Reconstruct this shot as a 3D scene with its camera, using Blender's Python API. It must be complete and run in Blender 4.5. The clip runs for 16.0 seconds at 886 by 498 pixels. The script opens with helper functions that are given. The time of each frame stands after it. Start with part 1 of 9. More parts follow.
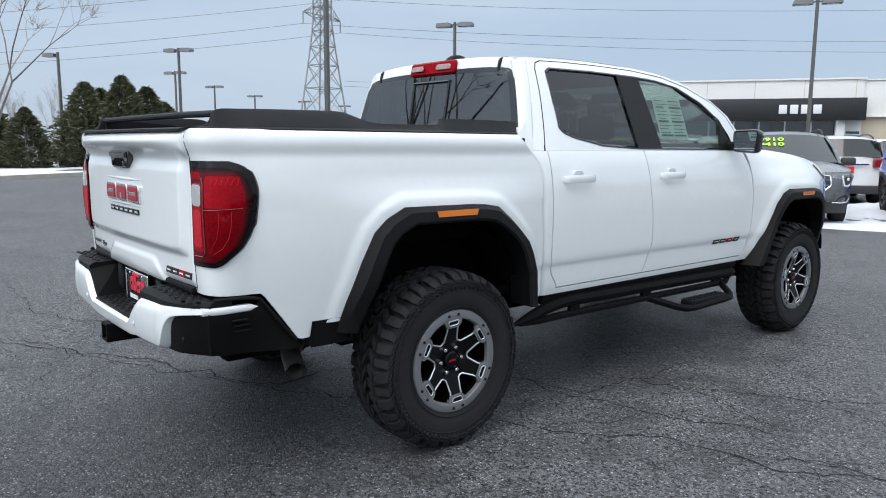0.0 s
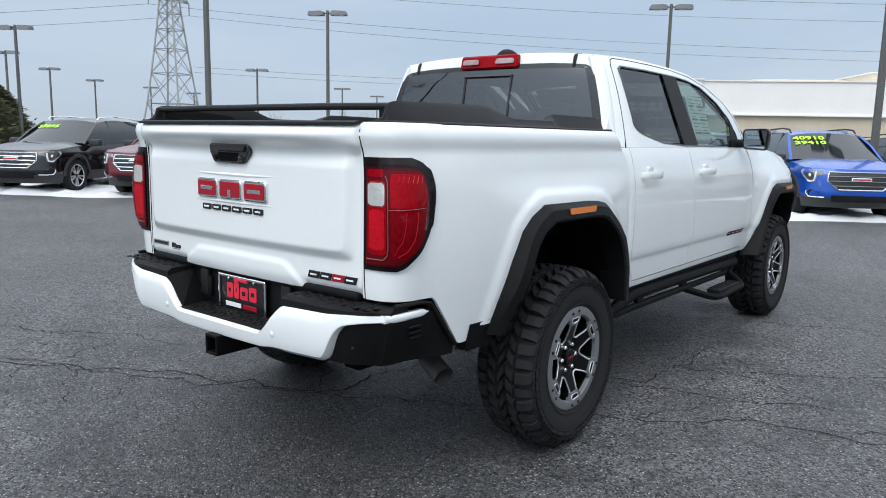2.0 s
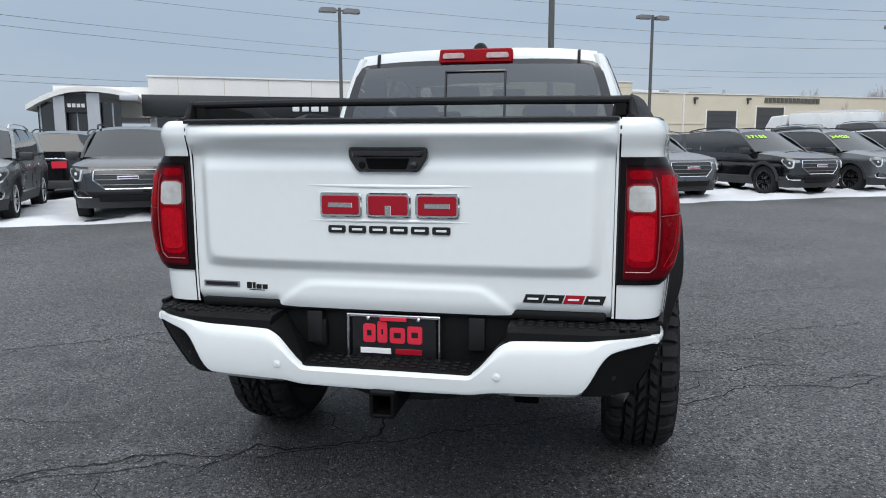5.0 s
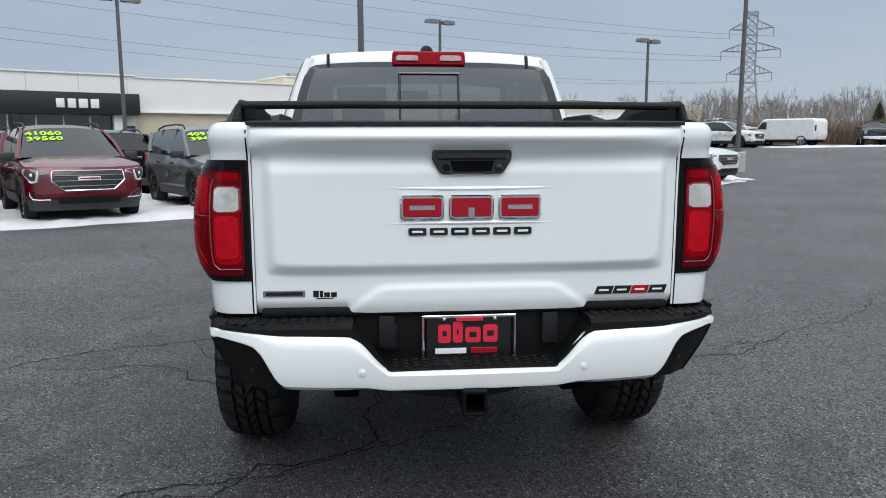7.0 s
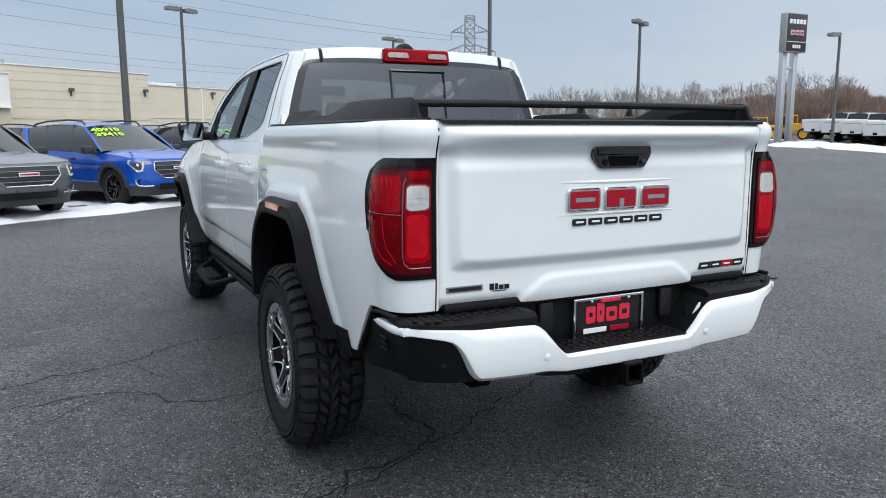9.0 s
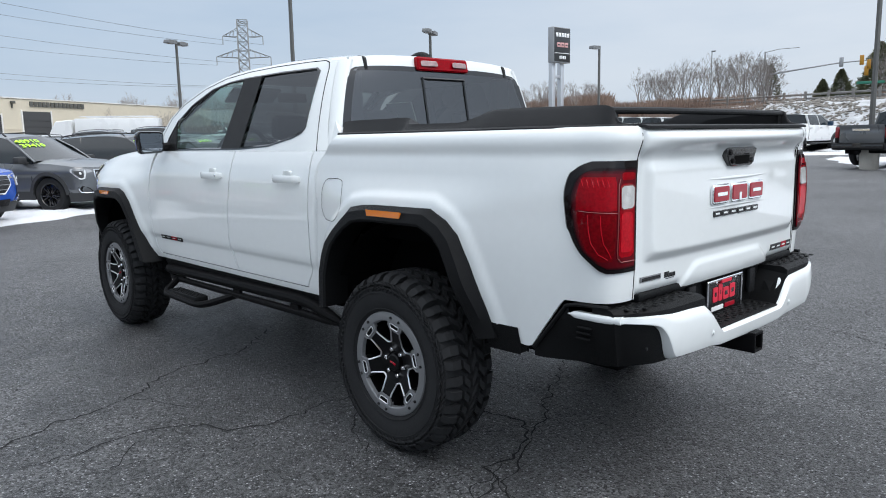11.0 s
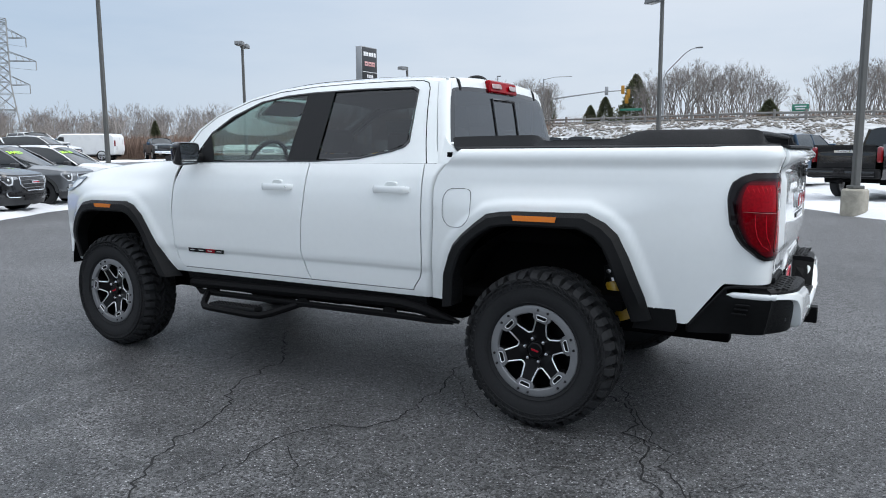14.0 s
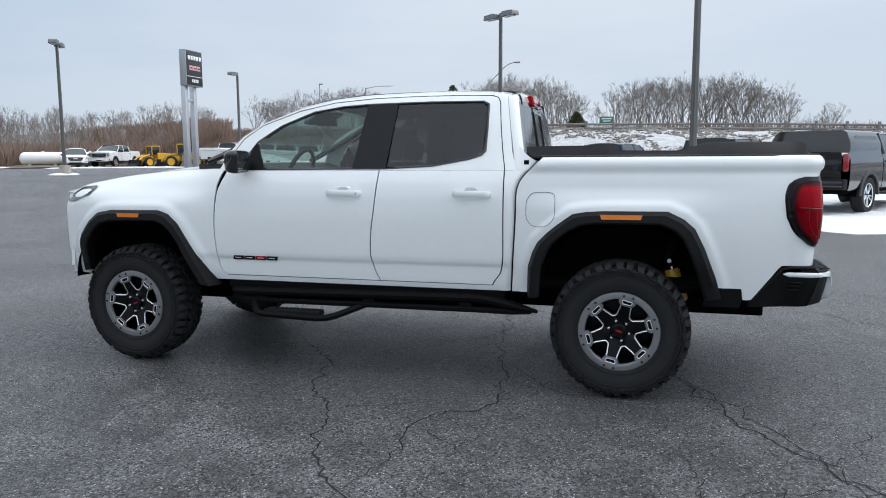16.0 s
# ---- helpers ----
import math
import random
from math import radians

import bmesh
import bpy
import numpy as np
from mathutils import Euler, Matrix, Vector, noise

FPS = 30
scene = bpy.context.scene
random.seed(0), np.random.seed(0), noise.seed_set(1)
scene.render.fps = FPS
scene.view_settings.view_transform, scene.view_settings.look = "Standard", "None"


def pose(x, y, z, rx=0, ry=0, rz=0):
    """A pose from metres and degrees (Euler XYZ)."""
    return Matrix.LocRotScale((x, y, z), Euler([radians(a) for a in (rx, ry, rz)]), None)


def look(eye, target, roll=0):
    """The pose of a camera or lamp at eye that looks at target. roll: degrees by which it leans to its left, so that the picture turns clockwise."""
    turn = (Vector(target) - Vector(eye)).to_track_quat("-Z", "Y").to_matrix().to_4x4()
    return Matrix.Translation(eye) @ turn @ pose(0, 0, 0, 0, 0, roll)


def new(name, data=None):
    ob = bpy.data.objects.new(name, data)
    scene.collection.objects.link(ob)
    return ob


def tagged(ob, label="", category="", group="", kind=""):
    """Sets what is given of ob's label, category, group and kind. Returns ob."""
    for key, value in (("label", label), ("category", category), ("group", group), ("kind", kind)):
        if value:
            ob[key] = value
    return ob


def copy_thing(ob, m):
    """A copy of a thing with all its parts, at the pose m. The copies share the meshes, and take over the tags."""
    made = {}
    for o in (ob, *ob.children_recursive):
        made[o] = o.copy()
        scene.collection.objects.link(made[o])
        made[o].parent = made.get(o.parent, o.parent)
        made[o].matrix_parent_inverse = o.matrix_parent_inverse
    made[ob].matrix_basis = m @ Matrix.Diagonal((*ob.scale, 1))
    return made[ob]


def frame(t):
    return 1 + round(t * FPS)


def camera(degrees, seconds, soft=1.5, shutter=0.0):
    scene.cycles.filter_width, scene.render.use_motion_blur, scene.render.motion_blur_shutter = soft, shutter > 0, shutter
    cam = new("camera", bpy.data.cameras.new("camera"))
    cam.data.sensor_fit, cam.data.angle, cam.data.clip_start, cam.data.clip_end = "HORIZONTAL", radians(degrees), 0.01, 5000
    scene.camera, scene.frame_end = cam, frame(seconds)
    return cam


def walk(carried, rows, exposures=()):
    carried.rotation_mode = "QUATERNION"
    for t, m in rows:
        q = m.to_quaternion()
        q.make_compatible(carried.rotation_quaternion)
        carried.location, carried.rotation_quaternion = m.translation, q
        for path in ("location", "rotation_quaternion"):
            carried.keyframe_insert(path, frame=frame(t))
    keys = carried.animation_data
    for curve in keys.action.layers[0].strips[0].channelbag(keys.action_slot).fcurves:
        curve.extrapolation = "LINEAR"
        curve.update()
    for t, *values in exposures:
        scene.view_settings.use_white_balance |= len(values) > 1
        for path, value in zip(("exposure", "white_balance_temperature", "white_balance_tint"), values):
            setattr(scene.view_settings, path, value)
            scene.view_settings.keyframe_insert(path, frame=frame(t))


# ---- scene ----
cam = camera(62.4, 16.0, 1.0)

PATH = [
    (0, (-2.067, -3.393, 1.371), (-0.81, -1.865, 1.086), 0.4),
    (0.5, (-2.264, -3.268, 1.371), (-0.943, -1.794, 1.085), 0.9),
    (1, (-2.397, -3.039, 1.357), (-1.008, -1.629, 1.067), 1.2),
    (1.5, (-2.545, -2.771, 1.367), (-1.085, -1.436, 1.072), 1.1),
    (2, (-2.849, -2.499, 1.375), (-1.31, -1.258, 1.072), 1.1),
    (2.5, (-3.015, -2.179, 1.361), (-1.394, -1.047, 1.056), 0.9),
    (3, (-3.121, -1.839, 1.368), (-1.419, -0.834, 1.064), 0.8),
    (3.5, (-3.293, -1.486, 1.376), (-1.515, -0.624, 1.071), 0.8),
    (4, (-3.326, -1.133, 1.348), (-1.479, -0.427, 1.048), 0.5),
    (6.5, (-3.327, 0.014, 1.361), (-1.349, -0.031, 1.069), -0.3),
    (7, (-3.427, 0.316, 1.364), (-1.458, 0.126, 1.069), -0.1),
    (7.5, (-3.463, 0.641, 1.368), (-1.518, 0.286, 1.069), 0.1),
    (8, (-3.342, 0.969, 1.378), (-1.437, 0.437, 1.076), 0.1),
    (8.5, (-3.263, 1.359, 1.367), (-1.417, 0.652, 1.061), -0.1),
    (9, (-3.154, 1.714, 1.376), (-1.382, 0.839, 1.066), -0.2),
    (9.5, (-2.926, 2.017, 1.394), (-1.239, 0.99, 1.082), -0.4),
    (10, (-2.763, 2.403, 1.391), (-1.165, 1.243, 1.078), -0.7),
    (12.5, (-1.975, 3.546, 1.394), (-0.752, 1.987, 1.121), -1.0),
    (13, (-1.85, 3.825, 1.384), (-0.693, 2.216, 1.114), -0.7),
    (13.5, (-1.687, 4.11, 1.394), (-0.607, 2.448, 1.127), -0.4),
    (14, (-1.39, 4.305, 1.401), (-0.404, 2.585, 1.138), -0.3),
    (14.5, (-1.115, 4.605, 1.393), (-0.232, 2.829, 1.136), -0.3),
    (15, (-0.841, 4.873, 1.408), (-0.073, 3.043, 1.157), -0.3),
    (15.5, (-0.484, 5.029, 1.418), (0.164, 3.153, 1.17), -0.3),
    (16, (-0.117, 5.266, 1.409), (0.407, 3.352, 1.165), -0.3),
]
# the clip's own exposure and white balance drift a little on the way
EXPOSURE = [(0, 0.14, 6570, 10), (3, 0.05, 6640, 10), (4.2, -0.08, 6650, 10), (6.5, -0.20, 6760, 10), (7.5, -0.17, 6720, 10), (9, -0.04, 6640, 10), (10.2, 0.06, 6640, 10), (12.5, 0.12, 6600, 10), (16, 0.08, 6560, 10)]
walk(cam, [(t, look(eye, target, roll)) for t, eye, target, roll in PATH], EXPOSURE)

SUN_AZ, SUN_EL = 192.0, 54.0  # where the soft light comes from, degrees


# ---- world and light ----
def build_world():
    world = bpy.data.worlds.new("sky")
    scene.world = world
    world.use_nodes = True
    nt = world.node_tree
    nt.nodes.clear()
    out = nt.nodes.new("ShaderNodeOutputWorld")
    bg = nt.nodes.new("ShaderNodeBackground")
    sky = nt.nodes.new("ShaderNodeTexSky")
    sky.sky_type, sky.sun_disc = "NISHITA", False
    sky.sun_elevation, sky.sun_rotation = radians(SUN_EL), radians(90 - SUN_AZ)
    sky.air_density, sky.dust_density, sky.ozone_density = 1.0, 2.0, 1.5
    gain = nt.nodes.new("ShaderNodeVectorMath")
    gain.operation = "SCALE"
    gain.inputs[3].default_value = 0.10
    nt.links.new(sky.outputs[0], gain.inputs[0])
    co = nt.nodes.new("ShaderNodeTexCoord")
    split = nt.nodes.new("ShaderNodeSeparateXYZ")
    nt.links.new(co.outputs["Generated"], split.inputs[0])
    # overcast deck: dull near the horizon, bright overhead
    ramp = nt.nodes.new("ShaderNodeValToRGB")
    ramp.color_ramp.interpolation = "EASE"
    e = ramp.color_ramp.elements
    e[0].position, e[0].color = 0.0, (0.50, 0.57, 0.64, 1)
    e[1].position, e[1].color = 1.0, (1.50, 1.57, 1.65, 1)
    for p, c in ((0.05, (0.45, 0.545, 0.655, 1)), (0.14, (0.44, 0.54, 0.655, 1)), (0.28, (0.60, 0.68, 0.77, 1)), (0.5, (1.25, 1.31, 1.39, 1))):
        n = e.new(p)
        n.color = c
    nt.links.new(split.outputs[2], ramp.inputs[0])
    # brighter, whiter bank of cloud towards -y
    bank = nt.nodes.new("ShaderNodeMapRange")
    bank.inputs[1].default_value, bank.inputs[2].default_value = -0.50, -1.0
    bank.interpolation_type = "SMOOTHSTEP"
    nt.links.new(split.outputs[1], bank.inputs[0])
    stretch = nt.nodes.new("ShaderNodeMapping")
    stretch.inputs[3].default_value = (1.0, 1.0, 4.5)
    nt.links.new(co.outputs["Generated"], stretch.inputs[0])
    cloud = nt.nodes.new("ShaderNodeTexNoise")
    cloud.inputs["Scale"].default_value, cloud.inputs["Detail"].default_value, cloud.inputs["Roughness"].default_value = 1.7, 6, 0.55
    nt.links.new(stretch.outputs[0], cloud.inputs[0])
    soft = nt.nodes.new("ShaderNodeMapRange")
    soft.inputs[1].default_value, soft.inputs[2].default_value = 0.38, 0.66
    soft.interpolation_type = "SMOOTHSTEP"
    nt.links.new(cloud.outputs["Fac"], soft.inputs[0])
    amount = nt.nodes.new("ShaderNodeMath")
    amount.operation = "MULTIPLY_ADD"
    amount.inputs[1].default_value, amount.inputs[2].default_value = 0.48, 0.0
    nt.links.new(bank.outputs[0], amount.inputs[0])
    both = nt.nodes.new("ShaderNodeMath")
    both.operation = "MULTIPLY_ADD"
    both.use_clamp = True
    both.inputs[1].default_value = 0.22
    nt.links.new(soft.outputs[0], both.inputs[0])
    nt.links.new(amount.outputs[0], both.inputs[2])
    white = nt.nodes.new("ShaderNodeMix")
    white.data_type = "RGBA"
    white.inputs[7].default_value = (0.80, 0.82, 0.845, 1)
    light = nt.nodes.new("ShaderNodeMix")
    light.data_type, light.blend_type = "RGBA", "LIGHTEN"
    light.inputs[0].default_value = 1.0
    nt.links.new(both.outputs[0], white.inputs[0])
    nt.links.new(ramp.outputs[0], white.inputs[6])
    nt.links.new(white.outputs[2], light.inputs[6])
    nt.links.new(ramp.outputs[0], light.inputs[7])
    deck = nt.nodes.new("ShaderNodeMix")
    deck.data_type = "RGBA"
    deck.inputs[0].default_value = 0.88
    nt.links.new(gain.outputs[0], deck.inputs[6])
    nt.links.new(light.outputs[2], deck.inputs[7])
    # the veiled sun brightens the deck round its own side
    veil = nt.nodes.new("ShaderNodeMapRange")
    veil.interpolation_type = "SMOOTHSTEP"
    for i, v in enumerate((-0.50, -1.0, 1.0, 1.6)):
        veil.inputs[i + 1].default_value = v
    nt.links.new(split.outputs[0], veil.inputs[0])
    glow = nt.nodes.new("ShaderNodeVectorMath")
    glow.operation = "SCALE"
    nt.links.new(deck.outputs[2], glow.inputs[0])
    nt.links.new(veil.outputs[0], glow.inputs[3])
    cool = nt.nodes.new("ShaderNodeVectorMath")
    cool.operation = "MULTIPLY"
    cool.inputs[1].default_value = (0.945, 0.985, 1.04)
    nt.links.new(glow.outputs[0], cool.inputs[0])
    nt.links.new(cool.outputs[0], bg.inputs[0])
    bg.inputs[1].default_value = 1.06
    nt.links.new(bg.outputs[0], out.inputs[0])
    sun = new("sun", bpy.data.lights.new("sun", "SUN"))
    sun.data.energy, sun.data.angle, sun.data.color = 1.4, radians(40), (1.0, 0.985, 0.96)
    d = Vector((math.cos(radians(SUN_AZ)) * math.cos(radians(SUN_EL)), math.sin(radians(SUN_AZ)) * math.cos(radians(SUN_EL)), math.sin(radians(SUN_EL))))
    sun.matrix_world = look(d * 60, (0, 0, 0))


build_world()


# ---- materials ----
MATS = {}


def mat(name, color, rough=0.5, metal=0.0, coat=0.0, noise_scale=0.0, noise_amount=0.0, bump=0.0, bump_scale=60.0, spec=0.5, emit=0.0, vary=0.0, alpha=1.0, rough_var=0.0):
    """A principled material with two scales of colour variation and a fine relief."""
    if name in MATS:
        return MATS[name]
    m = bpy.data.materials.new(name)
    m.use_nodes = True
    nt = m.node_tree
    b = nt.nodes["Principled BSDF"]
    b.inputs["Base Color"].default_value = (*color, 1)
    b.inputs["Roughness"].default_value, b.inputs["Metallic"].default_value = rough, metal
    b.inputs["Coat Weight"].default_value, b.inputs["Coat Roughness"].default_value = coat, 0.04
    b.inputs["Specular IOR Level"].default_value = spec
    if emit:
        b.inputs["Emission Color"].default_value, b.inputs["Emission Strength"].default_value = (*color, 1), emit
    co = nt.nodes.new("ShaderNodeTexCoord")
    last = None
    if noise_amount or vary:
        n1 = nt.nodes.new("ShaderNodeTexNoise")
        n1.inputs["Scale"].default_value, n1.inputs["Detail"].default_value = noise_scale or 4.0, 5
        nt.links.new(co.outputs["Object"], n1.inputs[0])
        n2 = nt.nodes.new("ShaderNodeTexNoise")
        n2.inputs["Scale"].default_value, n2.inputs["Detail"].default_value = (noise_scale or 4.0) * 14, 3
        nt.links.new(co.outputs["Object"], n2.inputs[0])
        mix = nt.nodes.new("ShaderNodeMath")
        mix.operation = "ADD"
        nt.links.new(n1.outputs["Fac"], mix.inputs[0])
        nt.links.new(n2.outputs["Fac"], mix.inputs[1])
        rng = nt.nodes.new("ShaderNodeMapRange")
        rng.inputs[1].default_value, rng.inputs[2].default_value = 0.6, 1.4
        rng.inputs[3].default_value, rng.inputs[4].default_value = 1 - noise_amount, 1 + noise_amount
        nt.links.new(mix.outputs[0], rng.inputs[0])
        last = rng.outputs[0]
        if vary:
            info = nt.nodes.new("ShaderNodeObjectInfo")
            r2 = nt.nodes.new("ShaderNodeMapRange")
            r2.inputs[3].default_value, r2.inputs[4].default_value = 1 - vary, 1 + vary
            nt.links.new(info.outputs["Random"], r2.inputs[0])
            mul = nt.nodes.new("ShaderNodeMath")
            mul.operation = "MULTIPLY"
            nt.links.new(last, mul.inputs[0])
            nt.links.new(r2.outputs[0], mul.inputs[1])
            last = mul.outputs[0]
        sc = nt.nodes.new("ShaderNodeVectorMath")
        sc.operation = "SCALE"
        sc.inputs[0].default_value = color
        nt.links.new(last, sc.inputs[3])
        nt.links.new(sc.outputs[0], b.inputs["Base Color"])
        if rough_var:
            r3 = nt.nodes.new("ShaderNodeMapRange")
            r3.inputs[3].default_value, r3.inputs[4].default_value = rough - rough_var, rough + rough_var
            nt.links.new(n1.outputs["Fac"], r3.inputs[0])
            nt.links.new(r3.outputs[0], b.inputs["Roughness"])
    if bump:
        n3 = nt.nodes.new("ShaderNodeTexNoise")
        n3.inputs["Scale"].default_value, n3.inputs["Detail"].default_value = bump_scale, 4
        nt.links.new(co.outputs["Object"], n3.inputs[0])
        bn = nt.nodes.new("ShaderNodeBump")
        bn.inputs["Strength"].default_value, bn.inputs["Distance"].default_value = bump, 0.01
        nt.links.new(n3.outputs["Fac"], bn.inputs["Height"])
        nt.links.new(bn.outputs[0], b.inputs["Normal"])
    MATS[name] = m
    return m


def glass_mat(name, tint, ior=1.5, rough=0.0):
    """A thin pane: tinted see-through with a mirror gloss that grows at grazing angles."""
    m = bpy.data.materials.new(name)
    m.use_nodes = True
    nt = m.node_tree
    nt.nodes.clear()
    out = nt.nodes.new("ShaderNodeOutputMaterial")
    tr = nt.nodes.new("ShaderNodeBsdfTransparent")
    tr.inputs[0].default_value = (*tint, 1)
    gl = nt.nodes.new("ShaderNodeBsdfGlossy")
    gl.inputs["Color"].default_value, gl.inputs["Roughness"].default_value = (0.95, 0.97, 1.0, 1), rough
    fr = nt.nodes.new("ShaderNodeFresnel")
    fr.inputs[0].default_value = ior
    mx = nt.nodes.new("ShaderNodeMixShader")
    nt.links.new(fr.outputs[0], mx.inputs[0])
    nt.links.new(tr.outputs[0], mx.inputs[1])
    nt.links.new(gl.outputs[0], mx.inputs[2])
    nt.links.new(mx.outputs[0], out.inputs[0])
    MATS[name] = m
    return m


PAINT_WHITE = mat("white_car_paint", (0.785, 0.815, 0.812), 0.22, coat=1.0, noise_scale=2.0, noise_amount=0.015, rough_var=0.03)
PLASTIC = mat("black_textured_plastic", (0.0068, 0.0071, 0.0077), 0.52, spec=0.15, noise_scale=3, noise_amount=0.12, bump=0.25, bump_scale=500)
PLASTIC_GREY = mat("dark_grey_plastic", (0.0125, 0.0130, 0.0142), 0.55, spec=0.22, noise_scale=3, noise_amount=0.12, bump=0.25, bump_scale=400)
GLOSS_BLACK = mat("gloss_black", (0.008, 0.008, 0.009), 0.10, coat=0.6)
RUBBER = mat("tyre_rubber", (0.0185, 0.0190, 0.0202), 0.78, spec=0.22, noise_scale=6, noise_amount=0.2, bump=0.25, bump_scale=260)
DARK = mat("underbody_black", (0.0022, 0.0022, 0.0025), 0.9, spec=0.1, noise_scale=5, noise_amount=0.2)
STEEL_BLACK = mat("powder_coated_steel", (0.0042, 0.0042, 0.0047), 0.55, spec=0.10, noise_scale=4, noise_amount=0.1, bump=0.2, bump_scale=300)
CHROME = mat("chrome", (0.80, 0.81, 0.83), 0.08, 1.0)
MACHINED = mat("machined_aluminium", (0.80, 0.81, 0.83), 0.30, 0.9, noise_scale=30, noise_amount=0.06)
RIM_GREY = mat("silver_wheel_paint", (0.205, 0.210, 0.218), 0.42, 0.4, noise_scale=20, noise_amount=0.06)
SATIN_BLACK = mat("satin_black_alloy", (0.0035, 0.0035, 0.004), 0.30, spec=0.16)
RED_LENS = mat("red_lamp_lens", (0.27, 0.0010, 0.006), 0.05, coat=0.04, spec=0.10, noise_scale=7, noise_amount=0.35)
RED_BRIGHT = mat("bright_red_reflector", (0.46, 0.003, 0.012), 0.2, coat=0.12, spec=0.15, noise_scale=9, noise_amount=0.35)
RED_EDGE = [mat("smoked_red_lens_" + "abcde"[k], (0.006 + 0.012 * k + 0.003 * k * k, 0.0010, 0.0020 + 0.0008 * k), 0.06, coat=0.06, spec=0.15) for k in range(5)]
RED_MID = mat("shaded_red_lamp_lens", (0.155, 0.0008, 0.004), 0.05, coat=0.04, spec=0.10, noise_scale=6, noise_amount=0.5)
SMOKE = mat("smoked_lens_edge", (0.004, 0.0022, 0.0026), 0.12, coat=0.1, spec=0.25)
CLEAR_LENS = mat("clear_lamp_lens", (0.62, 0.62, 0.60), 0.14, 0.35, coat=1.0, noise_scale=40, noise_amount=0.25)
PALE_LENS = mat("pale_pink_cargo_lens", (0.40, 0.27, 0.26), 0.14, 0.2, coat=0.8, noise_scale=30, noise_amount=0.5)
AMBER = mat("amber_reflector", (0.80, 0.215, 0.012), 0.22, coat=0.8, bump=0.3, bump_scale=400)
BADGE_RED = mat("badge_red", (0.33, 0.006, 0.018), 0.22, coat=0.15, spec=0.3)
BADGE_BLACK = mat("badge_black", (0.008, 0.008, 0.009), 0.25, coat=0.3)
RED_PRINT = mat("bright_red_print", (0.68, 0.02, 0.05), 0.4)
WHITE_PRINT = mat("white_print", (0.80, 0.80, 0.80), 0.5)
PAPER = mat("window_sticker_paper", (0.62, 0.72, 0.66), 0.7)
INK = mat("printed_ink", (0.10, 0.16, 0.14), 0.7)
INTERIOR = mat("black_cabin_trim", (0.018, 0.018, 0.019), 0.7, noise_scale=6, noise_amount=0.1)
SEAT = mat("dark_seat_upholstery", (0.035, 0.034, 0.034), 0.75, noise_scale=8, noise_amount=0.12)
LIGHT_TRIM = mat("light_cabin_cloth", (0.40, 0.40, 0.40), 0.9)
YELLOW = mat("yellow_damper_paint", (0.50, 0.30, 0.02), 0.35, coat=0.3, noise_scale=14, noise_amount=0.25)
EXHAUST = mat("dull_exhaust_steel", (0.16, 0.155, 0.15), 0.45, 0.8, noise_scale=20, noise_amount=0.2)
GLASS_DARK = glass_mat("privacy_glass", (0.075, 0.075, 0.078), 1.52)
GLASS_REAR = glass_mat("rear_privacy_glass", (0.20, 0.196, 0.188), 2.05)
GLASS_CLEAR = glass_mat("green_tinted_glass", (0.52, 0.64, 0.60), 1.5)


# ---- mesh helpers ----
def ss(x, a, b):
    t = min(1.0, max(0.0, (x - a) / (b - a)))
    return t * t * (3 - 2 * t)


def lerp(a, b, t):
    return a + (b - a) * t


def curve(keys):
    """A smooth function through (x, y) keys with ascending x."""
    xs, ys = [k[0] for k in keys], [k[1] for k in keys]
    n = len(xs)
    d = [(ys[i + 1] - ys[i]) / (xs[i + 1] - xs[i]) for i in range(n - 1)]
    m = [d[0]] + [0.0 if d[i - 1] * d[i] <= 0 else 2 * d[i - 1] * d[i] / (d[i - 1] + d[i]) for i in range(1, n - 1)] + [d[-1]]

    def f(x):
        if x <= xs[0]:
            return ys[0]
        if x >= xs[-1]:
            return ys[-1]
        i = 0
        while x > xs[i + 1]:
            i += 1
        h = xs[i + 1] - xs[i]
        t = (x - xs[i]) / h
        return (2 * t**3 - 3 * t**2 + 1) * ys[i] + (t**3 - 2 * t**2 + t) * h * m[i] + (-2 * t**3 + 3 * t**2) * ys[i + 1] + (t**3 - t**2) * h * m[i + 1]

    return f


def inside(p, poly):
    x, y = p
    hit = False
    for (x1, y1), (x2, y2) in zip(poly, poly[1:] + poly[:1]):
        if (y1 > y) != (y2 > y) and x < (x2 - x1) * (y - y1) / (y2 - y1) + x1:
            hit = not hit
    return hit


def inset(poly, b):
    """The polygon (counter-clockwise) drawn in by b."""
    out = []
    n = len(poly)
    for i in range(n):
        p0, p1, p2 = (Vector(poly[(i + k) % n]) for k in (-1, 0, 1))
        a, c = (p1 - p0).normalized(), (p2 - p1).normalized()
        na, nc = Vector((-a.y, a.x)), Vector((-c.y, c.x))
        m = (na + nc).normalized() if (na + nc).length > 1e-6 else na
        out.append(tuple(p1 + m * (b / max(0.35, m.dot(na)))))
    return out


def rounded(poly, r, n=4):
    """Corners of a polygon rounded with radius r (a number or one for each)."""
    out = []
    k = len(poly)
    for i in range(k):
        p0, p1, p2 = (Vector(poly[(i + j) % k]) for j in (-1, 0, 1))
        ri = r[i] if isinstance(r, (list, tuple)) else r
        a, b = (p0 - p1), (p2 - p1)
        la = min(ri, a.length * 0.45)
        lb = min(ri, b.length * 0.45)
        if ri <= 0:
            out.append(tuple(p1))
            continue
        s, e = p1 + a.normalized() * la, p1 + b.normalized() * lb
        for j in range(n + 1):
            t = j / n
            out.append(tuple((1 - t) ** 2 * s + 2 * t * (1 - t) * p1 + t * t * e))
    return out


_boxes = {}


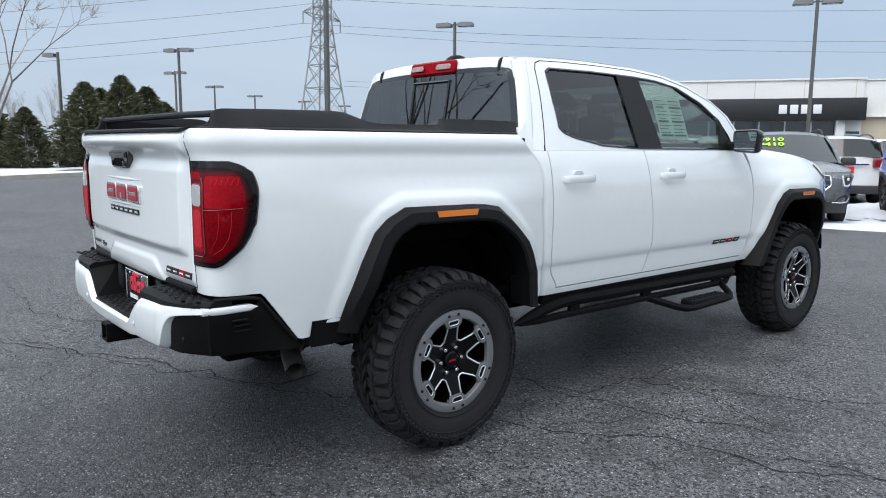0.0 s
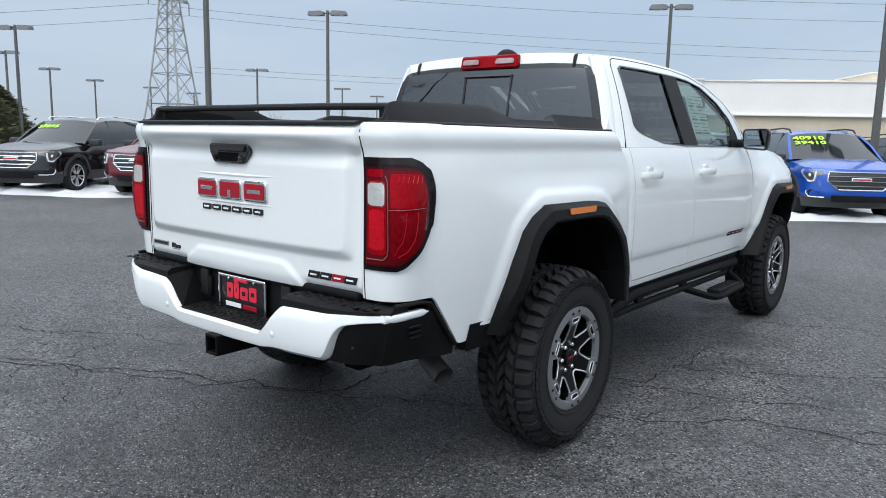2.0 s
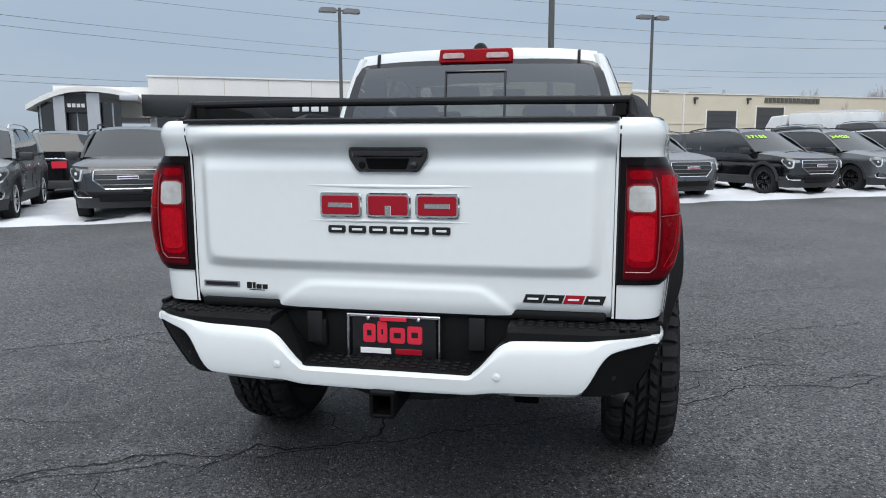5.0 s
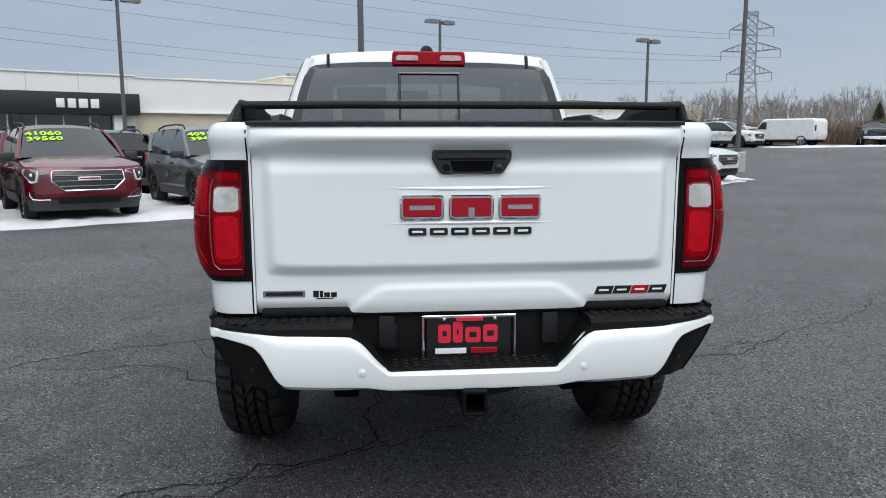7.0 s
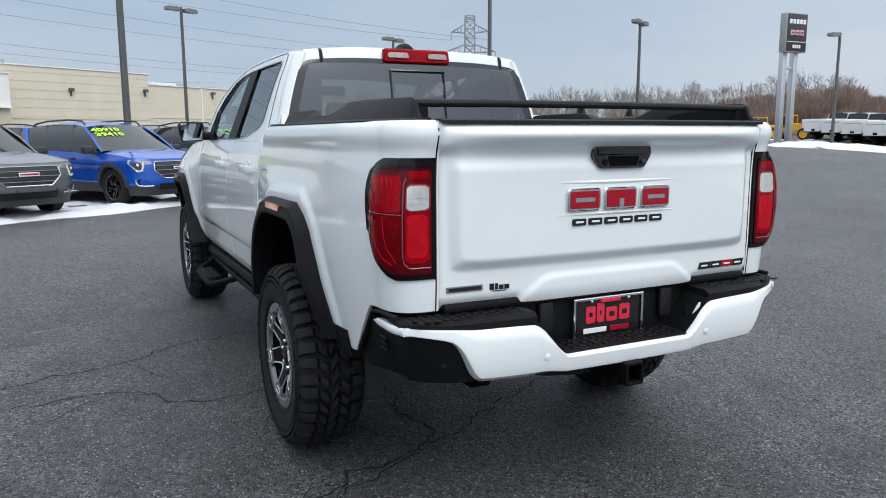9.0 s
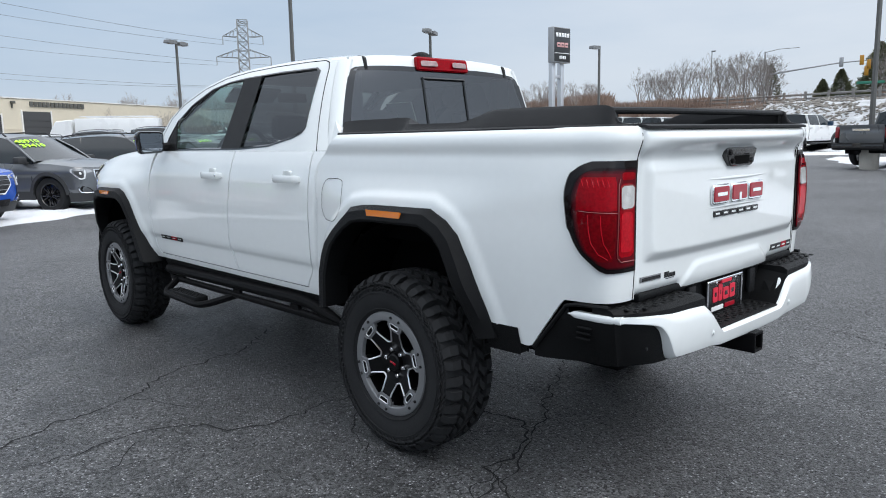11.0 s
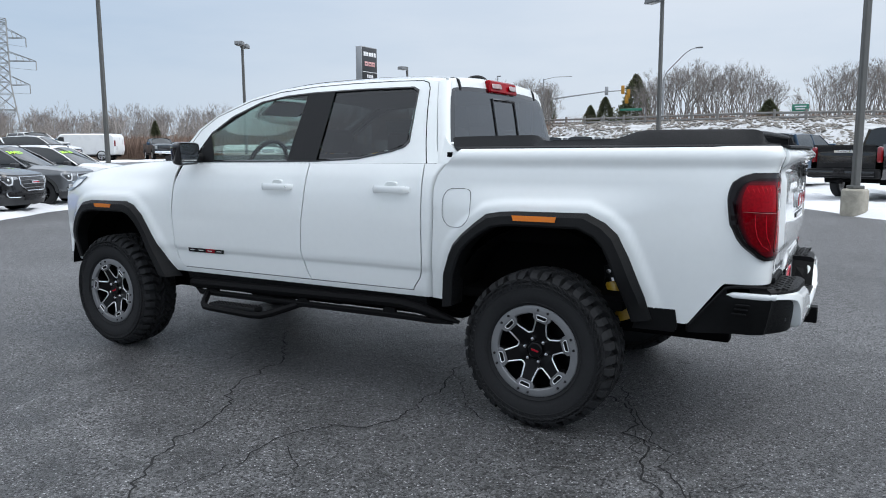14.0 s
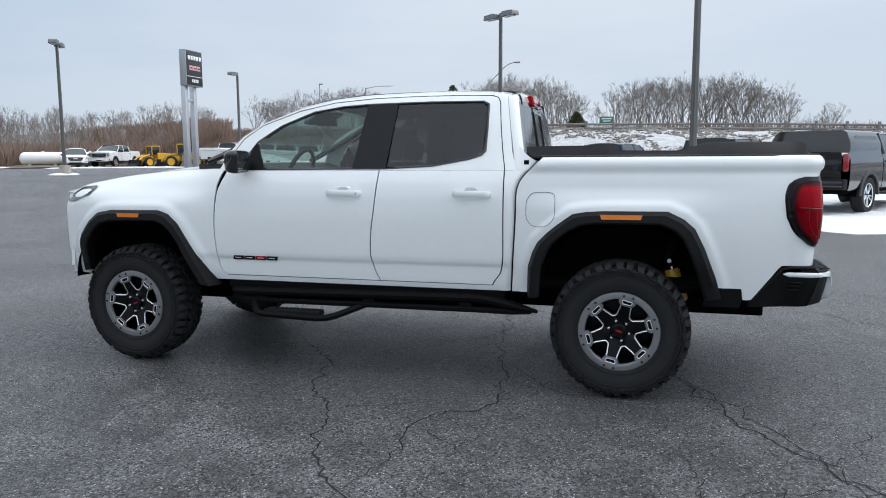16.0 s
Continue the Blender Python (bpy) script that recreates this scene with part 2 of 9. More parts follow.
class Geo:
    """Gathers vertices and faces for one mesh."""

    def __init__(self):
        self.v, self.f = [], []

    def add(self, vs, fs):
        o = len(self.v)
        self.v += [tuple(p) for p in vs]
        self.f += [tuple(o + i for i in f) for f in fs]
        return self

    def box(self, c, size, b=0.0, m=None):
        key = (tuple(round(s, 4) for s in size), round(b, 4))
        if key not in _boxes:
            bm = bmesh.new()
            bmesh.ops.create_cube(bm, size=1.0)
            bmesh.ops.scale(bm, vec=size, verts=bm.verts)
            if b:
                bmesh.ops.bevel(bm, geom=list(bm.edges), offset=b, segments=2 if b > 0.004 else 1, affect="EDGES", profile=0.5)
            bm.verts.index_update()
            _boxes[key] = ([tuple(v.co) for v in bm.verts], [tuple(v.index for v in f.verts) for f in bm.faces])
            bm.free()
        vs, fs = _boxes[key]
        t = (m or Matrix()) if c is None else Matrix.Translation(c) @ (m or Matrix())
        return self.add([t @ Vector(v) for v in vs], fs)

    def tube(self, pts, r, n=8, cap=True, flat=1.0):
        pts = [Vector(p) for p in pts]
        rs = r if isinstance(r, (list, tuple)) else [r] * len(pts)
        vs, fs = [], []
        up = None
        for i, p in enumerate(pts):
            d = (pts[min(i + 1, len(pts) - 1)] - pts[max(i - 1, 0)]).normalized()
            if up is None:
                up = Vector((0, 0, 1)) if abs(d.z) < 0.9 else Vector((1, 0, 0))
            a = (up - d * up.dot(d)).normalized()
            up = a
            b = d.cross(a)
            for k in range(n):
                t = 2 * math.pi * (k + 0.5) / n
                vs.append(p + (a * math.cos(t) * flat + b * math.sin(t)) * rs[i])
        for i in range(len(pts) - 1):
            for k in range(n):
                fs.append((i * n + k, i * n + (k + 1) % n, (i + 1) * n + (k + 1) % n, (i + 1) * n + k))
        if cap:
            fs.append(tuple(range(n))[::-1])
            fs.append(tuple((len(pts) - 1) * n + k for k in range(n)))
        return self.add(vs, fs)

    def grid(self, nu, nv, fn, keep=None, flip=False):
        vs = [fn(i / nu, j / nv) for j in range(nv + 1) for i in range(nu + 1)]
        fs = []
        for j in range(nv):
            for i in range(nu):
                q = (j * (nu + 1) + i, j * (nu + 1) + i + 1, (j + 1) * (nu + 1) + i + 1, (j + 1) * (nu + 1) + i)
                if keep and not keep(*[sum(vs[k][a] for k in q) / 4 for a in range(3)]):
                    continue
                fs.append(q[::-1] if flip else q)
        return self.add(vs, fs)

    def prism(self, poly, h0, h1, fn, b=0.0):
        """A polygon (counter-clockwise) drawn out from h0 to h1, its edges broken by b; fn maps (u, v, h) to a place."""
        n = len(poly)
        loops = [(poly, h0), (poly, h1)]
        if b:
            small = inset(poly, b)
            s = 1 if h1 > h0 else -1
            loops = [(small, h0), (poly, h0 + s * b), (poly, h1 - s * b), (small, h1)]
        vs = [fn(u, v, h) for lp, h in loops for u, v in lp]
        fs = [tuple(range(n))[::-1], tuple((len(loops) - 1) * n + k for k in range(n))]
        for i in range(len(loops) - 1):
            fs += [(i * n + k, i * n + (k + 1) % n, (i + 1) * n + (k + 1) % n, (i + 1) * n + k) for k in range(n)]
        if h1 < h0:
            fs = [f[::-1] for f in fs]
        return self.add(vs, fs)

    def loft(self, loops, closed=True, caps=(False, False)):
        n = len(loops[0])
        vs = [p for lp in loops for p in lp]
        fs = []
        for i in range(len(loops) - 1):
            for k in range(n if closed else n - 1):
                fs.append((i * n + k, i * n + (k + 1) % n, (i + 1) * n + (k + 1) % n, (i + 1) * n + k))
        if caps[0]:
            fs.append(tuple(range(n))[::-1])
        if caps[1]:
            fs.append(tuple((len(loops) - 1) * n + k for k in range(n)))
        return self.add(vs, fs)

    def lathe(self, prof, n, fn, closed=True):
        """A profile of (radius, offset) turned round; fn maps (radius cos, radius sin, offset)."""
        vs = [fn(r * math.cos(2 * math.pi * k / n), r * math.sin(2 * math.pi * k / n), h) for r, h in prof for k in range(n)]
        fs = []
        for i in range(len(prof) - 1):
            fs += [(i * n + k, i * n + (k + 1) % n, (i + 1) * n + (k + 1) % n, (i + 1) * n + k) for k in range(n)]
        return self.add(vs, fs)

    def mirrored(self):
        g = Geo()
        g.v = [(x, -y, z) for x, y, z in self.v]
        g.f = [f[::-1] for f in self.f]
        return g

    def moved(self, m):
        g = Geo()
        g.v = [tuple(m @ Vector(p)) for p in self.v]
        g.f = list(self.f)
        return g


def shell(g, thick, toward):
    """Gives an open skin a back face, drawn towards a point or by a vector function."""
    n = len(g.v)
    use = {}
    for f in g.f:
        for a, b in zip(f, f[1:] + f[:1]):
            use[(a, b)] = use.get((a, b), 0) + 1
    back = [tuple(Vector(p) + toward(p) * thick) for p in g.v]
    fs = list(g.f)
    g.v += back
    g.f += [tuple(n + i for i in f[::-1]) for f in fs]
    for (a, b), k in use.items():
        if (b, a) not in use:
            g.f.append((b, a, n + a, n + b))
    return g


def mesh_of(name, g, material, smooth=True, angle=35):
    me = bpy.data.meshes.new(name)
    me.from_pydata(g.v, [], g.f)
    me.materials.append(material)
    if smooth:
        me.polygons.foreach_set("use_smooth", [True] * len(me.polygons))
        me.set_sharp_from_angle(angle=radians(angle))
    me.update()
    return me


def part(name, g, material, parent=None, label="", smooth=True, angle=35):
    ob = new(name, mesh_of(name, g, material, smooth, angle))
    if parent is not None:
        ob.parent = parent
    return tagged(ob, label)


def thing(name, label, category, m=None, group="", kind=""):
    ob = new(name)
    ob.empty_display_size = 0.2
    if m is not None:
        ob.matrix_world = m
    return tagged(ob, label, category, group, kind)


def solid(name, g, material, label, category="", group="", kind="", m=None, smooth=True, angle=35):
    ob = part(name, g, material, None, label, smooth, angle)
    if m is not None:
        ob.matrix_world = m
    return tagged(ob, label, category, group, kind)


def ident(u, v, h):
    return (u, v, h)


def text_geo(words, size, depth=0.0, bold=0.0):
    """Letters of the built-in font as a Geo in the xy plane, centred."""
    cu = bpy.data.curves.new("text", "FONT")
    cu.body, cu.size, cu.align_x, cu.align_y, cu.extrude, cu.resolution_u = words, size, "CENTER", "CENTER", depth, 2
    cu.offset = bold
    ob = bpy.data.objects.new("text", cu)
    me = ob.to_mesh()
    g = Geo()
    g.v = [tuple(v.co) for v in me.vertices]
    g.f = [tuple(p.vertices) for p in me.polygons]
    ob.to_mesh_clear()
    bpy.data.objects.remove(ob)
    bpy.data.curves.remove(cu)
    return g


# ---- the lot: s runs along the rows of cars, d across them ----
AX_S, AX_D = Vector((0.515, -0.857, 0)), Vector((0.857, 0.515, 0))


def lot(s, d, z=0.0):
    return AX_S * s + AX_D * d + Vector((0, 0, z))


def to_lot(x, y):
    return 0.515 * x - 0.857 * y, 0.857 * x + 0.515 * y


def ground_z(x, y):
    s, d = to_lot(x, y)
    yy = y + max(0.0, x - 5) * 0.43
    z = ss(s, 17, 40) * (0.85 - 0.62 * (1 - ss(d, -6, 5)) * (1 - ss(-yy, 34, 45)))
    z += 2.3 * ss(-yy, 37, 49) + 0.014 * max(-30.0, min(40.0, x)) * ss(-yy, 37, 49)
    return z


def on_ground(s, d, heading, dz=0.0):
    """The pose of a thing at lot place (s, d), turned by heading degrees from +d."""
    p = lot(s, d)
    return Matrix.Translation((p.x, p.y, ground_z(p.x, p.y) + dz)) @ Matrix.Rotation(math.atan2(AX_D.y, AX_D.x) + radians(heading), 4, "Z")

# ---- ground ----
def asphalt_mat():
    m = bpy.data.materials.new("worn_asphalt")
    m.use_nodes = True
    nt = m.node_tree
    b = nt.nodes["Principled BSDF"]
    co = nt.nodes.new("ShaderNodeTexCoord")

    def tex(scale, detail=4, kind="ShaderNodeTexNoise", rough=0.55):
        n = nt.nodes.new(kind)
        n.inputs["Scale"].default_value = scale
        if kind == "ShaderNodeTexNoise":
            n.inputs["Detail"].default_value, n.inputs["Roughness"].default_value = detail, rough
        nt.links.new(co.outputs["Object"], n.inputs[0])
        return n

    stone = tex(100.0, kind="ShaderNodeTexVoronoi")
    fine = tex(330.0, 3)
    patch = tex(0.45, 5)
    worn = tex(2.6, 5)

    def rng(src, a, b_, c, d):
        r = nt.nodes.new("ShaderNodeMapRange")
        for i, v in enumerate((a, b_, c, d)):
            r.inputs[i + 1].default_value = v
        nt.links.new(src, r.inputs[0])
        return r.outputs[0]

    def math_(op, a, b_):
        n = nt.nodes.new("ShaderNodeMath")
        n.operation = op
        for i, v in enumerate((a, b_)):
            if isinstance(v, float):
                n.inputs[i].default_value = v
            else:
                nt.links.new(v, n.inputs[i])
        return n.outputs[0]

    split = nt.nodes.new("ShaderNodeSeparateColor")
    nt.links.new(stone.outputs["Color"], split.inputs[0])
    # single stones: mostly dark, a few pale chips
    chip = rng(split.outputs[0], 0.82, 1.0, 0.0, 1.1)
    chip = math_("MULTIPLY", chip, rng(stone.outputs["Distance"], 0.25, 0.55, 1.0, 0.0))
    tone = math_("MULTIPLY", rng(split.outputs[1], 0.0, 1.0, 0.04, 2.10), rng(fine.outputs["Fac"], 0.3, 0.7, 0.40, 1.60))
    tone = math_("MULTIPLY", tone, rng(patch.outputs["Fac"], 0.3, 0.7, 0.74, 1.24))
    tone = math_("MULTIPLY", tone, rng(worn.outputs["Fac"], 0.3, 0.7, 0.76, 1.22))
    # damp ground, wavering edge; its ovals also paint the truck's shade into the tone
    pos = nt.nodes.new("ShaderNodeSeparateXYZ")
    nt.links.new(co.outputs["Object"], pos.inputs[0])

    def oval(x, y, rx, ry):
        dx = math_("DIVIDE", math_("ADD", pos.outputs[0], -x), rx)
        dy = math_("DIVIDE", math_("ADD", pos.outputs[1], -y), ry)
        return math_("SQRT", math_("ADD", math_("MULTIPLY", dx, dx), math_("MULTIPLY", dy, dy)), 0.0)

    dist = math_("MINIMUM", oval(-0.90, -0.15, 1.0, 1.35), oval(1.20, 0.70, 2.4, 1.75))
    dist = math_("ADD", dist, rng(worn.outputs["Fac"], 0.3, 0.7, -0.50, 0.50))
    damp_shade = rng(dist, 0.65, 1.35, 1.0, 0.0)
    tone = math_("MULTIPLY", tone, rng(damp_shade, 0.0, 1.0, 1.0, 0.66))
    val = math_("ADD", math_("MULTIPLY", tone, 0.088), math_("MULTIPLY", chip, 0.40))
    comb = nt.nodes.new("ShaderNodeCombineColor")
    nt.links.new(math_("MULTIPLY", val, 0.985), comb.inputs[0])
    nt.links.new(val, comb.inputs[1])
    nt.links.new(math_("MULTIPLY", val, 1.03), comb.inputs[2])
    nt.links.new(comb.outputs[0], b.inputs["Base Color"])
    nt.links.new(math_("MULTIPLY", rng(worn.outputs["Fac"], 0.3, 0.7, 0.46, 0.66), rng(damp_shade, 0.0, 1.0, 1.0, 0.80)), b.inputs["Roughness"])
    b.inputs["Specular IOR Level"].default_value = 0.42
    height = math_("ADD", math_("MULTIPLY", stone.outputs["Distance"], -0.7), math_("MULTIPLY", fine.outputs["Fac"], 0.5))
    bn = nt.nodes.new("ShaderNodeBump")
    bn.inputs["Strength"].default_value, bn.inputs["Distance"].default_value = 1.0, 0.012
    nt.links.new(height, bn.inputs["Height"])
    nt.links.new(bn.outputs[0], b.inputs["Normal"])
    return m


ASPHALT = asphalt_mat()
SNOW = mat("old_snow", (0.67, 0.685, 0.71), 0.65, noise_scale=3, noise_amount=0.10, bump=1.0, bump_scale=9)
CRACK = mat("crack_shadow", (0.008, 0.008, 0.009), 0.9)
EARTH = mat("winter_earth", (0.13, 0.105, 0.075), 0.95, noise_scale=0.4, noise_amount=0.4, bump=0.8, bump_scale=3)


def spread(near, far, step, grow):
    out, v, st = [0.0], 0.0, step
    while v < far:
        v += st
        if v > near:
            st *= grow
        out.append(v)
    return [-a for a in out[:0:-1]] + out


cs = spread(60, 1500, 2.5, 1.18)
g = Geo()
nn = len(cs)
g.v = [(x, y, ground_z(x, y)) for y in cs for x in cs]
g.f = [(j * nn + i, j * nn + i + 1, (j + 1) * nn + i + 1, (j + 1) * nn + i) for j in range(nn - 1) for i in range(nn - 1)]
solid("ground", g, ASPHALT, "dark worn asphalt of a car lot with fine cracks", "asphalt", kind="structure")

# ---- the white pickup truck: x ahead, rear axle over the origin ----
truck = thing("pickup_truck", "white crew-cab off-road pickup truck with black wheel-arch flares parked on asphalt", "pickup truck")

W_BED = curve([(0.50, 0.845), (0.60, 0.868), (0.70, 0.8815), (0.78, 0.8905), (0.86, 0.8985), (1.0, 0.905), (1.15, 0.9015), (1.25, 0.8935), (1.300, 0.8862), (1.316, 0.8832), (1.324, 0.8826), (1.366, 0.8882), (1.375, 0.8878), (1.388, 0.8850), (1.408, 0.8755), (1.422, 0.858)])
W_DOOR = curve([(0.52, 0.838), (0.58, 0.862), (0.64, 0.8775), (0.70, 0.8830), (0.745, 0.8868), (0.766, 0.8950), (0.80, 0.9000), (0.90, 0.9035), (1.0, 0.905), (1.15, 0.897), (1.25, 0.880), (1.31, 0.862), (1.345, 0.848), (1.40, 0.82), (1.46, 0.80)])
X_TAIL = curve([(0.50, -0.98), (0.76, -1.03), (0.80, -1.055), (0.95, -1.062), (1.20, -1.061), (1.29, -1.064), (1.325, -1.070), (1.352, -1.080), (1.375, -1.086), (1.396, -1.084), (1.412, -1.076), (1.422, -1.064)])
Y_GATE = 0.708


REAR_OUT = [(0.552, 0.575), (0.545, 0.76), (0.517, 0.852), (0.485, 0.915), (0.425, 0.975), (0.362, 1.026), (0.280, 1.085), (0.20, 1.099), (0.112, 1.104), (-0.255, 1.107), (-0.345, 1.063), (-0.405, 1.010), (-0.460, 0.90), (-0.525, 0.733), (-0.562, 0.610)]
REAR_IN = [(0.470, 0.59), (0.460, 0.755), (0.428, 0.848), (0.400, 0.898), (0.352, 0.945), (0.300, 0.984), (0.235, 1.018), (0.17, 1.029), (0.103, 1.032), (-0.217, 1.032), (-0.295, 0.997), (-0.340, 0.950), (-0.376, 0.878), (-0.434, 0.722), (-0.472, 0.595)]
FRONT_OUT = [(2.672, 0.560), (2.815, 0.765), (2.880, 0.880), (2.938, 0.982), (3.005, 1.047), (3.080, 1.073), (3.460, 1.069), (3.575, 1.050), (3.672, 0.985), (3.765, 0.890), (3.792, 0.84), (3.798, 0.62)]
FRONT_IN = [(2.770, 0.575), (2.885, 0.755), (2.935, 0.855), (2.985, 0.932), (3.030, 0.975), (3.085, 0.998), (3.440, 0.997), (3.540, 0.975), (3.615, 0.925), (3.690, 0.850), (3.712, 0.80), (3.718, 0.63)]


def lip(x, z, line):
    """A soft raised lip of the body panel along a wheel-arch flare."""
    best = 9.0
    for (ax, az), (bx_, bz) in zip(line, line[1:]):
        dx, dz = bx_ - ax, bz - az
        t = max(0.0, min(1.0, ((x - ax) * dx + (z - az) * dz) / (dx * dx + dz * dz)))
        best = min(best, (x - ax - t * dx) ** 2 + (z - az - t * dz) ** 2)
    return 0.011 * (1 - ss(math.sqrt(best), 0.030, 0.070))


def side_y(x, z):
    """Half width of the body side."""
    base = W_BED(z) if x < 0.62 else W_DOOR(z)
    if x < 0.62:
        base += 0.026 * math.exp(-((x / 0.52) ** 4)) * ss(z, 0.60, 0.80) * (1 - ss(z, 1.09, 1.25))
        base -= 0.055 * max(0.0, (-0.58 - x) / 0.4) ** 2
        if -0.66 < x and z < 1.20:
            base += lip(x, z, REAR_OUT) * ss(x, -0.66, -0.60)
    if x > 2.60:
        base += 0.050 * math.exp(-(((x - 3.30) / 0.50) ** 4)) * ss(z, 0.55, 0.75) * (1 - ss(z, 1.10, 1.27))
        base -= 0.060 * max(0.0, (x - 3.35) / 0.55) ** 2
        if x > 2.70 and z < 1.17:
            base += lip(x, z, FRONT_OUT) * ss(x, 2.70, 2.76)
    return base


bed_front = curve([(0.56, 0.655), (0.80, 0.640), (1.05, 0.627), (1.20, 0.624), (1.26, 0.610), (1.31, 0.577), (1.36, 0.528), (1.425, 0.462)])


def tail_skin(p, z, off=0.0):
    """The body's rear corner: p runs from the tailgate's edge outwards and forwards."""
    xs = -0.90
    w = side_y(xs, z) - 0.004
    xr = X_TAIL(z)
    n = 0.70
    if p < 0.30:
        th = (p / 0.30) * math.pi / 2
        cx, cy = xs + (xr - xs) * math.cos(th) ** n, Y_GATE + (w - Y_GATE) * math.sin(th) ** n
        nx, ny = -math.cos(th), math.sin(th)
        return (cx + nx * off, cy + ny * off, z)
    x = xs + (p - 0.30)
    return (x, side_y(x, z) + off, z)




def mids(a, b, t):
    return [tuple(Vector(p).lerp(Vector(q), t)) for p, q in zip(a, b)]


def both_sides(name, g, material, parent, label="", angle=35, smooth=True):
    a = part(name, g, material, parent, label, smooth, angle)
    b = part(name, g.mirrored(), material, parent, label, smooth, angle)
    return a, b


def toward_in(p):
    return Vector((0, -1 if p[1] > 0 else 1, 0))


# bed sides with the rear corners
CUT_R = mids(REAR_OUT, REAR_IN, 0.6) + [(-0.60, 0.2), (0.60, 0.2)]


def bed_zbot(x):
    if x > -0.56:
        return lerp(0.655, 0.60, ss(x, -0.55, 0.55))
    if x > -0.655:
        return 0.655
    if x > -0.72:
        return lerp(0.655, 0.603, ss(-x, 0.655, 0.675))
    return lerp(0.603, 0.806, min(1.0, (-0.72 - x) / 0.15))


def bed_fn(u, v):
    length = 0.30 + 0.90
    p0 = u * (length + 0.58)
    if p0 > 0.30:
        z = lerp(0.6, 1.420, v)
        x1 = bed_front(z) - 0.006
        k = (p0 - 0.30) / (length + 0.28)
        x = lerp(-0.90, x1, k)
        zb = bed_zbot(x)
        z = lerp(zb, 1.420, v)
        return (x, side_y(x, z), z)
    z = lerp(0.806, 1.420, v)
    return tail_skin(p0, z)


g = Geo().grid(110, 84, bed_fn, keep=lambda x, y, z: not inside((x, z), CUT_R), flip=True)
both_sides("bedside", shell(g, 0.012, toward_in), PAINT_WHITE, truck)

# doors
SEAM_A = curve([(0.56, 2.55), (0.62, 2.60), (0.67, 2.655), (0.75, 2.672), (0.95, 2.685), (1.18, 2.668), (1.345, 2.60)])
SEAM_B = curve([(0.56, 1.475), (0.63, 1.50), (0.70, 1.535), (0.82, 1.562), (0.95, 1.555), (1.10, 1.535), (1.345, 1.51)])
SEAM_C = curve([(0.56, 0.79), (0.65, 0.76), (0.72, 0.715), (0.82, 0.70), (1.345, 0.702)])
BELT = 1.338


def panel(x0, x1, zb, zt, nu, nv, cut=None, gap=0.004):
    def fn(u, v):
        zz = lerp(zb(0.5 * (x0(1.0) + x1(1.0))), zt(0.5 * (x0(1.0) + x1(1.0))), v)
        x = lerp(x0(zz) + gap, x1(zz) - gap, u)
        z = lerp(zb(x), zt(x), v)
        return (x, side_y(x, z), z)

    keep = (lambda x, y, z: not inside((x, z), cut)) if cut else None
    return Geo().grid(nu, nv, fn, keep=keep, flip=True)


def sill(x):
    return 0.636


front_doors = both_sides("front_door", shell(panel(SEAM_B, SEAM_A, sill, lambda x: BELT, 40, 84), 0.014, toward_in), PAINT_WHITE, truck)
rear_doors = both_sides("rear_door", shell(panel(SEAM_C, SEAM_B, sill, lambda x: BELT, 32, 84), 0.014, toward_in), PAINT_WHITE, truck)
# sill under the doors and cab corner behind them
g = Geo().grid(60, 4, lambda u, v: (lerp(0.70, 2.62, u), W_DOOR(lerp(0.600, 0.631, v)), lerp(0.600, 0.631, v)), flip=True)
both_sides("rocker_panel", shell(g, 0.03, toward_in), PAINT_WHITE, truck)
g = Geo().grid(60, 4, lambda u, v: (lerp(0.70, 2.62, u), W_DOOR(lerp(0.545, 0.597, v)) - 0.012, lerp(0.545, 0.597, v)), flip=True)
both_sides("rocker_trim", shell(g, 0.03, toward_in), PLASTIC, truck)


def corner_fn(u, v):
    z = lerp(0.60, BELT, v)
    x0, x1 = bed_front(z) + 0.007, SEAM_C(z) - 0.004
    x = lerp(x0, x1, u)
    round_off = 0.018 * max(0.0, 1 - (x - x0) / 0.025) ** 2
    return (x, W_DOOR(z) - round_off, z)


both_sides("cab_corner", shell(Geo().grid(10, 40, corner_fn, flip=True), 0.02, toward_in), PAINT_WHITE, truck)
# dark gap filler behind the seams
g = Geo().grid(4, 30, lambda u, v: (lerp(bed_front(lerp(0.58, 1.42, v)) - 0.05, bed_front(lerp(0.58, 1.42, v)) + 0.06, u), W_DOOR(lerp(0.58, 1.42, v)) - 0.07, lerp(0.58, 1.42, v)), flip=True)
both_sides("seam_seal", g, DARK, truck)
for sm in (SEAM_A, SEAM_B, SEAM_C):
    g = Geo().grid(2, 30, lambda u, v, sm=sm: (lerp(sm(lerp(0.6, 1.335, v)) - 0.03, sm(lerp(0.6, 1.335, v)) + 0.03, u), side_y(sm(lerp(0.6, 1.335, v)), lerp(0.6, 1.335, v)) - 0.018, lerp(0.6, 1.335, v)), flip=True)
    both_sides("seam_seal", g, DARK, truck)

# front wings
CUT_F = [(2.60, 0.2)] + mids(FRONT_OUT, FRONT_IN, 0.6) + [(3.80, 0.2)]
WING_TOP = curve([(2.60, 1.350), (2.90, 1.342), (3.30, 1.310), (3.60, 1.266), (3.76, 1.236), (3.93, 1.165)])


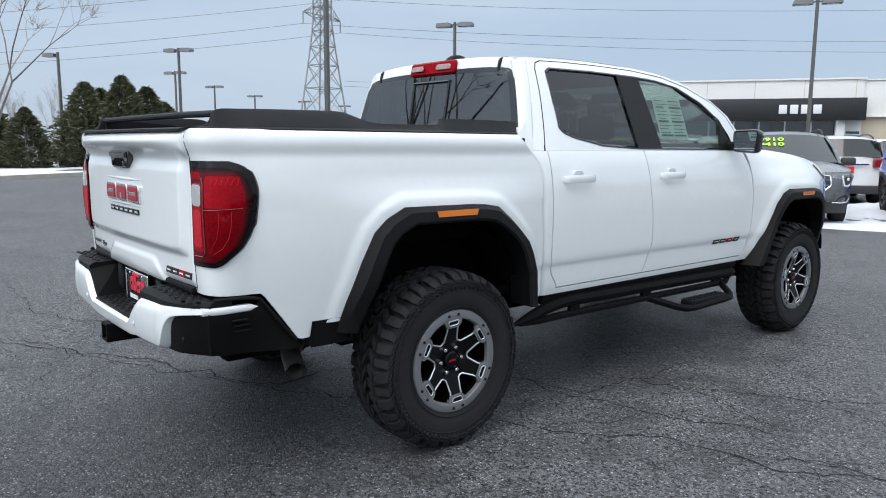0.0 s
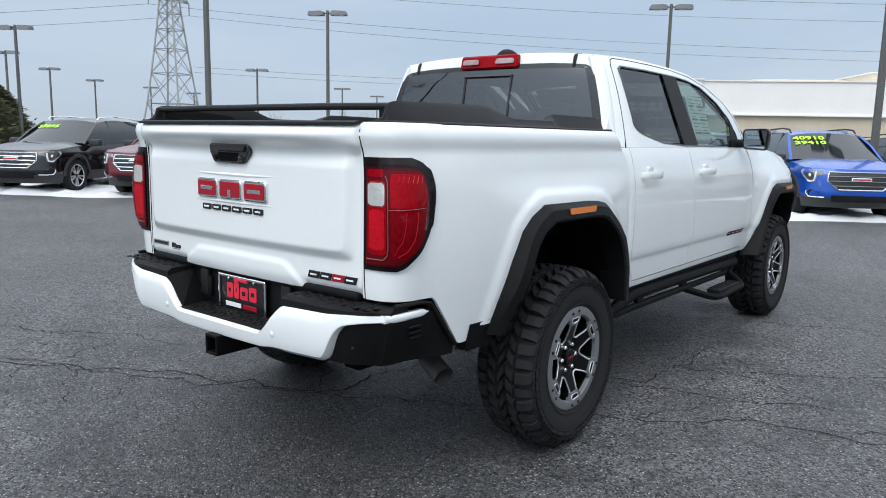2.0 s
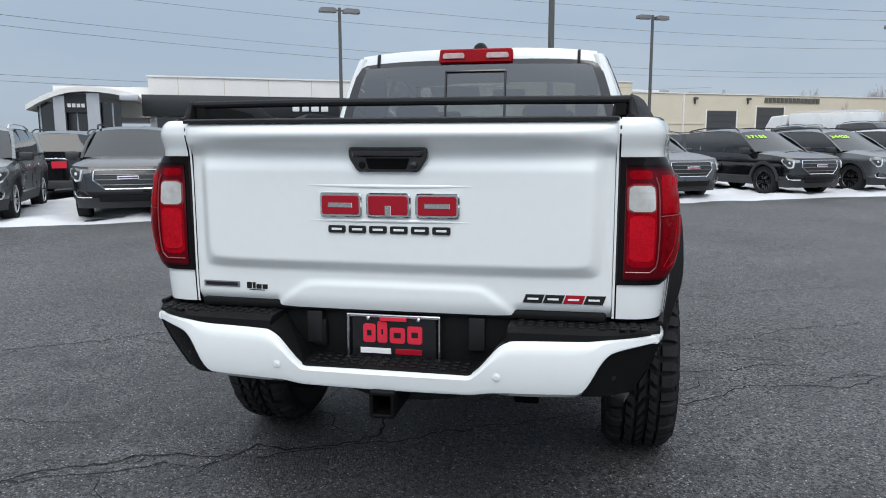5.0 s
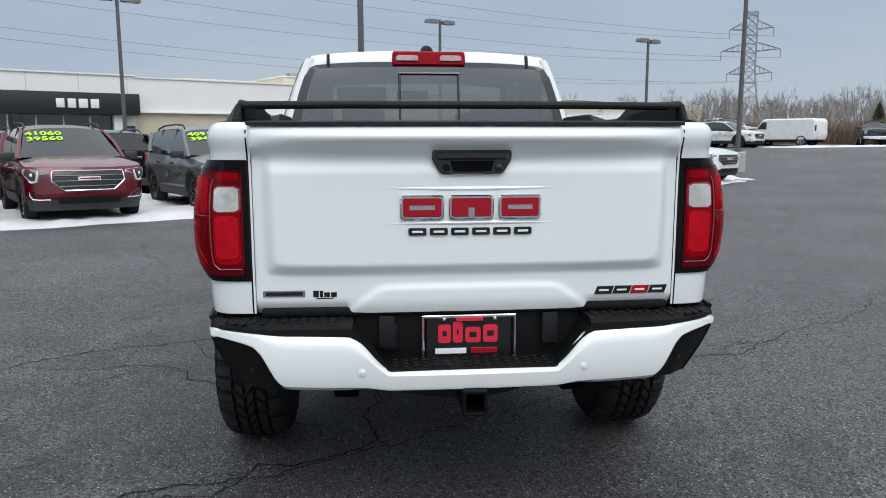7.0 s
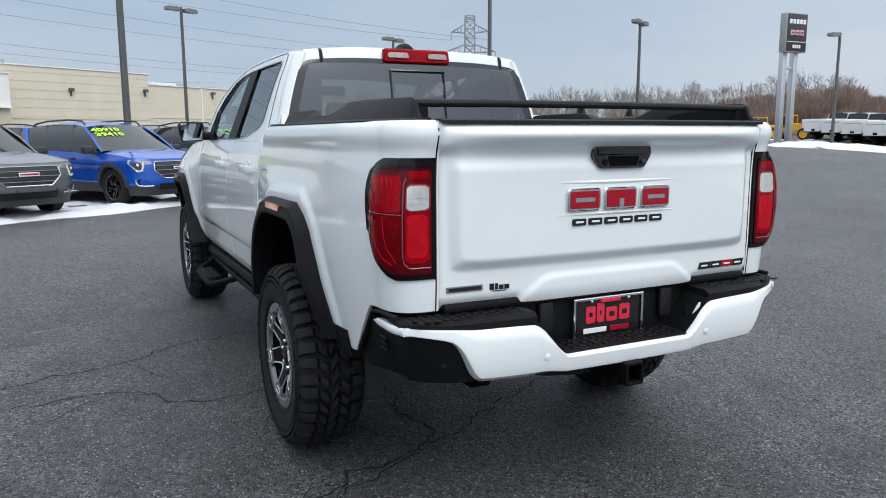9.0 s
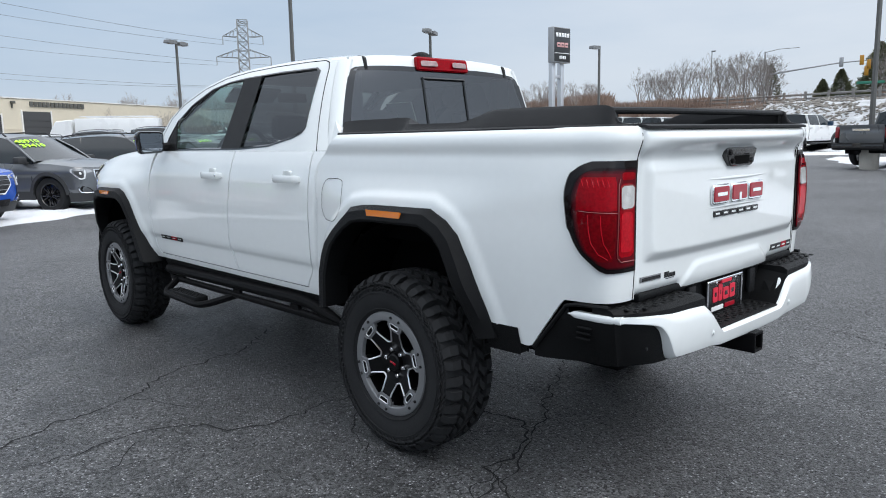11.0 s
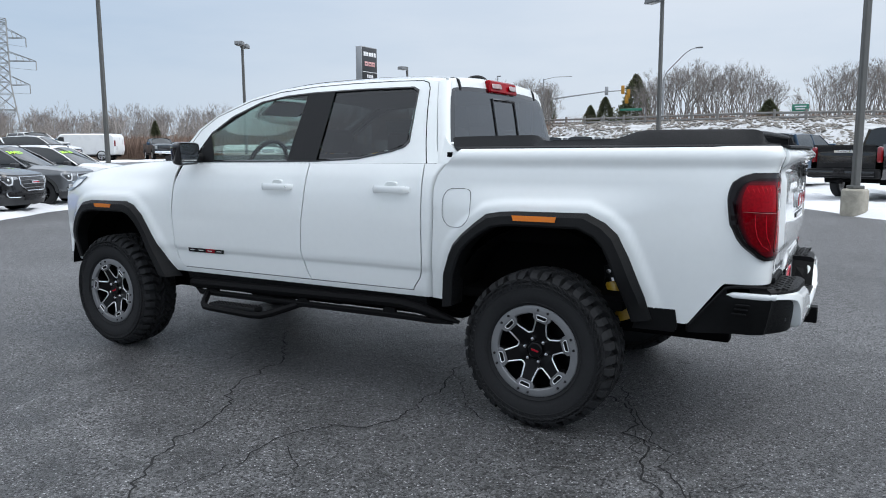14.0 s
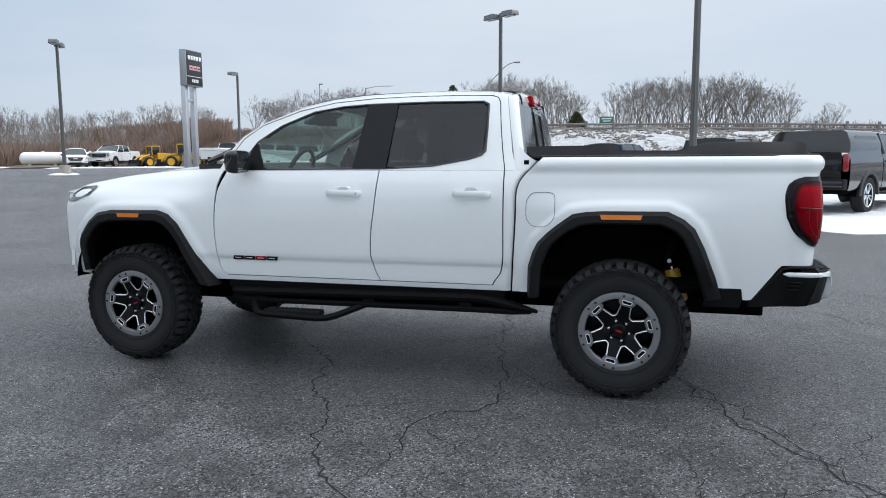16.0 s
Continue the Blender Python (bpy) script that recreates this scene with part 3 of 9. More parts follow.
def wing_fn(u, v):
    zz = lerp(0.60, 1.30, v)
    x = lerp(SEAM_A(zz) + 0.004, 3.94, u)
    z = lerp(0.60, WING_TOP(x), v)
    top = max(0.0, 1 - (WING_TOP(x) - z) / 0.10)
    return (x, side_y(x, z) - 0.028 * top**2 * ss(x, 2.68, 2.95), z)


both_sides("front_wing", shell(Geo().grid(60, 40, wing_fn, keep=lambda x, y, z: not inside((x, z), CUT_F), flip=True), 0.012, toward_in), PAINT_WHITE, truck)

# hood
HOOD_C = curve([(2.60, 1.395), (2.90, 1.374), (3.30, 1.328), (3.70, 1.255), (3.95, 1.195), (4.05, 1.15)])


def hood_fn(u, v):
    y = lerp(-1, 1, v)
    x = lerp(2.62, 4.06 - 0.20 * abs(y) ** 3, u)
    edge = side_y(min(x, 3.94), WING_TOP(x)) - 0.030
    zc = HOOD_C(x)
    bulge = 0.012 * (ss(abs(y), 0.30, 0.40) - ss(abs(y), 0.62, 0.78)) * ss(x, 2.7, 3.0)
    return (x, y * edge, lerp(zc, WING_TOP(min(x, 3.94)) + 0.004, abs(y) ** 2.6) + bulge)


part("hood", shell(Geo().grid(40, 48, hood_fn), 0.02, lambda p: Vector((0, 0, -1))), PAINT_WHITE, truck)


# nose
def nose_fn(u, v):
    y = lerp(-1, 1, u)
    z = lerp(0.60, 1.20, v)
    x = 4.10 - 0.17 * abs(y) ** 3.2 - 0.02 * v
    return (x, y * 0.838, z + (0.05 * (1 - v) - 0.03 * v) * abs(y) ** 3)


part("front_bumper", shell(Geo().grid(40, 14, nose_fn, keep=lambda x, y, z: not (abs(y) < 0.56 and 0.80 < z < 1.13)), 0.03, lambda p: Vector((-1, 0, 0))), PAINT_WHITE, truck)
g = Geo().box((4.02, 0, 0.965), (0.05, 1.16, 0.36), 0.02)
grille = part("grille", g, GLOSS_BLACK, truck)
for z in (0.86, 0.94, 1.02, 1.09):
    part("grille_bar", Geo().box((4.055, 0, z), (0.025, 1.08, 0.025), 0.006), PLASTIC, grille)


def lamp_skin(u, v):
    y = lerp(0.60, 0.815, u)
    x = 4.11 - 0.17 * abs(y / 0.838) ** 3.2 + 0.004
    z = lerp(1.10, 1.20, v) - 0.02 * u
    return (x - 0.10 * ss(u, 0.80, 1.0), y, z)


both_sides("headlight", shell(Geo().grid(12, 5, lamp_skin), 0.04, lambda p: Vector((-1, 0, 0))), CLEAR_LENS, truck)
hl = [(3.640, 1.234), (3.690, 1.176), (3.85, 1.128), (3.925, 1.125), (3.915, 1.158), (3.78, 1.222)]
both_sides("headlight", Geo().prism(rounded(hl[::-1], 0.012), 0.0, 0.014, lambda u, v, h: (u, side_y(u, v) - 0.028 * max(0.0, 1 - (WING_TOP(u) - v) / 0.10) ** 2 + h - 0.004, v), 0.004), mat("smoky_headlight_lens", (0.07, 0.072, 0.075), 0.1, 0.3, coat=1.0, noise_scale=30, noise_amount=0.5), truck, "clear headlight glass wrapping round the front wing")

# ---- cab above the belt line ----
Y_UP = curve([(1.30, 0.862), (1.345, 0.848), (1.45, 0.815), (1.60, 0.765), (1.75, 0.704), (1.79, 0.684), (1.83, 0.655)])
RING_OUT = [(2.66, 1.345), (2.60, 1.46), (2.52, 1.56), (2.37, 1.652), (2.11, 1.748), (1.87, 1.798), (1.60, 1.820), (1.20, 1.828), (0.86, 1.820), (0.715, 1.795), (0.685, 1.60), (0.665, 1.45), (0.635, 1.339), (0.90, 1.339), (1.16, 1.339), (1.47, 1.339), (2.00, 1.339), (2.45, 1.339)]
RING_IN = [(2.505, 1.345), (2.475, 1.43), (2.395, 1.535), (2.235, 1.640), (2.01, 1.728), (1.80, 1.760), (1.60, 1.771), (1.20, 1.776), (0.86, 1.772), (0.822, 1.752), (0.818, 1.60), (0.822, 1.455), (0.850, 1.428), (0.93, 1.403), (1.16, 1.362), (1.47, 1.347), (2.00, 1.344), (2.42, 1.342)]


def dense(poly, n=3):
    out = []
    for p, q in zip(poly, poly[1:] + poly[:1]):
        out += [tuple(Vector(p).lerp(Vector(q), k / n)) for k in range(n)]
    return out


ro, ri = dense(RING_OUT), dense(RING_IN)


def up(p, off=0.0):
    x, z = p
    back = 0.030 * max(0.0, (0.80 - x) / 0.14) ** 2 if x < 0.80 else 0.0
    return (x, Y_UP(z) + off - back, z)


g = Geo().loft([[up(p) for p in mids(ro, ri, t)] for t in (0, 0.33, 0.66, 1)])
g.f = [f[::-1] for f in g.f]
both_sides("cab_frame", shell(g, 0.02, toward_in), PAINT_WHITE, truck)
ri2 = [(x + (0.016 if x < 0.86 else -0.014 if x > 2.0 else 0.0), z + (0.014 if z < 1.56 else -0.014)) for x, z in ri]
g = Geo().loft([[up(p, 0.003) for p in ri], [up(p, 0.004) for p in mids(ri, ri2, 0.5)], [up(p, -0.006) for p in ri2]])
g.f = [f[::-1] for f in g.f]
both_sides("window_trim", g, GLOSS_BLACK, truck)
F_WIN = [(2.49, 1.350), (2.35, 1.352), (1.64, 1.352), (1.585, 1.752), (1.80, 1.745), (2.00, 1.715), (2.22, 1.628), (2.38, 1.525), (2.455, 1.43)]
R_WIN = [(1.53, 1.355), (1.18, 1.376), (0.94, 1.418), (0.85, 1.452), (0.838, 1.60), (0.842, 1.757), (1.20, 1.760), (1.49, 1.757)]
B_POST = [(1.70, 1.347), (1.47, 1.347), (1.425, 1.772), (1.63, 1.770)]
A_POST = [(2.50, 1.347), (2.33, 1.347), (2.345, 1.40), (2.40, 1.52)]
both_sides("pillar_cover", Geo().prism(B_POST[::-1], 0, 0.006, lambda u, v, h: up((u, v), h - 0.003), 0.002), PLASTIC_GREY, truck)
both_sides("mirror_base", Geo().prism(A_POST, 0, 0.008, lambda u, v, h: up((u, v), h - 0.004), 0.002), PLASTIC, truck)


def pane(poly, off):
    g = Geo()
    area = sum(a[0] * b[1] - b[0] * a[1] for a, b in zip(poly, poly[1:] + poly[:1]))
    return g.add([up(q, off) for q in poly], [tuple(range(len(poly)))[:: -1 if area > 0 else 1]])


for ob in both_sides("front_side_window", pane(F_WIN, -0.010), GLASS_CLEAR, truck, "lightly tinted side window") + both_sides("rear_side_window", pane(R_WIN, -0.010), GLASS_DARK, truck, "dark privacy glass"):
    ob.visible_shadow = False

# shut line of the doors round the window frames
line = [(0.702, 1.336), (0.722, 1.46), (0.742, 1.62), (0.756, 1.76), (0.772, 1.790), (0.81, 1.803), (1.00, 1.809), (1.30, 1.810), (1.60, 1.803), (1.87, 1.781), (2.11, 1.732), (2.37, 1.640), (2.50, 1.552), (2.572, 1.455), (2.60, 1.340)]
both_sides("door_shut_line", Geo().tube([up(p, -0.0015) for p in dense(line, 3)[: (len(line) - 1) * 3 + 1]], 0.0032, 6), DARK, truck)

# roof
ROOF_Z = curve([(0.66, 1.828), (0.72, 1.846), (0.90, 1.862), (1.20, 1.874), (1.60, 1.868), (1.94, 1.838), (2.14, 1.800)])
ROOF_E = curve([(0.66, 1.788), (0.72, 1.796), (0.86, 1.820), (1.20, 1.828), (1.60, 1.820), (1.87, 1.798), (2.11, 1.750), (2.16, 1.735)])


def roof_fn(u, v):
    y = lerp(-1, 1, v)
    x = lerp(0.665 + 0.03 * y * y, 2.14 - 0.02 * y * y, u)
    e = Y_UP(ROOF_E(x))
    if x < 0.80:
        e -= 0.030 * ((0.80 - x) / 0.14) ** 2
    return (x, y * e, lerp(ROOF_Z(x), ROOF_E(x), abs(y) ** 3.4) - 0.0)


part("roof", shell(Geo().grid(50, 44, roof_fn), 0.025, lambda p: Vector((0, 0, -1))), PAINT_WHITE, truck)
for sgn in (1, -1):
    g = Geo().tube([(x, sgn * (0.540 + 0.018 * ss(x, 0.66, 2.0)), lerp(ROOF_Z(x), ROOF_E(x), (0.545 / Y_UP(ROOF_E(x))) ** 3.4) - 0.0112) for x in [0.700 + 0.045 * k for k in range(32)]], 0.013, 6)
    part("roof_ditch_strip", g, PLASTIC_GREY, truck)
    g = Geo().loft([[(x - 0.004, sgn * 0.533, z), (x - 0.004, sgn * 0.549, z), (x + 0.012, sgn * 0.549, z - 0.002), (x + 0.012, sgn * 0.533, z - 0.002)] for x, z in ((0.647, 1.752), (0.650, 1.775), (0.655, 1.800), (0.662, 1.814), (0.676, 1.823), (0.702, 1.827))], caps=(True, True))
    part("roof_ditch_strip", g, PLASTIC_GREY, truck)

# windscreen
def screen_fn(u, v):
    y = lerp(-1, 1, v)
    z = lerp(1.40, 1.80, u)
    x = lerp(2.93, 2.12, u**0.92)
    w = lerp(0.80, 0.655, u)
    return (x - 0.16 * abs(y) ** 2.2 * (1 - 0.6 * u), y * w, z - 0.045 * abs(y) ** 3 * u)


ws = part("windscreen", Geo().grid(12, 24, screen_fn), GLASS_CLEAR, truck, "green-tinted windscreen")
ws.visible_shadow = False
for sgn in (1, -1):
    a = [screen_fn(k / 12, 1.0 if sgn > 0 else 0.0) for k in range(13)]
    part("screen_trim", Geo().tube(a, 0.022, 6), GLOSS_BLACK, truck)
part("cowl_panel", Geo().grid(4, 24, lambda u, v: (lerp(2.60, 2.95, u) - 0.16 * abs(lerp(-1, 1, v)) ** 2.2, lerp(-0.76, 0.76, v), 1.372 - 0.035 * abs(lerp(-1, 1, v)) ** 3)), PLASTIC, truck)

# rear wall of the cab with its window
G_HALF = curve([(1.36, 0.752), (1.43, 0.742), (1.54, 0.716), (1.735, 0.652), (1.765, 0.636), (1.785, 0.60)])


def x_back(z):
    return 0.595 + 0.060 * (z - 1.43) / 0.37


P_HALF = curve([(1.34, 0.757), (1.43, 0.742), (1.54, 0.716), (1.735, 0.652), (1.80, 0.626)])


def pillar_fn(u, v):
    z = lerp(1.326, 1.80, v)
    a = up((lerp(0.640, 0.712, (z - 1.339) / 0.456), z))
    b = (x_back(z), P_HALF(z), z)
    th = u * math.pi / 2
    return (lerp(b[0], a[0], 1 - math.cos(th)), lerp(b[1], a[1], math.sin(th)), z)


both_sides("cab_corner", shell(Geo().grid(10, 20, pillar_fn), 0.015, lambda p: Vector((0.4, -1 if p[1] > 0 else 1, 0)).normalized()), PAINT_WHITE, truck)
# gusset sweeping from the pillar's foot back to the bed's slanting edge
sweep = lambda u: 1.394 + 0.030 * u + 0.110 * u**3


def gusset(u, v):
    z = lerp(BELT - 0.006, sweep(u), v)
    x = lerp(bed_front(z) + 0.007, 0.650, u)
    return (x, up((max(x, 0.640), max(z, 1.339)))[1] - 0.016 * max(0.0, 1 - 6 * u) ** 2, z)


both_sides("cab_corner", shell(Geo().grid(12, 12, gusset, flip=True), 0.02, toward_in), PAINT_WHITE, truck)
both_sides("cab_corner", Geo().grid(12, 4, lambda u, v: (lambda q: (q[0], lerp(0.70, q[1] - 0.003, v), q[2] - 0.001))(gusset(u, 1.0))), PAINT_WHITE, truck)
g = Geo().grid(30, 6, lambda u, v: (x_back(lerp(1.772, 1.842, v)) + 0.010 * v * v, lerp(-0.632, 0.632, u), lerp(1.772, 1.842, v) - 0.030 * abs(lerp(-1, 1, u)) ** 3), flip=True)
part("roof_header", shell(g, 0.02, lambda p: Vector((1, 0, 0))), PAINT_WHITE, truck)


def glass_fn(u, v):
    z = lerp(1.37, 1.782, v)
    top = 0.020 * abs(lerp(-1, 1, u)) ** 4 * ss(v, 0.8, 1.0)
    return (x_back(z) - 0.010 * (1 - abs(lerp(-1, 1, u)) ** 2), lerp(-1, 1, u) * (G_HALF(z) + 0.004), z - top)


def pane_keep(x, y, z):
    return abs(y) < G_HALF(z) - 0.035 and 1.40 < z < 1.748


rw = part("rear_window", Geo().grid(60, 30, glass_fn, keep=pane_keep, flip=True), GLASS_REAR, truck, "dark tinted rear window with a sliding middle pane")
rw.visible_shadow = False
part("window_surround", shell(Geo().grid(60, 30, glass_fn, keep=lambda x, y, z: not pane_keep(x, y, z), flip=True), 0.006, lambda p: Vector((1, 0, 0))), GLOSS_BLACK, truck)
g = Geo()
xb = lambda z: x_back(z) - 0.014
for y in (0.160, -0.160):
    g.tube([(xb(1.39), y, 1.39), (xb(1.72), y, 1.72)], 0.006, 6)
g.tube([(xb(1.72), 0.165, 1.72), (xb(1.72), -0.165, 1.72)], 0.008, 6)
part("slider_frame", g, GLOSS_BLACK, rw)
# high brake light
g = Geo().prism(rounded([(-0.200, 1.762), (0.200, 1.762), (0.196, 1.838), (-0.196, 1.838)], 0.015), 0, 0.035, lambda u, v, h: (x_back(v) - 0.004 - h + 0.012 * (u / 0.2) ** 2, u, v), 0.008)
g.f = [f[::-1] for f in g.f]
bl = part("brake_light", g, RED_LENS, truck, "red high-mounted brake light with clear cargo lamps")
for y in (0.118, -0.118):
    g = Geo().prism(rounded([(y - 0.062, 1.786), (y + 0.062, 1.786), (y + 0.056, 1.816), (y - 0.056, 1.816)], 0.012), 0, 0.006, lambda u, v, h: (x_back(v) - 0.038 - h + 0.012 * (u / 0.2) ** 2, u, v), 0.002)
    g.f = [f[::-1] for f in g.f]
    part("cargo_lamp", g, PALE_LENS, bl, "clear cargo lamp lens")
g = Geo().grid(12, 10, lambda u, v: (0.825 + lerp(-0.075, 0.075, u), lerp(-0.036, 0.036, v), 1.851 + 0.040 * max(0.0, 1 - abs(lerp(-1, 1, u)) ** 2.4) ** 0.6 * max(0.0, 1 - abs(lerp(-1, 1, v)) ** 2.4) ** 0.6))
part("roof_antenna", g, PLASTIC, truck)

# ---- tailgate ----
def gate_x(y, z):
    a = abs(y)
    x = -1.078
    lip = ss(z, 1.300, 1.350)
    x += 0.060 * max(0.0, (z - 1.395) / 0.024) ** 2 * 0.35
    da, db = 0.655 - a, z - 0.940
    dd = (da + db - math.hypot(da - db, 0.025)) / 2
    m = lerp(min(1.0, max(0.0, (dd + 0.012) / 0.036)), ss(dd, -0.016, 0.030), 0.35) * (1 - 0.40 * ss(z, 1.255, 1.300))
    x -= 0.024 * m + (0.028 - 0.024 * m) * lip
    da, db = 0.892 - z, ((0.375 - a) - (z - 0.83) * 1.3) / 1.64
    d2 = (da + db - math.hypot(da - db, 0.012)) / 2
    x -= 0.0085 * ss(d2, -0.014, 0.014)
    x += 0.030 * max(0.0, (0.855 - z) / 0.05) ** 2 * (1 if a > 0.40 else 0.4)
    x -= 0.050 * math.exp(-(((z - 1.374) / 0.034) ** 2)) * (1 - 0.85 * (a / 0.7) ** 4)
    x += 0.018 * ss(a, 0.685, 0.705) ** 2
    x += 0.016 * (a / 0.7) ** 2
    return x


def gate_fn(u, v):
    y, z = lerp(-0.703, 0.703, u), lerp(0.803, 1.418, v)
    return (gate_x(y, z), y, z)


gate = part("tailgate", shell(Geo().grid(150, 100, gate_fn, flip=True), 0.05, lambda p: Vector((1, 0, 0))), PAINT_WHITE, truck)
HEX = [(-0.127, 1.333), (-0.127, 1.300), (-0.098, 1.256), (0.098, 1.256), (0.127, 1.300), (0.127, 1.333)]
rear = lambda u, v, h: (gate_x(u, v) - h, u, v)


def rear_plate(poly, h0, h1, b=0.0, base=None):
    g = Geo().prism(poly, h0, h1, rear if base is None else (lambda u, v, h: (base - h, u, v)), b)
    g.f = [f[::-1] for f in g.f]
    return g


hd = part("tailgate_handle", rear_plate(rounded(HEX, 0.012), -0.03, 0.012, 0.004, -1.105), GLOSS_BLACK, gate, "black tailgate handle with camera")
part("grip", rear_plate(rounded([(-0.112, 1.302), (0.112, 1.302), (0.116, 1.328), (-0.116, 1.328)], 0.006), 0, 0.016, 0.005, -1.111), GLOSS_BLACK, hd)
# flush dark plate, its colour standing in for shade in the hollow
part("grip_hollow", rear_plate(rounded([(-0.060, 1.264), (0.060, 1.264), (0.072, 1.299), (-0.072, 1.299)], 0.006), 0, 0.0065, 0.001, -1.111), DARK, hd)
part("camera_lens", Geo().lathe([(0.0, 0.010), (0.010, 0.008), (0.012, 0.0)], 12, lambda a, b, h: (-1.117 - h, a - 0.085, b + 1.278)), GLOSS_BLACK, hd)
part("lock_cylinder", Geo().lathe([(0.0, 0.007), (0.010, 0.006), (0.012, 0.0)], 12, lambda a, b, h: (-1.117 - h, a - 0.098 + 0.18, b + 1.278)), STEEL_BLACK, hd)
# emblem: three red blocks in chrome frames
for k, (y0, y1) in enumerate(((0.229, 0.088), (0.074, -0.072), (-0.087, -0.227))):
    blk = [(y1, 1.112), (y0, 1.112), (y0, 1.190), (y1, 1.190)]
    e = part("emblem_block", rear_plate(rounded(blk, 0.014), -0.002, 0.012, 0.004), CHROME, gate, "chrome-framed red emblem block")
    part("emblem_inlay", rear_plate(rounded(inset(blk, 0.009), 0.008), 0.010, 0.015, 0.002), BADGE_RED, e)
    ym = 0.5 * (y0 + y1)
    slot = [(y1 + 0.030, 1.143), (y0 - 0.030, 1.143), (y0 - 0.030, 1.158), (y1 + 0.030, 1.158)] if k != 1 else [(ym - 0.010, 1.118), (ym + 0.010, 1.118), (ym + 0.010, 1.150), (ym - 0.010, 1.150)]
    part("emblem_slot", rear_plate(slot, 0.014, 0.0165, 0.001), CHROME, e)
for z, hh, s in ((1.213, 0.004, 1), (1.098, 0.004, -1)):
    g = Geo().grid(24, 4, lambda u, v: (gate_x(lerp(-0.27, 0.27, u), z + s * lerp(-0.010, 0.004, v)) - 0.004 * math.sin(math.pi * u) * math.sin(math.pi * v) - 0.0006, lerp(-0.27, 0.27, u) * 1.0, z + s * lerp(-0.010, 0.004, v) * math.sin(math.pi * (0.06 + 0.88 * u))), flip=True)
    part("emblem_crease", g, PAINT_WHITE, gate)
for k in range(6):
    y1 = 0.203 - k * 0.0685
    part("name_bar", rear_plate(rounded([(y1 - 0.058, 1.061), (y1, 1.061), (y1, 1.085), (y1 - 0.058, 1.085)], 0.006), -0.001, 0.006, 0.001), BADGE_BLACK, gate)
    part("name_bar", rear_plate([(y1 - 0.046, 1.0695), (y1 - 0.012, 1.0695), (y1 - 0.012, 1.0765), (y1 - 0.046, 1.0765)], 0.005, 0.0065, 0.0005), PAINT_WHITE, gate)


def trim_badge(fn, parent, x0, x1, z0, z1):
    """Four slanted black strokes, the third one red."""
    w = (x1 - x0) / 4
    for k in range(4):
        a, b = x0 + k * w + 0.003, x0 + (k + 1) * w - 0.003
        sl = 0.010 * (1 if x1 > x0 else -1)
        poly = [(a, z0), (b - sl, z0), (b, z1), (a + sl, z1)]
        if (b - a) < 0:
            poly = poly[::-1]
        part("trim_badge", Geo().prism(poly, 0.0, 0.005, fn, 0.001), BADGE_RED if k == 2 else BADGE_BLACK, parent)
        zc = 0.5 * (z0 + z1)
        gap = [(a + (b - a) * 0.22, zc - 0.003), (a + (b - a) * 0.72, zc - 0.003), (a + (b - a) * 0.72, zc + 0.003), (a + (b - a) * 0.22, zc + 0.003)]
        part("trim_badge", Geo().prism(gap if b > a else gap[::-1], 0.004, 0.0056, fn), PAINT_WHITE, parent)


trim_badge(lambda u, v, h: (gate_x(u, v) - h, u, v), gate, -0.425, -0.675, 0.850, 0.877)
g = rear_plate([(0.538, 0.862), (0.672, 0.862), (0.672, 0.882), (0.538, 0.882)], 0, 0.004, 0.001)
part("name_bar", g, RIM_GREY, gate)
part("name_bar", rear_plate([(0.545, 0.866), (0.664, 0.866), (0.664, 0.878), (0.545, 0.878)], 0.003, 0.005, 0.0005), BADGE_BLACK, gate)
for y0, y1 in ((0.512, 0.494), (0.491, 0.480), (0.477, 0.458), (0.455, 0.436)):
    part("name_bar", rear_plate([(y1, 0.859), (y0, 0.859), (y0, 0.881 if y0 > 0.48 else 0.875), (y1, 0.881 if y0 > 0.48 else 0.875)], 0, 0.002, 0.0005), BADGE_BLACK, gate)
part("name_bar", rear_plate([(0.447, 0.8535), (0.502, 0.8535), (0.502, 0.8565), (0.447, 0.8565)], 0, 0.0015), BADGE_BLACK, gate)
# dark gaps beside the tailgate
for sgn in (1, -1):
    part("gate_seam", Geo().tube([(min(gate_x(0.702, z), X_TAIL(z)) + 0.0025, sgn * 0.7055, z) for z in [0.806 + 0.0255 * k for k in range(25)]], 0.0040, 6), DARK, gate)
# black cap along the tailgate's top
g = Geo().grid(40, 8, lambda u, v: (lerp(-1.132, -1.02, v) + 0.030 * abs(lerp(-1, 1, u)) ** 3, lerp(-0.700, 0.700, u), 1.417 + 0.009 * math.sin(math.pi * min(1, v * 1.25 + 0.02)) ** 0.5 - 0.004 * v))
part("gate_cap", shell(g, 0.010, lambda p: Vector((0, 0, -1))), PLASTIC_GREY, gate)

# ---- bed ----
CAP_Z = curve([(-1.07, 1.426), (-1.03, 1.431), (-1.005, 1.443), (-0.99, 1.482), (-0.95, 1.495), (-0.50, 1.499), (-0.46, 1.496), (-0.33, 1.456), (-0.29, 1.452), (0.00, 1.454), (0.03, 1.459), (0.08, 1.482), (0.11, 1.486), (0.54, 1.484), (0.585, 1.478)])


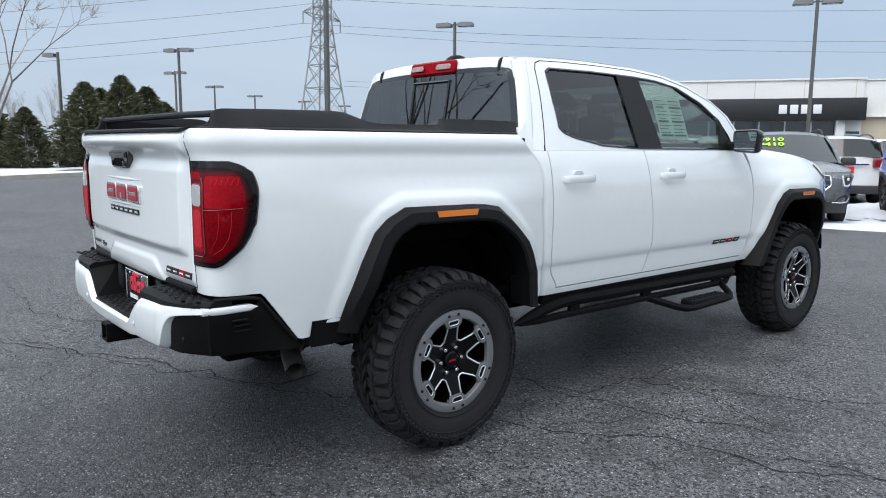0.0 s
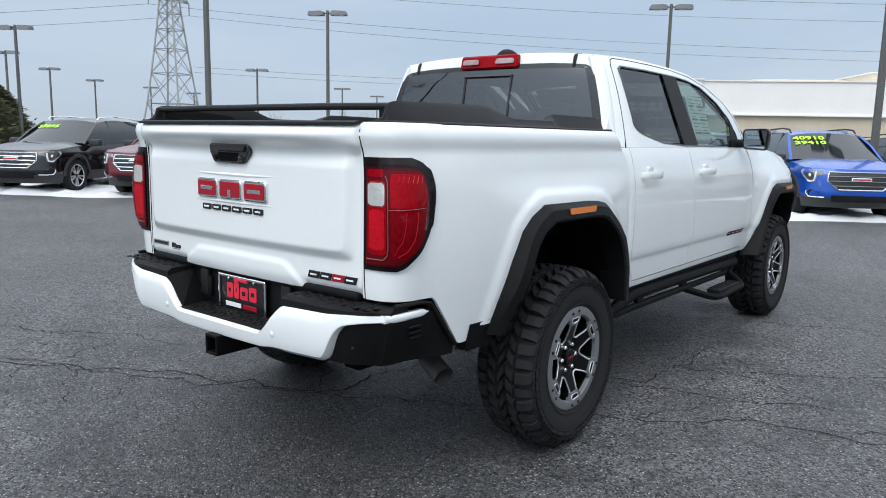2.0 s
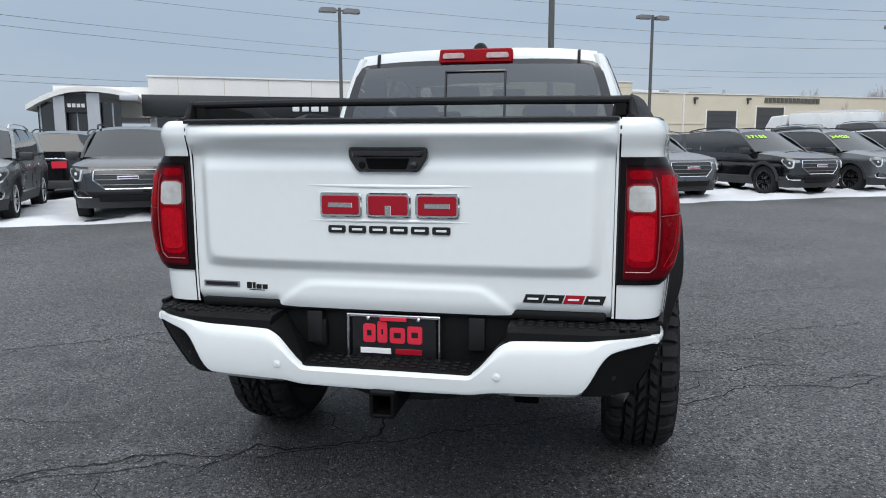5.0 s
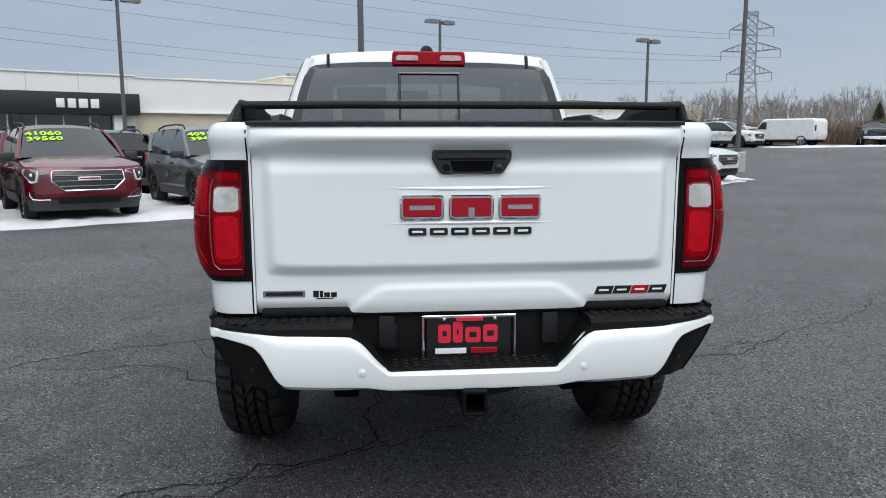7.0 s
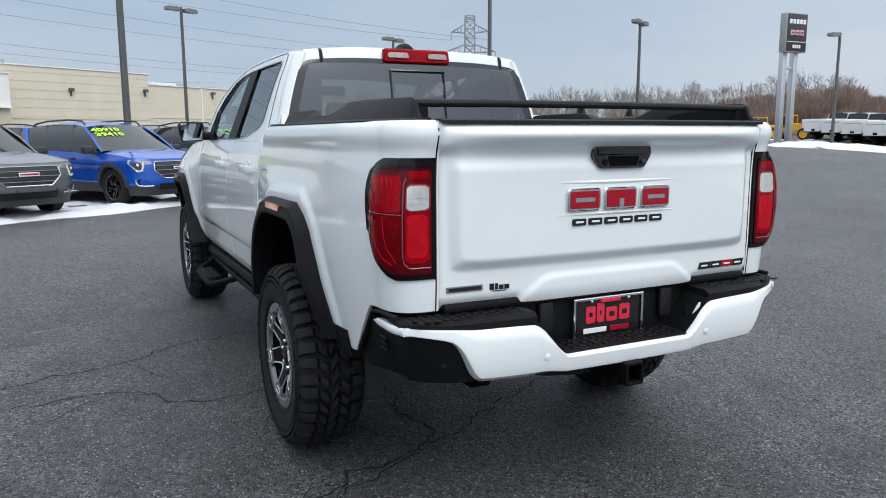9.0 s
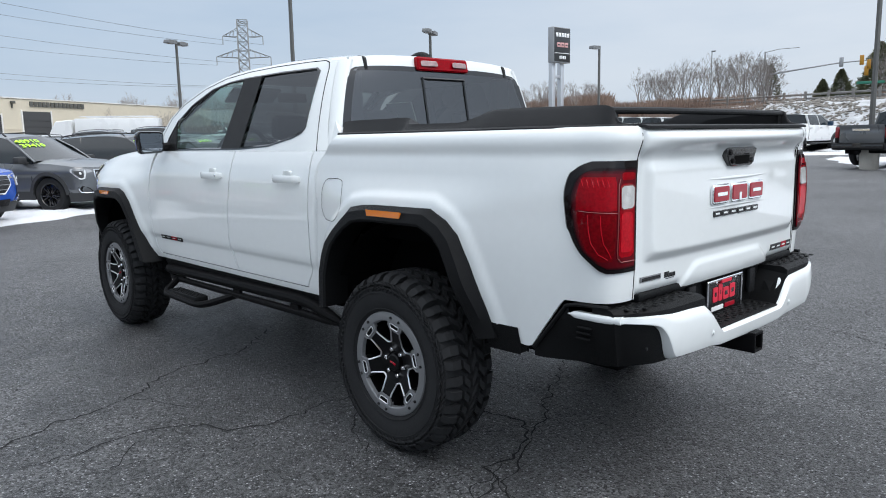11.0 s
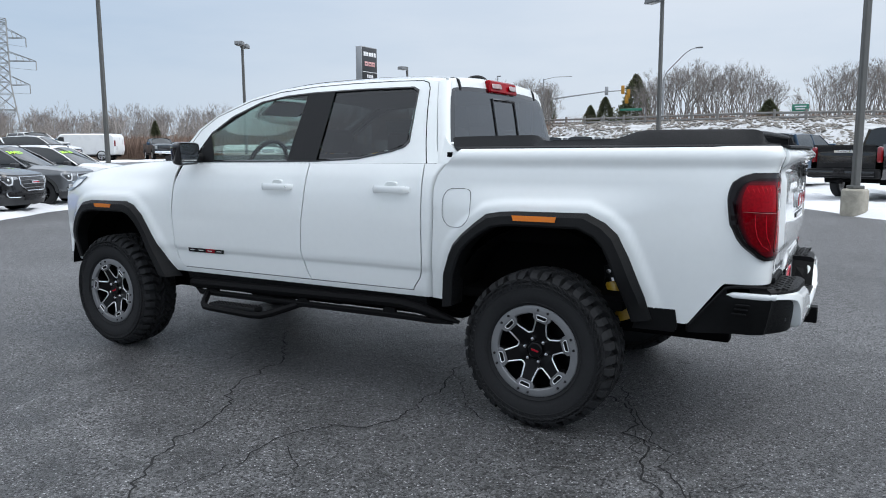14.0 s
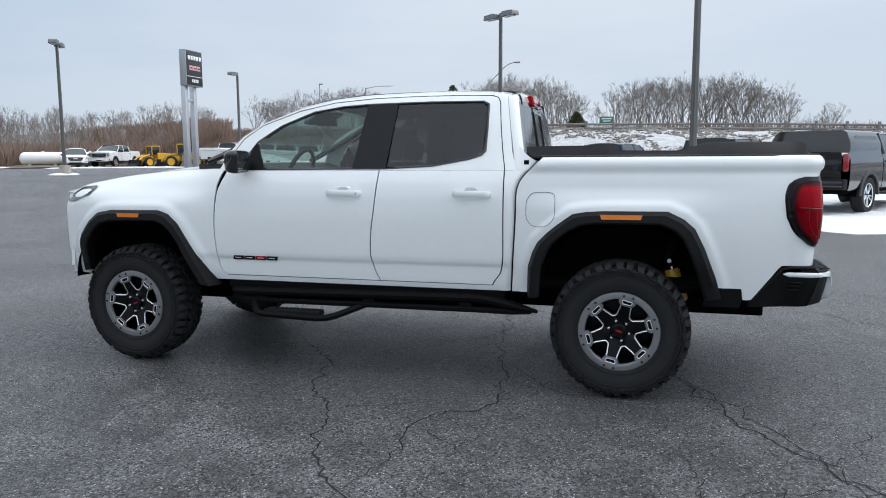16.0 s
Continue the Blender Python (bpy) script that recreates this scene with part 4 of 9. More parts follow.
def rail_loop(x):
    """Section of the bed rail cap: a thin flange over the body's edge and a raised block."""
    z = CAP_Z(x)
    xs_, xr = -0.90, X_TAIL(1.415)
    w = side_y(max(x, xs_), 1.415)
    if x < xs_:
        c = min(0.985, (xs_ - x) / (xs_ - xr)) ** (1 / 0.70)
        w = Y_GATE + (w - Y_GATE) * (1 - c * c) ** 0.35
    w -= 0.004 + 0.030 * ss(-x, 0.86, 0.98)
    inner = min(w - 0.02, 0.731)
    b = min(1.0, max(0.0, (z - 1.428) / 0.06))
    o1 = max(inner + 0.012, w - 0.030 - 0.060 * ss(x, 0.0, 0.12))
    pts = [(w + 0.002, 1.411), (w + 0.002, 1.421), (w - 0.006, 1.426), (o1, 1.428), (max(inner + 0.016, o1 - 0.036 * b), max(1.4285, z - 0.012)), (max(inner + 0.010, o1 - 0.052 * b), max(1.429, z)), (inner + 0.006, max(1.429, z)), (inner, max(1.427, z - 0.010)), (inner - 0.005, 1.411)]
    back = 0.115 * ss(x, 0.38, 0.585)
    return [(x - back * min(1.0, max(0.0, (y - 0.742) / 0.125)), y, zz) for y, zz in pts]


xs = [-1.062, -1.055, -1.04, -1.025, -1.012, -1.0, -0.99, -0.97, -0.95] + [-0.90 + 0.1 * k for k in range(5)] + [-0.47, -0.44, -0.41, -0.38, -0.35, -0.32, -0.29, -0.2, -0.1, -0.02, 0.01, 0.03, 0.05, 0.08, 0.11, 0.16, 0.22, 0.30, 0.36, 0.42, 0.5, 0.56, 0.585]
both_sides("bed_corner_top", Geo().loft([[(x, y, 1.410) for x, y, z in rail_loop(x)[-1:]] + [(x, rail_loop(x)[0][1] + 0.030 * ss(-x, 0.86, 0.98), 1.410)] for x in xs if x < -0.75], closed=False), PAINT_WHITE, truck)
both_sides("bed_rail_cap", Geo().loft([rail_loop(x) for x in xs], closed=True, caps=(True, True)), PLASTIC_GREY, truck, "dark grey plastic bed rail cap", 28)
part("crossbar", Geo().tube([(-0.965, 0.735, 1.476), (-0.968, 0.4, 1.479), (-0.968, -0.4, 1.479), (-0.965, -0.735, 1.476)], 0.015, 10, flat=0.9), PLASTIC_GREY, truck, "black tubular bar across the bed")
for sgn in (1, -1):
    g = Geo().loft([[(x, sgn * 0.722, z0), (x, sgn * 0.690, z0), (x, sgn * 0.690, z1), (x, sgn * 0.722, z1)] for x, z0, z1 in ((-0.975, 1.43, 1.480), (-0.88, 1.43, 1.478), (-0.62, 1.43, 1.458), (-0.58, 1.43, 1.440))], caps=(True, True))
    part("bar_mount", g, PLASTIC, truck)
g = Geo()
g.box((-0.22, 0, 0.93), (1.62, 1.30, 0.03))
g.box((-0.22, 0.70, 1.17), (1.62, 0.04, 0.50))
g.box((-0.22, -0.70, 1.17), (1.62, 0.04, 0.50))
g.box((0.575, 0, 1.12), (0.03, 1.60, 0.56))
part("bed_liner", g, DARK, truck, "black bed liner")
g = Geo().box((0.575, 0, 1.425), (0.05, 1.40, 0.028), 0.006)
part("bulkhead_cap", g, PLASTIC_GREY, truck)

# fuel door: a fine dark outline and a proud lid
fd = rounded([(0.385, 1.20), (0.385, 1.055), (0.43, 1.005), (0.52, 1.003), (0.560, 1.05), (0.560, 1.16), (0.525, 1.21), (0.425, 1.212)], 0.03)
if sum(a[0] * b[1] - b[0] * a[1] for a, b in zip(fd, fd[1:] + fd[:1])) < 0:
    fd = fd[::-1]
fu = lambda u, v, h: (u, side_y(u, v) + h, v)
part("fuel_door_gap", Geo().loft([[fu(*p, 0.0035) for p in fd], [fu(*p, 0.0036) for p in inset(fd, 0.0026)]]), DARK, truck)

# ---- tail lamps ----
LAMP_P = curve([(0.915, 0.15), (0.925, 0.185), (0.945, 0.215), (0.986, 0.266), (1.038, 0.294), (1.117, 0.309), (1.195, 0.317), (1.235, 0.311), (1.268, 0.298), (1.288, 0.280), (1.303, 0.235)])


def lamp_region(p0, p1, z0, z1, off, nu=26, nv=26):
    def fn(u, v):
        z = lerp(z0, z1, v)
        p = lerp(p0(z), p1(z), u)
        swell = 0.030 * ss(p, 0.02, 0.16) * (1 - 0.8 * ss(p, 0.20, 0.31)) * math.sin(math.pi * min(1, max(0, (z - 0.905) / 0.405))) ** 0.8
        return tail_skin(p, z, off + swell)

    return Geo().grid(nu, nv, fn, flip=True)


def lamp_body(p0, p1, z0, z1, off, thick, nu=26, nv=26):
    return shell(lamp_region(p0, p1, z0, z1, off, nu, nv), thick, lambda p: Vector((0.75, -0.66 if p[1] > 0 else 0.66, 0)))


const = lambda c: (lambda z: c)
PINK_GUIDE = mat("pink_light_guide", (0.24, 0.035, 0.035), 0.2, coat=0.6)
SIDE_P = curve([(0.968, 0.128), (1.00, 0.120), (1.22, 0.118), (1.250, 0.126)])


def soft_box(p0, p1, z0, z1, r):
    """A rounded rectangle on the lamp's skin: its two edges as functions of height, and its ends."""
    def cut(z):
        t = max(0.0, 1 - (z - z0) / r, 1 - (z1 - z) / r)
        return r * (1 - math.sqrt(max(0.0, 1 - min(1.0, t) ** 2)))

    return (lambda z: p0 + cut(z)), (lambda z: p1 - cut(z)), z0, z1


def on_lens(p, z, off):
    return lamp_region(const(p), const(p + 1e-4), z, z + 1e-4, off, 1, 1).v[0]


RED_P = curve([(0.930, 0.14), (0.950, 0.19), (0.967, 0.212), (1.001, 0.252), (1.088, 0.284), (1.176, 0.292), (1.21, 0.288), (1.248, 0.275), (1.268, 0.248), (1.276, 0.20)])
for sgn in (1, -1):
    side = (lambda g: g) if sgn > 0 else (lambda g: g.mirrored())
    tl = part("tail_lamp", side(lamp_body(const(0.0), LAMP_P, 0.915, 1.303, 0.0058, 0.03, 40, 40)), SMOKE, truck, "red tail lamp with black surround and clear reversing light")
    # dark outer lens, red side, rounded chambers of the inner column
    for k, shade in enumerate(RED_EDGE):
        part("lamp_lens", side(lamp_body(const(0.010), (lambda z, k=k: max(0.02, RED_P(z) + 0.008 - 0.0042 * k)), 0.928 + 0.003 * k, 1.280 - 0.005 * k, 0.0108 + 0.0005 * k, 0.005, 40, 40)), shade, tl, "dark red outer lens" if k == 0 else "")
    # lower half uses a shaded copy of the red, dark gradient in its colour
    part("lamp_lens", side(lamp_body(SIDE_P, lambda z: RED_P(z) - 0.014, 0.960, 1.134, 0.0146, 0.006, 36, 30)), RED_MID, tl)
    part("lamp_lens", side(lamp_body(SIDE_P, lambda z: RED_P(z) - 0.014, 1.136, 1.250, 0.0146, 0.006, 36, 30)), RED_LENS, tl)
    part("lamp_lens", side(lamp_body(*soft_box(0.016, 0.090, 1.238, 1.264, 0.010), 0.0138, 0.005, 10, 8)), RED_LENS, tl)
    part("lamp_lens", side(lamp_body(*soft_box(0.014, 0.099, 0.972, 1.226, 0.016), 0.0136, 0.006, 12, 26)), RED_LENS, tl)
    part("lamp_lens", side(lamp_body(*soft_box(0.020, 0.092, 0.990, 1.128, 0.014), 0.0152, 0.004, 10, 18)), RED_BRIGHT, tl)
    part("light_surround", side(lamp_body(*soft_box(0.013, 0.097, 1.137, 1.222, 0.014), 0.0154, 0.006, 12, 12)), PINK_GUIDE, tl)
    part("reversing_light", side(lamp_body(*soft_box(0.017, 0.093, 1.141, 1.218, 0.012), 0.0168, 0.006, 12, 12)), CLEAR_LENS, tl, "clear reversing light")
    for zc in (1.162, 1.180, 1.198):
        part("lens_rib", side(lamp_body(const(0.022), const(0.088), zc - 0.0012, zc + 0.0012, 0.0182, 0.002, 8, 2)), CLEAR_LENS, tl)
    # thin light guide under the column, turning up beside it
    guide = [(0.012, 0.956), (0.085, 0.956), (0.104, 0.972), (0.108, 1.00), (0.108, 1.22), (0.100, 1.243)]
    part("light_bar", side(Geo().tube([on_lens(p, z, 0.0150) for p, z in dense(guide, 4)[: (len(guide) - 1) * 4 + 1]], 0.0024, 6)), PINK_GUIDE, tl)
    # inner ridges of the side chamber, running down and round towards the tailgate
    for q in (0.058, 0.105):
        arc = [(RED_P(1.12) - q, 1.122), (RED_P(1.09) - q, 1.07), (RED_P(1.05) - q, 1.025), (0.30 - q - 0.052, 0.988), (0.150 - 0.3 * (q - 0.058), 0.968 + 0.12 * (q - 0.058))]
        arc = dense(arc, 4)[: (len(arc) - 1) * 4 + 1]
        part("lens_rib", side(Geo().tube([on_lens(p, z, 0.0150) for p, z in arc], 0.0015, 5)), RED_BRIGHT, tl)
    for k in range(6):
        p0 = 0.150 + 0.021 * k
        top = [on_lens(p0 + 0.003 * j, 1.216 + 0.007 * j, 0.0148) for j in range(5)]
        part("lens_rib", side(Geo().tube(top, [0.0006, 0.0014, 0.0018, 0.0014, 0.0006], 5)), RED_BRIGHT, tl)
    part("light_bar", side(Geo().tube([on_lens(lerp(0.112, RED_P(1.128) - 0.02, k / 14), 1.128 + 0.006 * k / 14, 0.0150) for k in range(15)], 0.0014, 5)), PINK_GUIDE, tl)

# ---- wheel-arch flares ----
def flare(outer, inner):
    o, i = dense(outer, 4)[: (len(outer) - 1) * 4 + 1], dense(inner, 4)[: (len(inner) - 1) * 4 + 1]
    loops = []
    for p, q in zip(o, i):
        p, q = Vector(p), Vector(q)
        w = side_y(p.x, p.y)
        m = p.lerp(q, 0.30)
        m2 = p.lerp(q, 0.85)
        out = max(w + 0.030, 0.972)
        if p.x > 3.4:
            out = lerp(out, w + 0.026, ss(p.x, 3.45, 3.72))
        if p.x < 0:
            out = lerp(out, w + 0.022, ss(-p.x, 0.46, 0.56))
        loops.append([(p.x, w - 0.004, p.y), (p.x, w + 0.008, p.y), (m.x, out + 0.004, m.y), (m2.x, out + 0.012, m2.y), (q.x, out + 0.006, q.y), (q.x, out - 0.02, q.y), (lerp(q.x, p.x, 0.1), 0.84, lerp(q.y, p.y, 0.1))])
    g = Geo().loft(loops, closed=False)
    return g


g = flare(REAR_OUT, REAR_IN)
both_sides("wheel_arch_flare", g, PLASTIC, truck, "black plastic wheel-arch flare", 30)
g = flare(FRONT_OUT, FRONT_IN)
both_sides("wheel_arch_flare", g, PLASTIC, truck, "black plastic wheel-arch flare", 30)
for x0, x1, z in ((-0.112, 0.116, 1.073), (3.205, 3.378, 1.038)):
    poly = [(x0 + 0.006, z - 0.0105), (x1 - 0.006, z - 0.0105), (x1, z + 0.0105), (x0, z + 0.0105)]
    both_sides("side_marker", Geo().prism(poly[::-1], 0.0, 0.016, lambda u, v, h: (u, max(side_y(u, v) + 0.030, 0.972) - 0.003 + h, v), 0.003), AMBER, truck, "amber side marker reflector")
# wheel-house liners
for xw in (0.0, 3.337):
    g = Geo()
    n = 20
    prof = [(xw + 0.50 * math.cos(math.pi * k / n) * (1.0 if xw == 0 else 1.06) + (0.0 if xw == 0 else -0.02), 0.575 + 0.45 * math.sin(math.pi * k / n)) for k in range(n + 1)]
    g.loft([[(x, 0.885, z) for x, z in prof], [(x, 0.56, z) for x, z in prof]], closed=False)
    g.add([(xw - 0.50, 0.56, 0.58), (xw + 0.50, 0.56, 0.58), (xw + 0.50, 0.56, 1.05), (xw - 0.50, 0.56, 1.05)], [(0, 1, 2, 3)])
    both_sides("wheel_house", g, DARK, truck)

# black trim below the bed behind the wheel
g = Geo().prism([(-0.47, 0.560), (-0.50, 0.660), (-0.548, 0.668), (-0.664, 0.665), (-0.672, 0.610), (-0.66, 0.560)][::-1], 0.0, 0.05, lambda u, v, h: (u, side_y(u, 0.66) - 0.046 - 0.35 * max(0.0, 0.62 - v) + h, v), 0.004)
both_sides("lower_trim", g, PLASTIC, truck)

# ---- rear bumper ----


def bump_x(y):
    """Plan of the bumper's outer face."""
    a = abs(y)
    if a <= 0.58:
        return -1.185 + 0.014 * (a / 0.58) ** 2
    return -1.171 + 0.095 * ((a - 0.58) / 0.26) ** 2.2


W_TOP = curve([(0.0, 0.636), (0.268, 0.636), (0.29, 0.652), (0.375, 0.742), (0.40, 0.754), (0.62, 0.762), (0.84, 0.768)])
W_BOT = curve([(0.0, 0.568), (0.27, 0.570), (0.34, 0.575), (0.40, 0.574), (0.545, 0.578), (0.60, 0.582), (0.620, 0.600), (0.675, 0.700), (0.70, 0.722), (0.76, 0.736), (0.84, 0.746)])


def white_fn(u, v):
    y = lerp(-0.840, 0.840, u)
    a = abs(y)
    z = lerp(W_BOT(a), W_TOP(a), v)
    bulge = 0.016 * math.sin(math.pi * min(1, max(0, (z - 0.55) / 0.24)))
    roll = 0.020 * max(0.0, (v - 0.82) / 0.18) ** 2 + 0.02 * max(0.0, (0.12 - v) / 0.12) ** 2
    return (bump_x(y) - bulge + roll, y, z)


bumper = part("rear_bumper", shell(Geo().grid(140, 12, white_fn, flip=True), 0.03, lambda p: Vector((1, 0, 0))), PAINT_WHITE, truck, "white rear bumper with black step pads and corners")
# white return along the side
for sgn in (1, -1):
    side = (lambda g: g) if sgn > 0 else (lambda g: g.mirrored())

    def ret_fn(u, v):
        x = lerp(-1.090, -0.885, u)
        y = 0.838 + 0.020 * math.sin(math.pi * 0.5 * min(1, u * 2.2))
        k = ss(u, 0.86, 1.0)
        return (x, y - 0.006 * abs(2 * v - 1) ** 3, lerp(lerp(0.742, 0.756, k), lerp(0.769, 0.758, k), v))

    part("bumper_end", side(shell(Geo().grid(16, 6, ret_fn, flip=True), 0.02, toward_in)), PAINT_WHITE, bumper)

    # black corner: rear part and side part as one skin
    def corner_skin(u, v):
        p = u * 0.66
        if p < 0.26:
            y = lerp(0.585, 0.846, p / 0.26)
            x = bump_x(min(y, 0.840)) + 0.004
        else:
            x = lerp(-1.076, -0.715, (p - 0.26) / 0.40)
            y = 0.846 + 0.012 * ss(p, 0.26, 0.36)
        zt = (W_BOT(y) + 0.002) if p < 0.26 else 0.748
        if x > -0.885 and p >= 0.26:
            zt = lerp(0.790, 0.600, min(1.0, (x + 0.885) / 0.165))
        zb = lerp(0.576, 0.560, ss(p, 0.05, 0.40))
        zt = max(zt, zb + 0.012)
        z = lerp(zb, zt, v)
        tuck = 0.075 * max(0.0, (0.745 - z) / 0.17) ** 1.25 * (1 - 0.75 * ss(x, -0.95, -0.72))
        k = ss(p, 0.04, 0.26)
        return (x + tuck * 0.45 * (1 - ss(p, 0.26, 0.40)), y - tuck * k - 0.004, z)

    cn = part("bumper_corner", side(shell(Geo().grid(50, 14, corner_skin, flip=True), 0.02, lambda p: Vector((0.5, -0.86 if p[1] > 0 else 0.86, 0)))), PLASTIC, bumper, "black plastic bumper corner")
    for k in range(3):
        part("vent_slat", side(Geo().box((-0.955 + 0.008 * k, 0.850 - 0.006 * k, 0.712 - 0.022 * k), (0.062, 0.012, 0.008), 0.003)), PLASTIC, cn)
    # dark line between body and bumper
    g = Geo().tube([(-0.728, 0.856, 0.600), (-0.88, 0.858, 0.786), (-0.93, 0.856, 0.796), (-1.05, 0.842, 0.796)], 0.008, 6)
    part("bumper_seal", side(g), PLASTIC, bumper)
    # step pads
    def pad_fn(u, v):
        y = lerp(0.385, 0.842, u)
        xo = bump_x(y) + 0.007
        xi = lerp(-1.02, -0.98, u)
        return (lerp(xo, xi, v), y, 0.776 + 0.014 * ss(v, 0.0, 0.16))

    sp = part("step_pad", side(shell(Geo().grid(20, 8, pad_fn, flip=False), 0.03, lambda p: Vector((0, 0, -1)))), PLASTIC, bumper, "black ribbed step pad")
    rng = random.Random(5)
    g = Geo()
    for i in range(13):
        for j in range(3):
            y = 0.42 + 0.031 * i
            g.box((-1.125 + 0.034 * j + (0.010 if i % 2 else 0), y, 0.7905), (0.020, 0.022, 0.006), 0.003)
    part("step_pad_ribs", side(g), PLASTIC, sp)
    # slanted cheek between recess and pad
    g = Geo().add([(-1.172, 0.270, 0.640), (-1.172, 0.388, 0.762), (-1.03, 0.395, 0.788), (-1.03, 0.30, 0.640)], [(0, 1, 2, 3)])
    part("recess_cheek", side(shell(g, 0.012, lambda p: Vector((0, 0.8 if p[1] > 0 else -0.8, -0.6)))), PLASTIC, bumper)
    part("towing_socket", side(Geo().box((-1.055, 0.275, 0.735), (0.02, 0.055, 0.110), 0.006)), PLASTIC_GREY, bumper)
    g = Geo().lathe([(0.0, 0.004), (0.006, 0.004), (0.007, 0.001), (0.012, 0.001), (0.0135, 0.0)], 14, lambda a, b, h: (-1.196 - h, a + 0.357, b + 0.640))
    part("parking_sensor", side(g), PAINT_WHITE, bumper)
    g = Geo().lathe([(0.0, 0.004), (0.008, 0.004), (0.013, 0.0)], 14, lambda a, b, h: (-1.118 - h, a + 0.700, b + 0.640))
    part("parking_sensor", side(g), GLOSS_BLACK, bumper)
part("bumper_step", Geo().box((-1.10, 0, 0.632), (0.16, 0.58, 0.018), 0.005), PLASTIC, bumper)
g = Geo()
for i in range(16):
    for j in range(3):
        g.box((-1.150 + 0.034 * j + (0.01 if i % 2 else 0), -0.25 + i * 0.0333, 0.6425), (0.020, 0.022, 0.007), 0.003)
part("step_pad_ribs", g, PLASTIC, bumper)
part("bumper_recess", Geo().box((-1.015, 0, 0.72), (0.05, 1.30, 0.19), 0.008), PLASTIC, bumper)
part("top_step", Geo().box((-1.03, 0, 0.808), (0.08, 1.36, 0.030), 0.010, Matrix()), PLASTIC, bumper)
g = Geo().box((-1.050, 0.262, 0.715), (0.022, 0.055, 0.095), 0.01)
part("socket_cover", g, PLASTIC, bumper)
# plate in a chrome frame
pl = part("licence_plate", Geo().box((-1.058, 0.001, 0.706), (0.012, 0.290, 0.150), 0.004), BADGE_BLACK, bumper, "black dealer plate with red print in chrome frame")
g = Geo()
for c, sz in (((-1.066, 0.001, 0.783), (0.012, 0.314, 0.012)), ((-1.066, 0.001, 0.630), (0.012, 0.314, 0.012)), ((-1.066, 0.156, 0.706), (0.012, 0.010, 0.165)), ((-1.066, -0.154, 0.706), (0.012, 0.010, 0.165))):
    g.box(c, sz, 0.003)
part("plate_frame", g, CHROME, pl)
for y0, y1, z0, z1 in ((0.105, 0.062, 0.692, 0.755), (0.056, 0.022, 0.692, 0.765), (0.014, -0.038, 0.692, 0.745), (-0.046, -0.096, 0.692, 0.752)):
    part("print_bar", rear_plate(rounded([(y1, z0), (y0, z0), (y0, z1), (y1, z1)], 0.010), 0, 0.003, 0.001, -1.064), RED_PRINT, pl)
    part("print_bar", rear_plate([(y1 + 0.014, 0.5 * (z0 + z1) - 0.008), (y0 - 0.014, 0.5 * (z0 + z1) - 0.008), (y0 - 0.014, 0.5 * (z0 + z1) + 0.010), (y1 + 0.014, 0.5 * (z0 + z1) + 0.010)], 0.002, 0.0036, 0.0, -1.064), BADGE_BLACK, pl)
part("print_bar", rear_plate([(-0.045, 0.768), (0.045, 0.768), (0.045, 0.781), (-0.045, 0.781)], 0, 0.011, 0.001, -1.064), RED_PRINT, pl)
part("print_bar", rear_plate([(0.010, 0.655), (0.115, 0.655), (0.115, 0.674), (0.010, 0.674)], 0, 0.003, 0.001, -1.064), WHITE_PRINT, pl)
part("print_bar", rear_plate([(-0.095, 0.655), (-0.005, 0.655), (-0.005, 0.674), (-0.095, 0.674)], 0, 0.003, 0.001, -1.064), BADGE_RED, pl)
for y in (0.085, -0.085):
    part("plate_screw", Geo().lathe([(0.0, 0.004), (0.006, 0.002), (0.007, 0.0)], 8, lambda a, b, h: (-1.072 - h, a + y, b + 0.775)), CHROME, pl)
# hitch receiver
g = Geo()
for c, sz in (((-1.10, 0, 0.570), (0.24, 0.078, 0.012)), ((-1.10, 0, 0.498), (0.24, 0.078, 0.012)), ((-1.10, 0.034, 0.534), (0.24, 0.012, 0.072)), ((-1.10, -0.034, 0.534), (0.24, 0.012, 0.072))):
    g.box(c, sz, 0.003)
g.box((-1.02, 0, 0.562), (0.05, 0.90, 0.05), 0.008)
part("hitch_receiver", g, STEEL_BLACK, truck, "black square tow hitch receiver")
g = Geo().tube([(-1.06, 0.10, 0.560), (-1.11, 0.11, 0.575), (-1.10, 0.06, 0.585)], 0.006, 6).tube([(-1.06, -0.10, 0.560), (-1.11, -0.11, 0.575), (-1.10, -0.06, 0.585)], 0.006, 6)
part("chain_loop", g, STEEL_BLACK, truck)
# exhaust
g = Geo().tube([(-0.40, -0.50, 0.545), (-0.56, -0.56, 0.530), (-0.655, -0.66, 0.490), (-0.69, -0.775, 0.447)], 0.042, 14, cap=False)
g.tube([(-0.69, -0.775, 0.447), (-0.655, -0.66, 0.490), (-0.60, -0.60, 0.52)], [0.036, 0.036, 0.034], 14, cap=False)
part("exhaust_tip", g, EXHAUST, truck, "dull steel exhaust tip")

# ---- door furniture ----
def handle(x0, x1, keyed):
    g = Geo()
    w = lambda x: side_y(x, 1.20)
    loops = []
    for k in range(15):
        t = k / 14
        x = lerp(x0, x1, t)
        out = 0.044 * math.sin(math.pi * t) ** 0.35 if 0 < t < 1 else 0.004
        hh = 0.021 if 0.04 < t < 0.96 else 0.014
        loops.append([(x, w(x) + out + 0.006 * math.cos(a) - 0.002, 1.196 + hh * math.sin(a)) for a in [2 * math.pi * j / 10 for j in range(10)]])
    g.loft(loops, caps=(True, True))
    return g


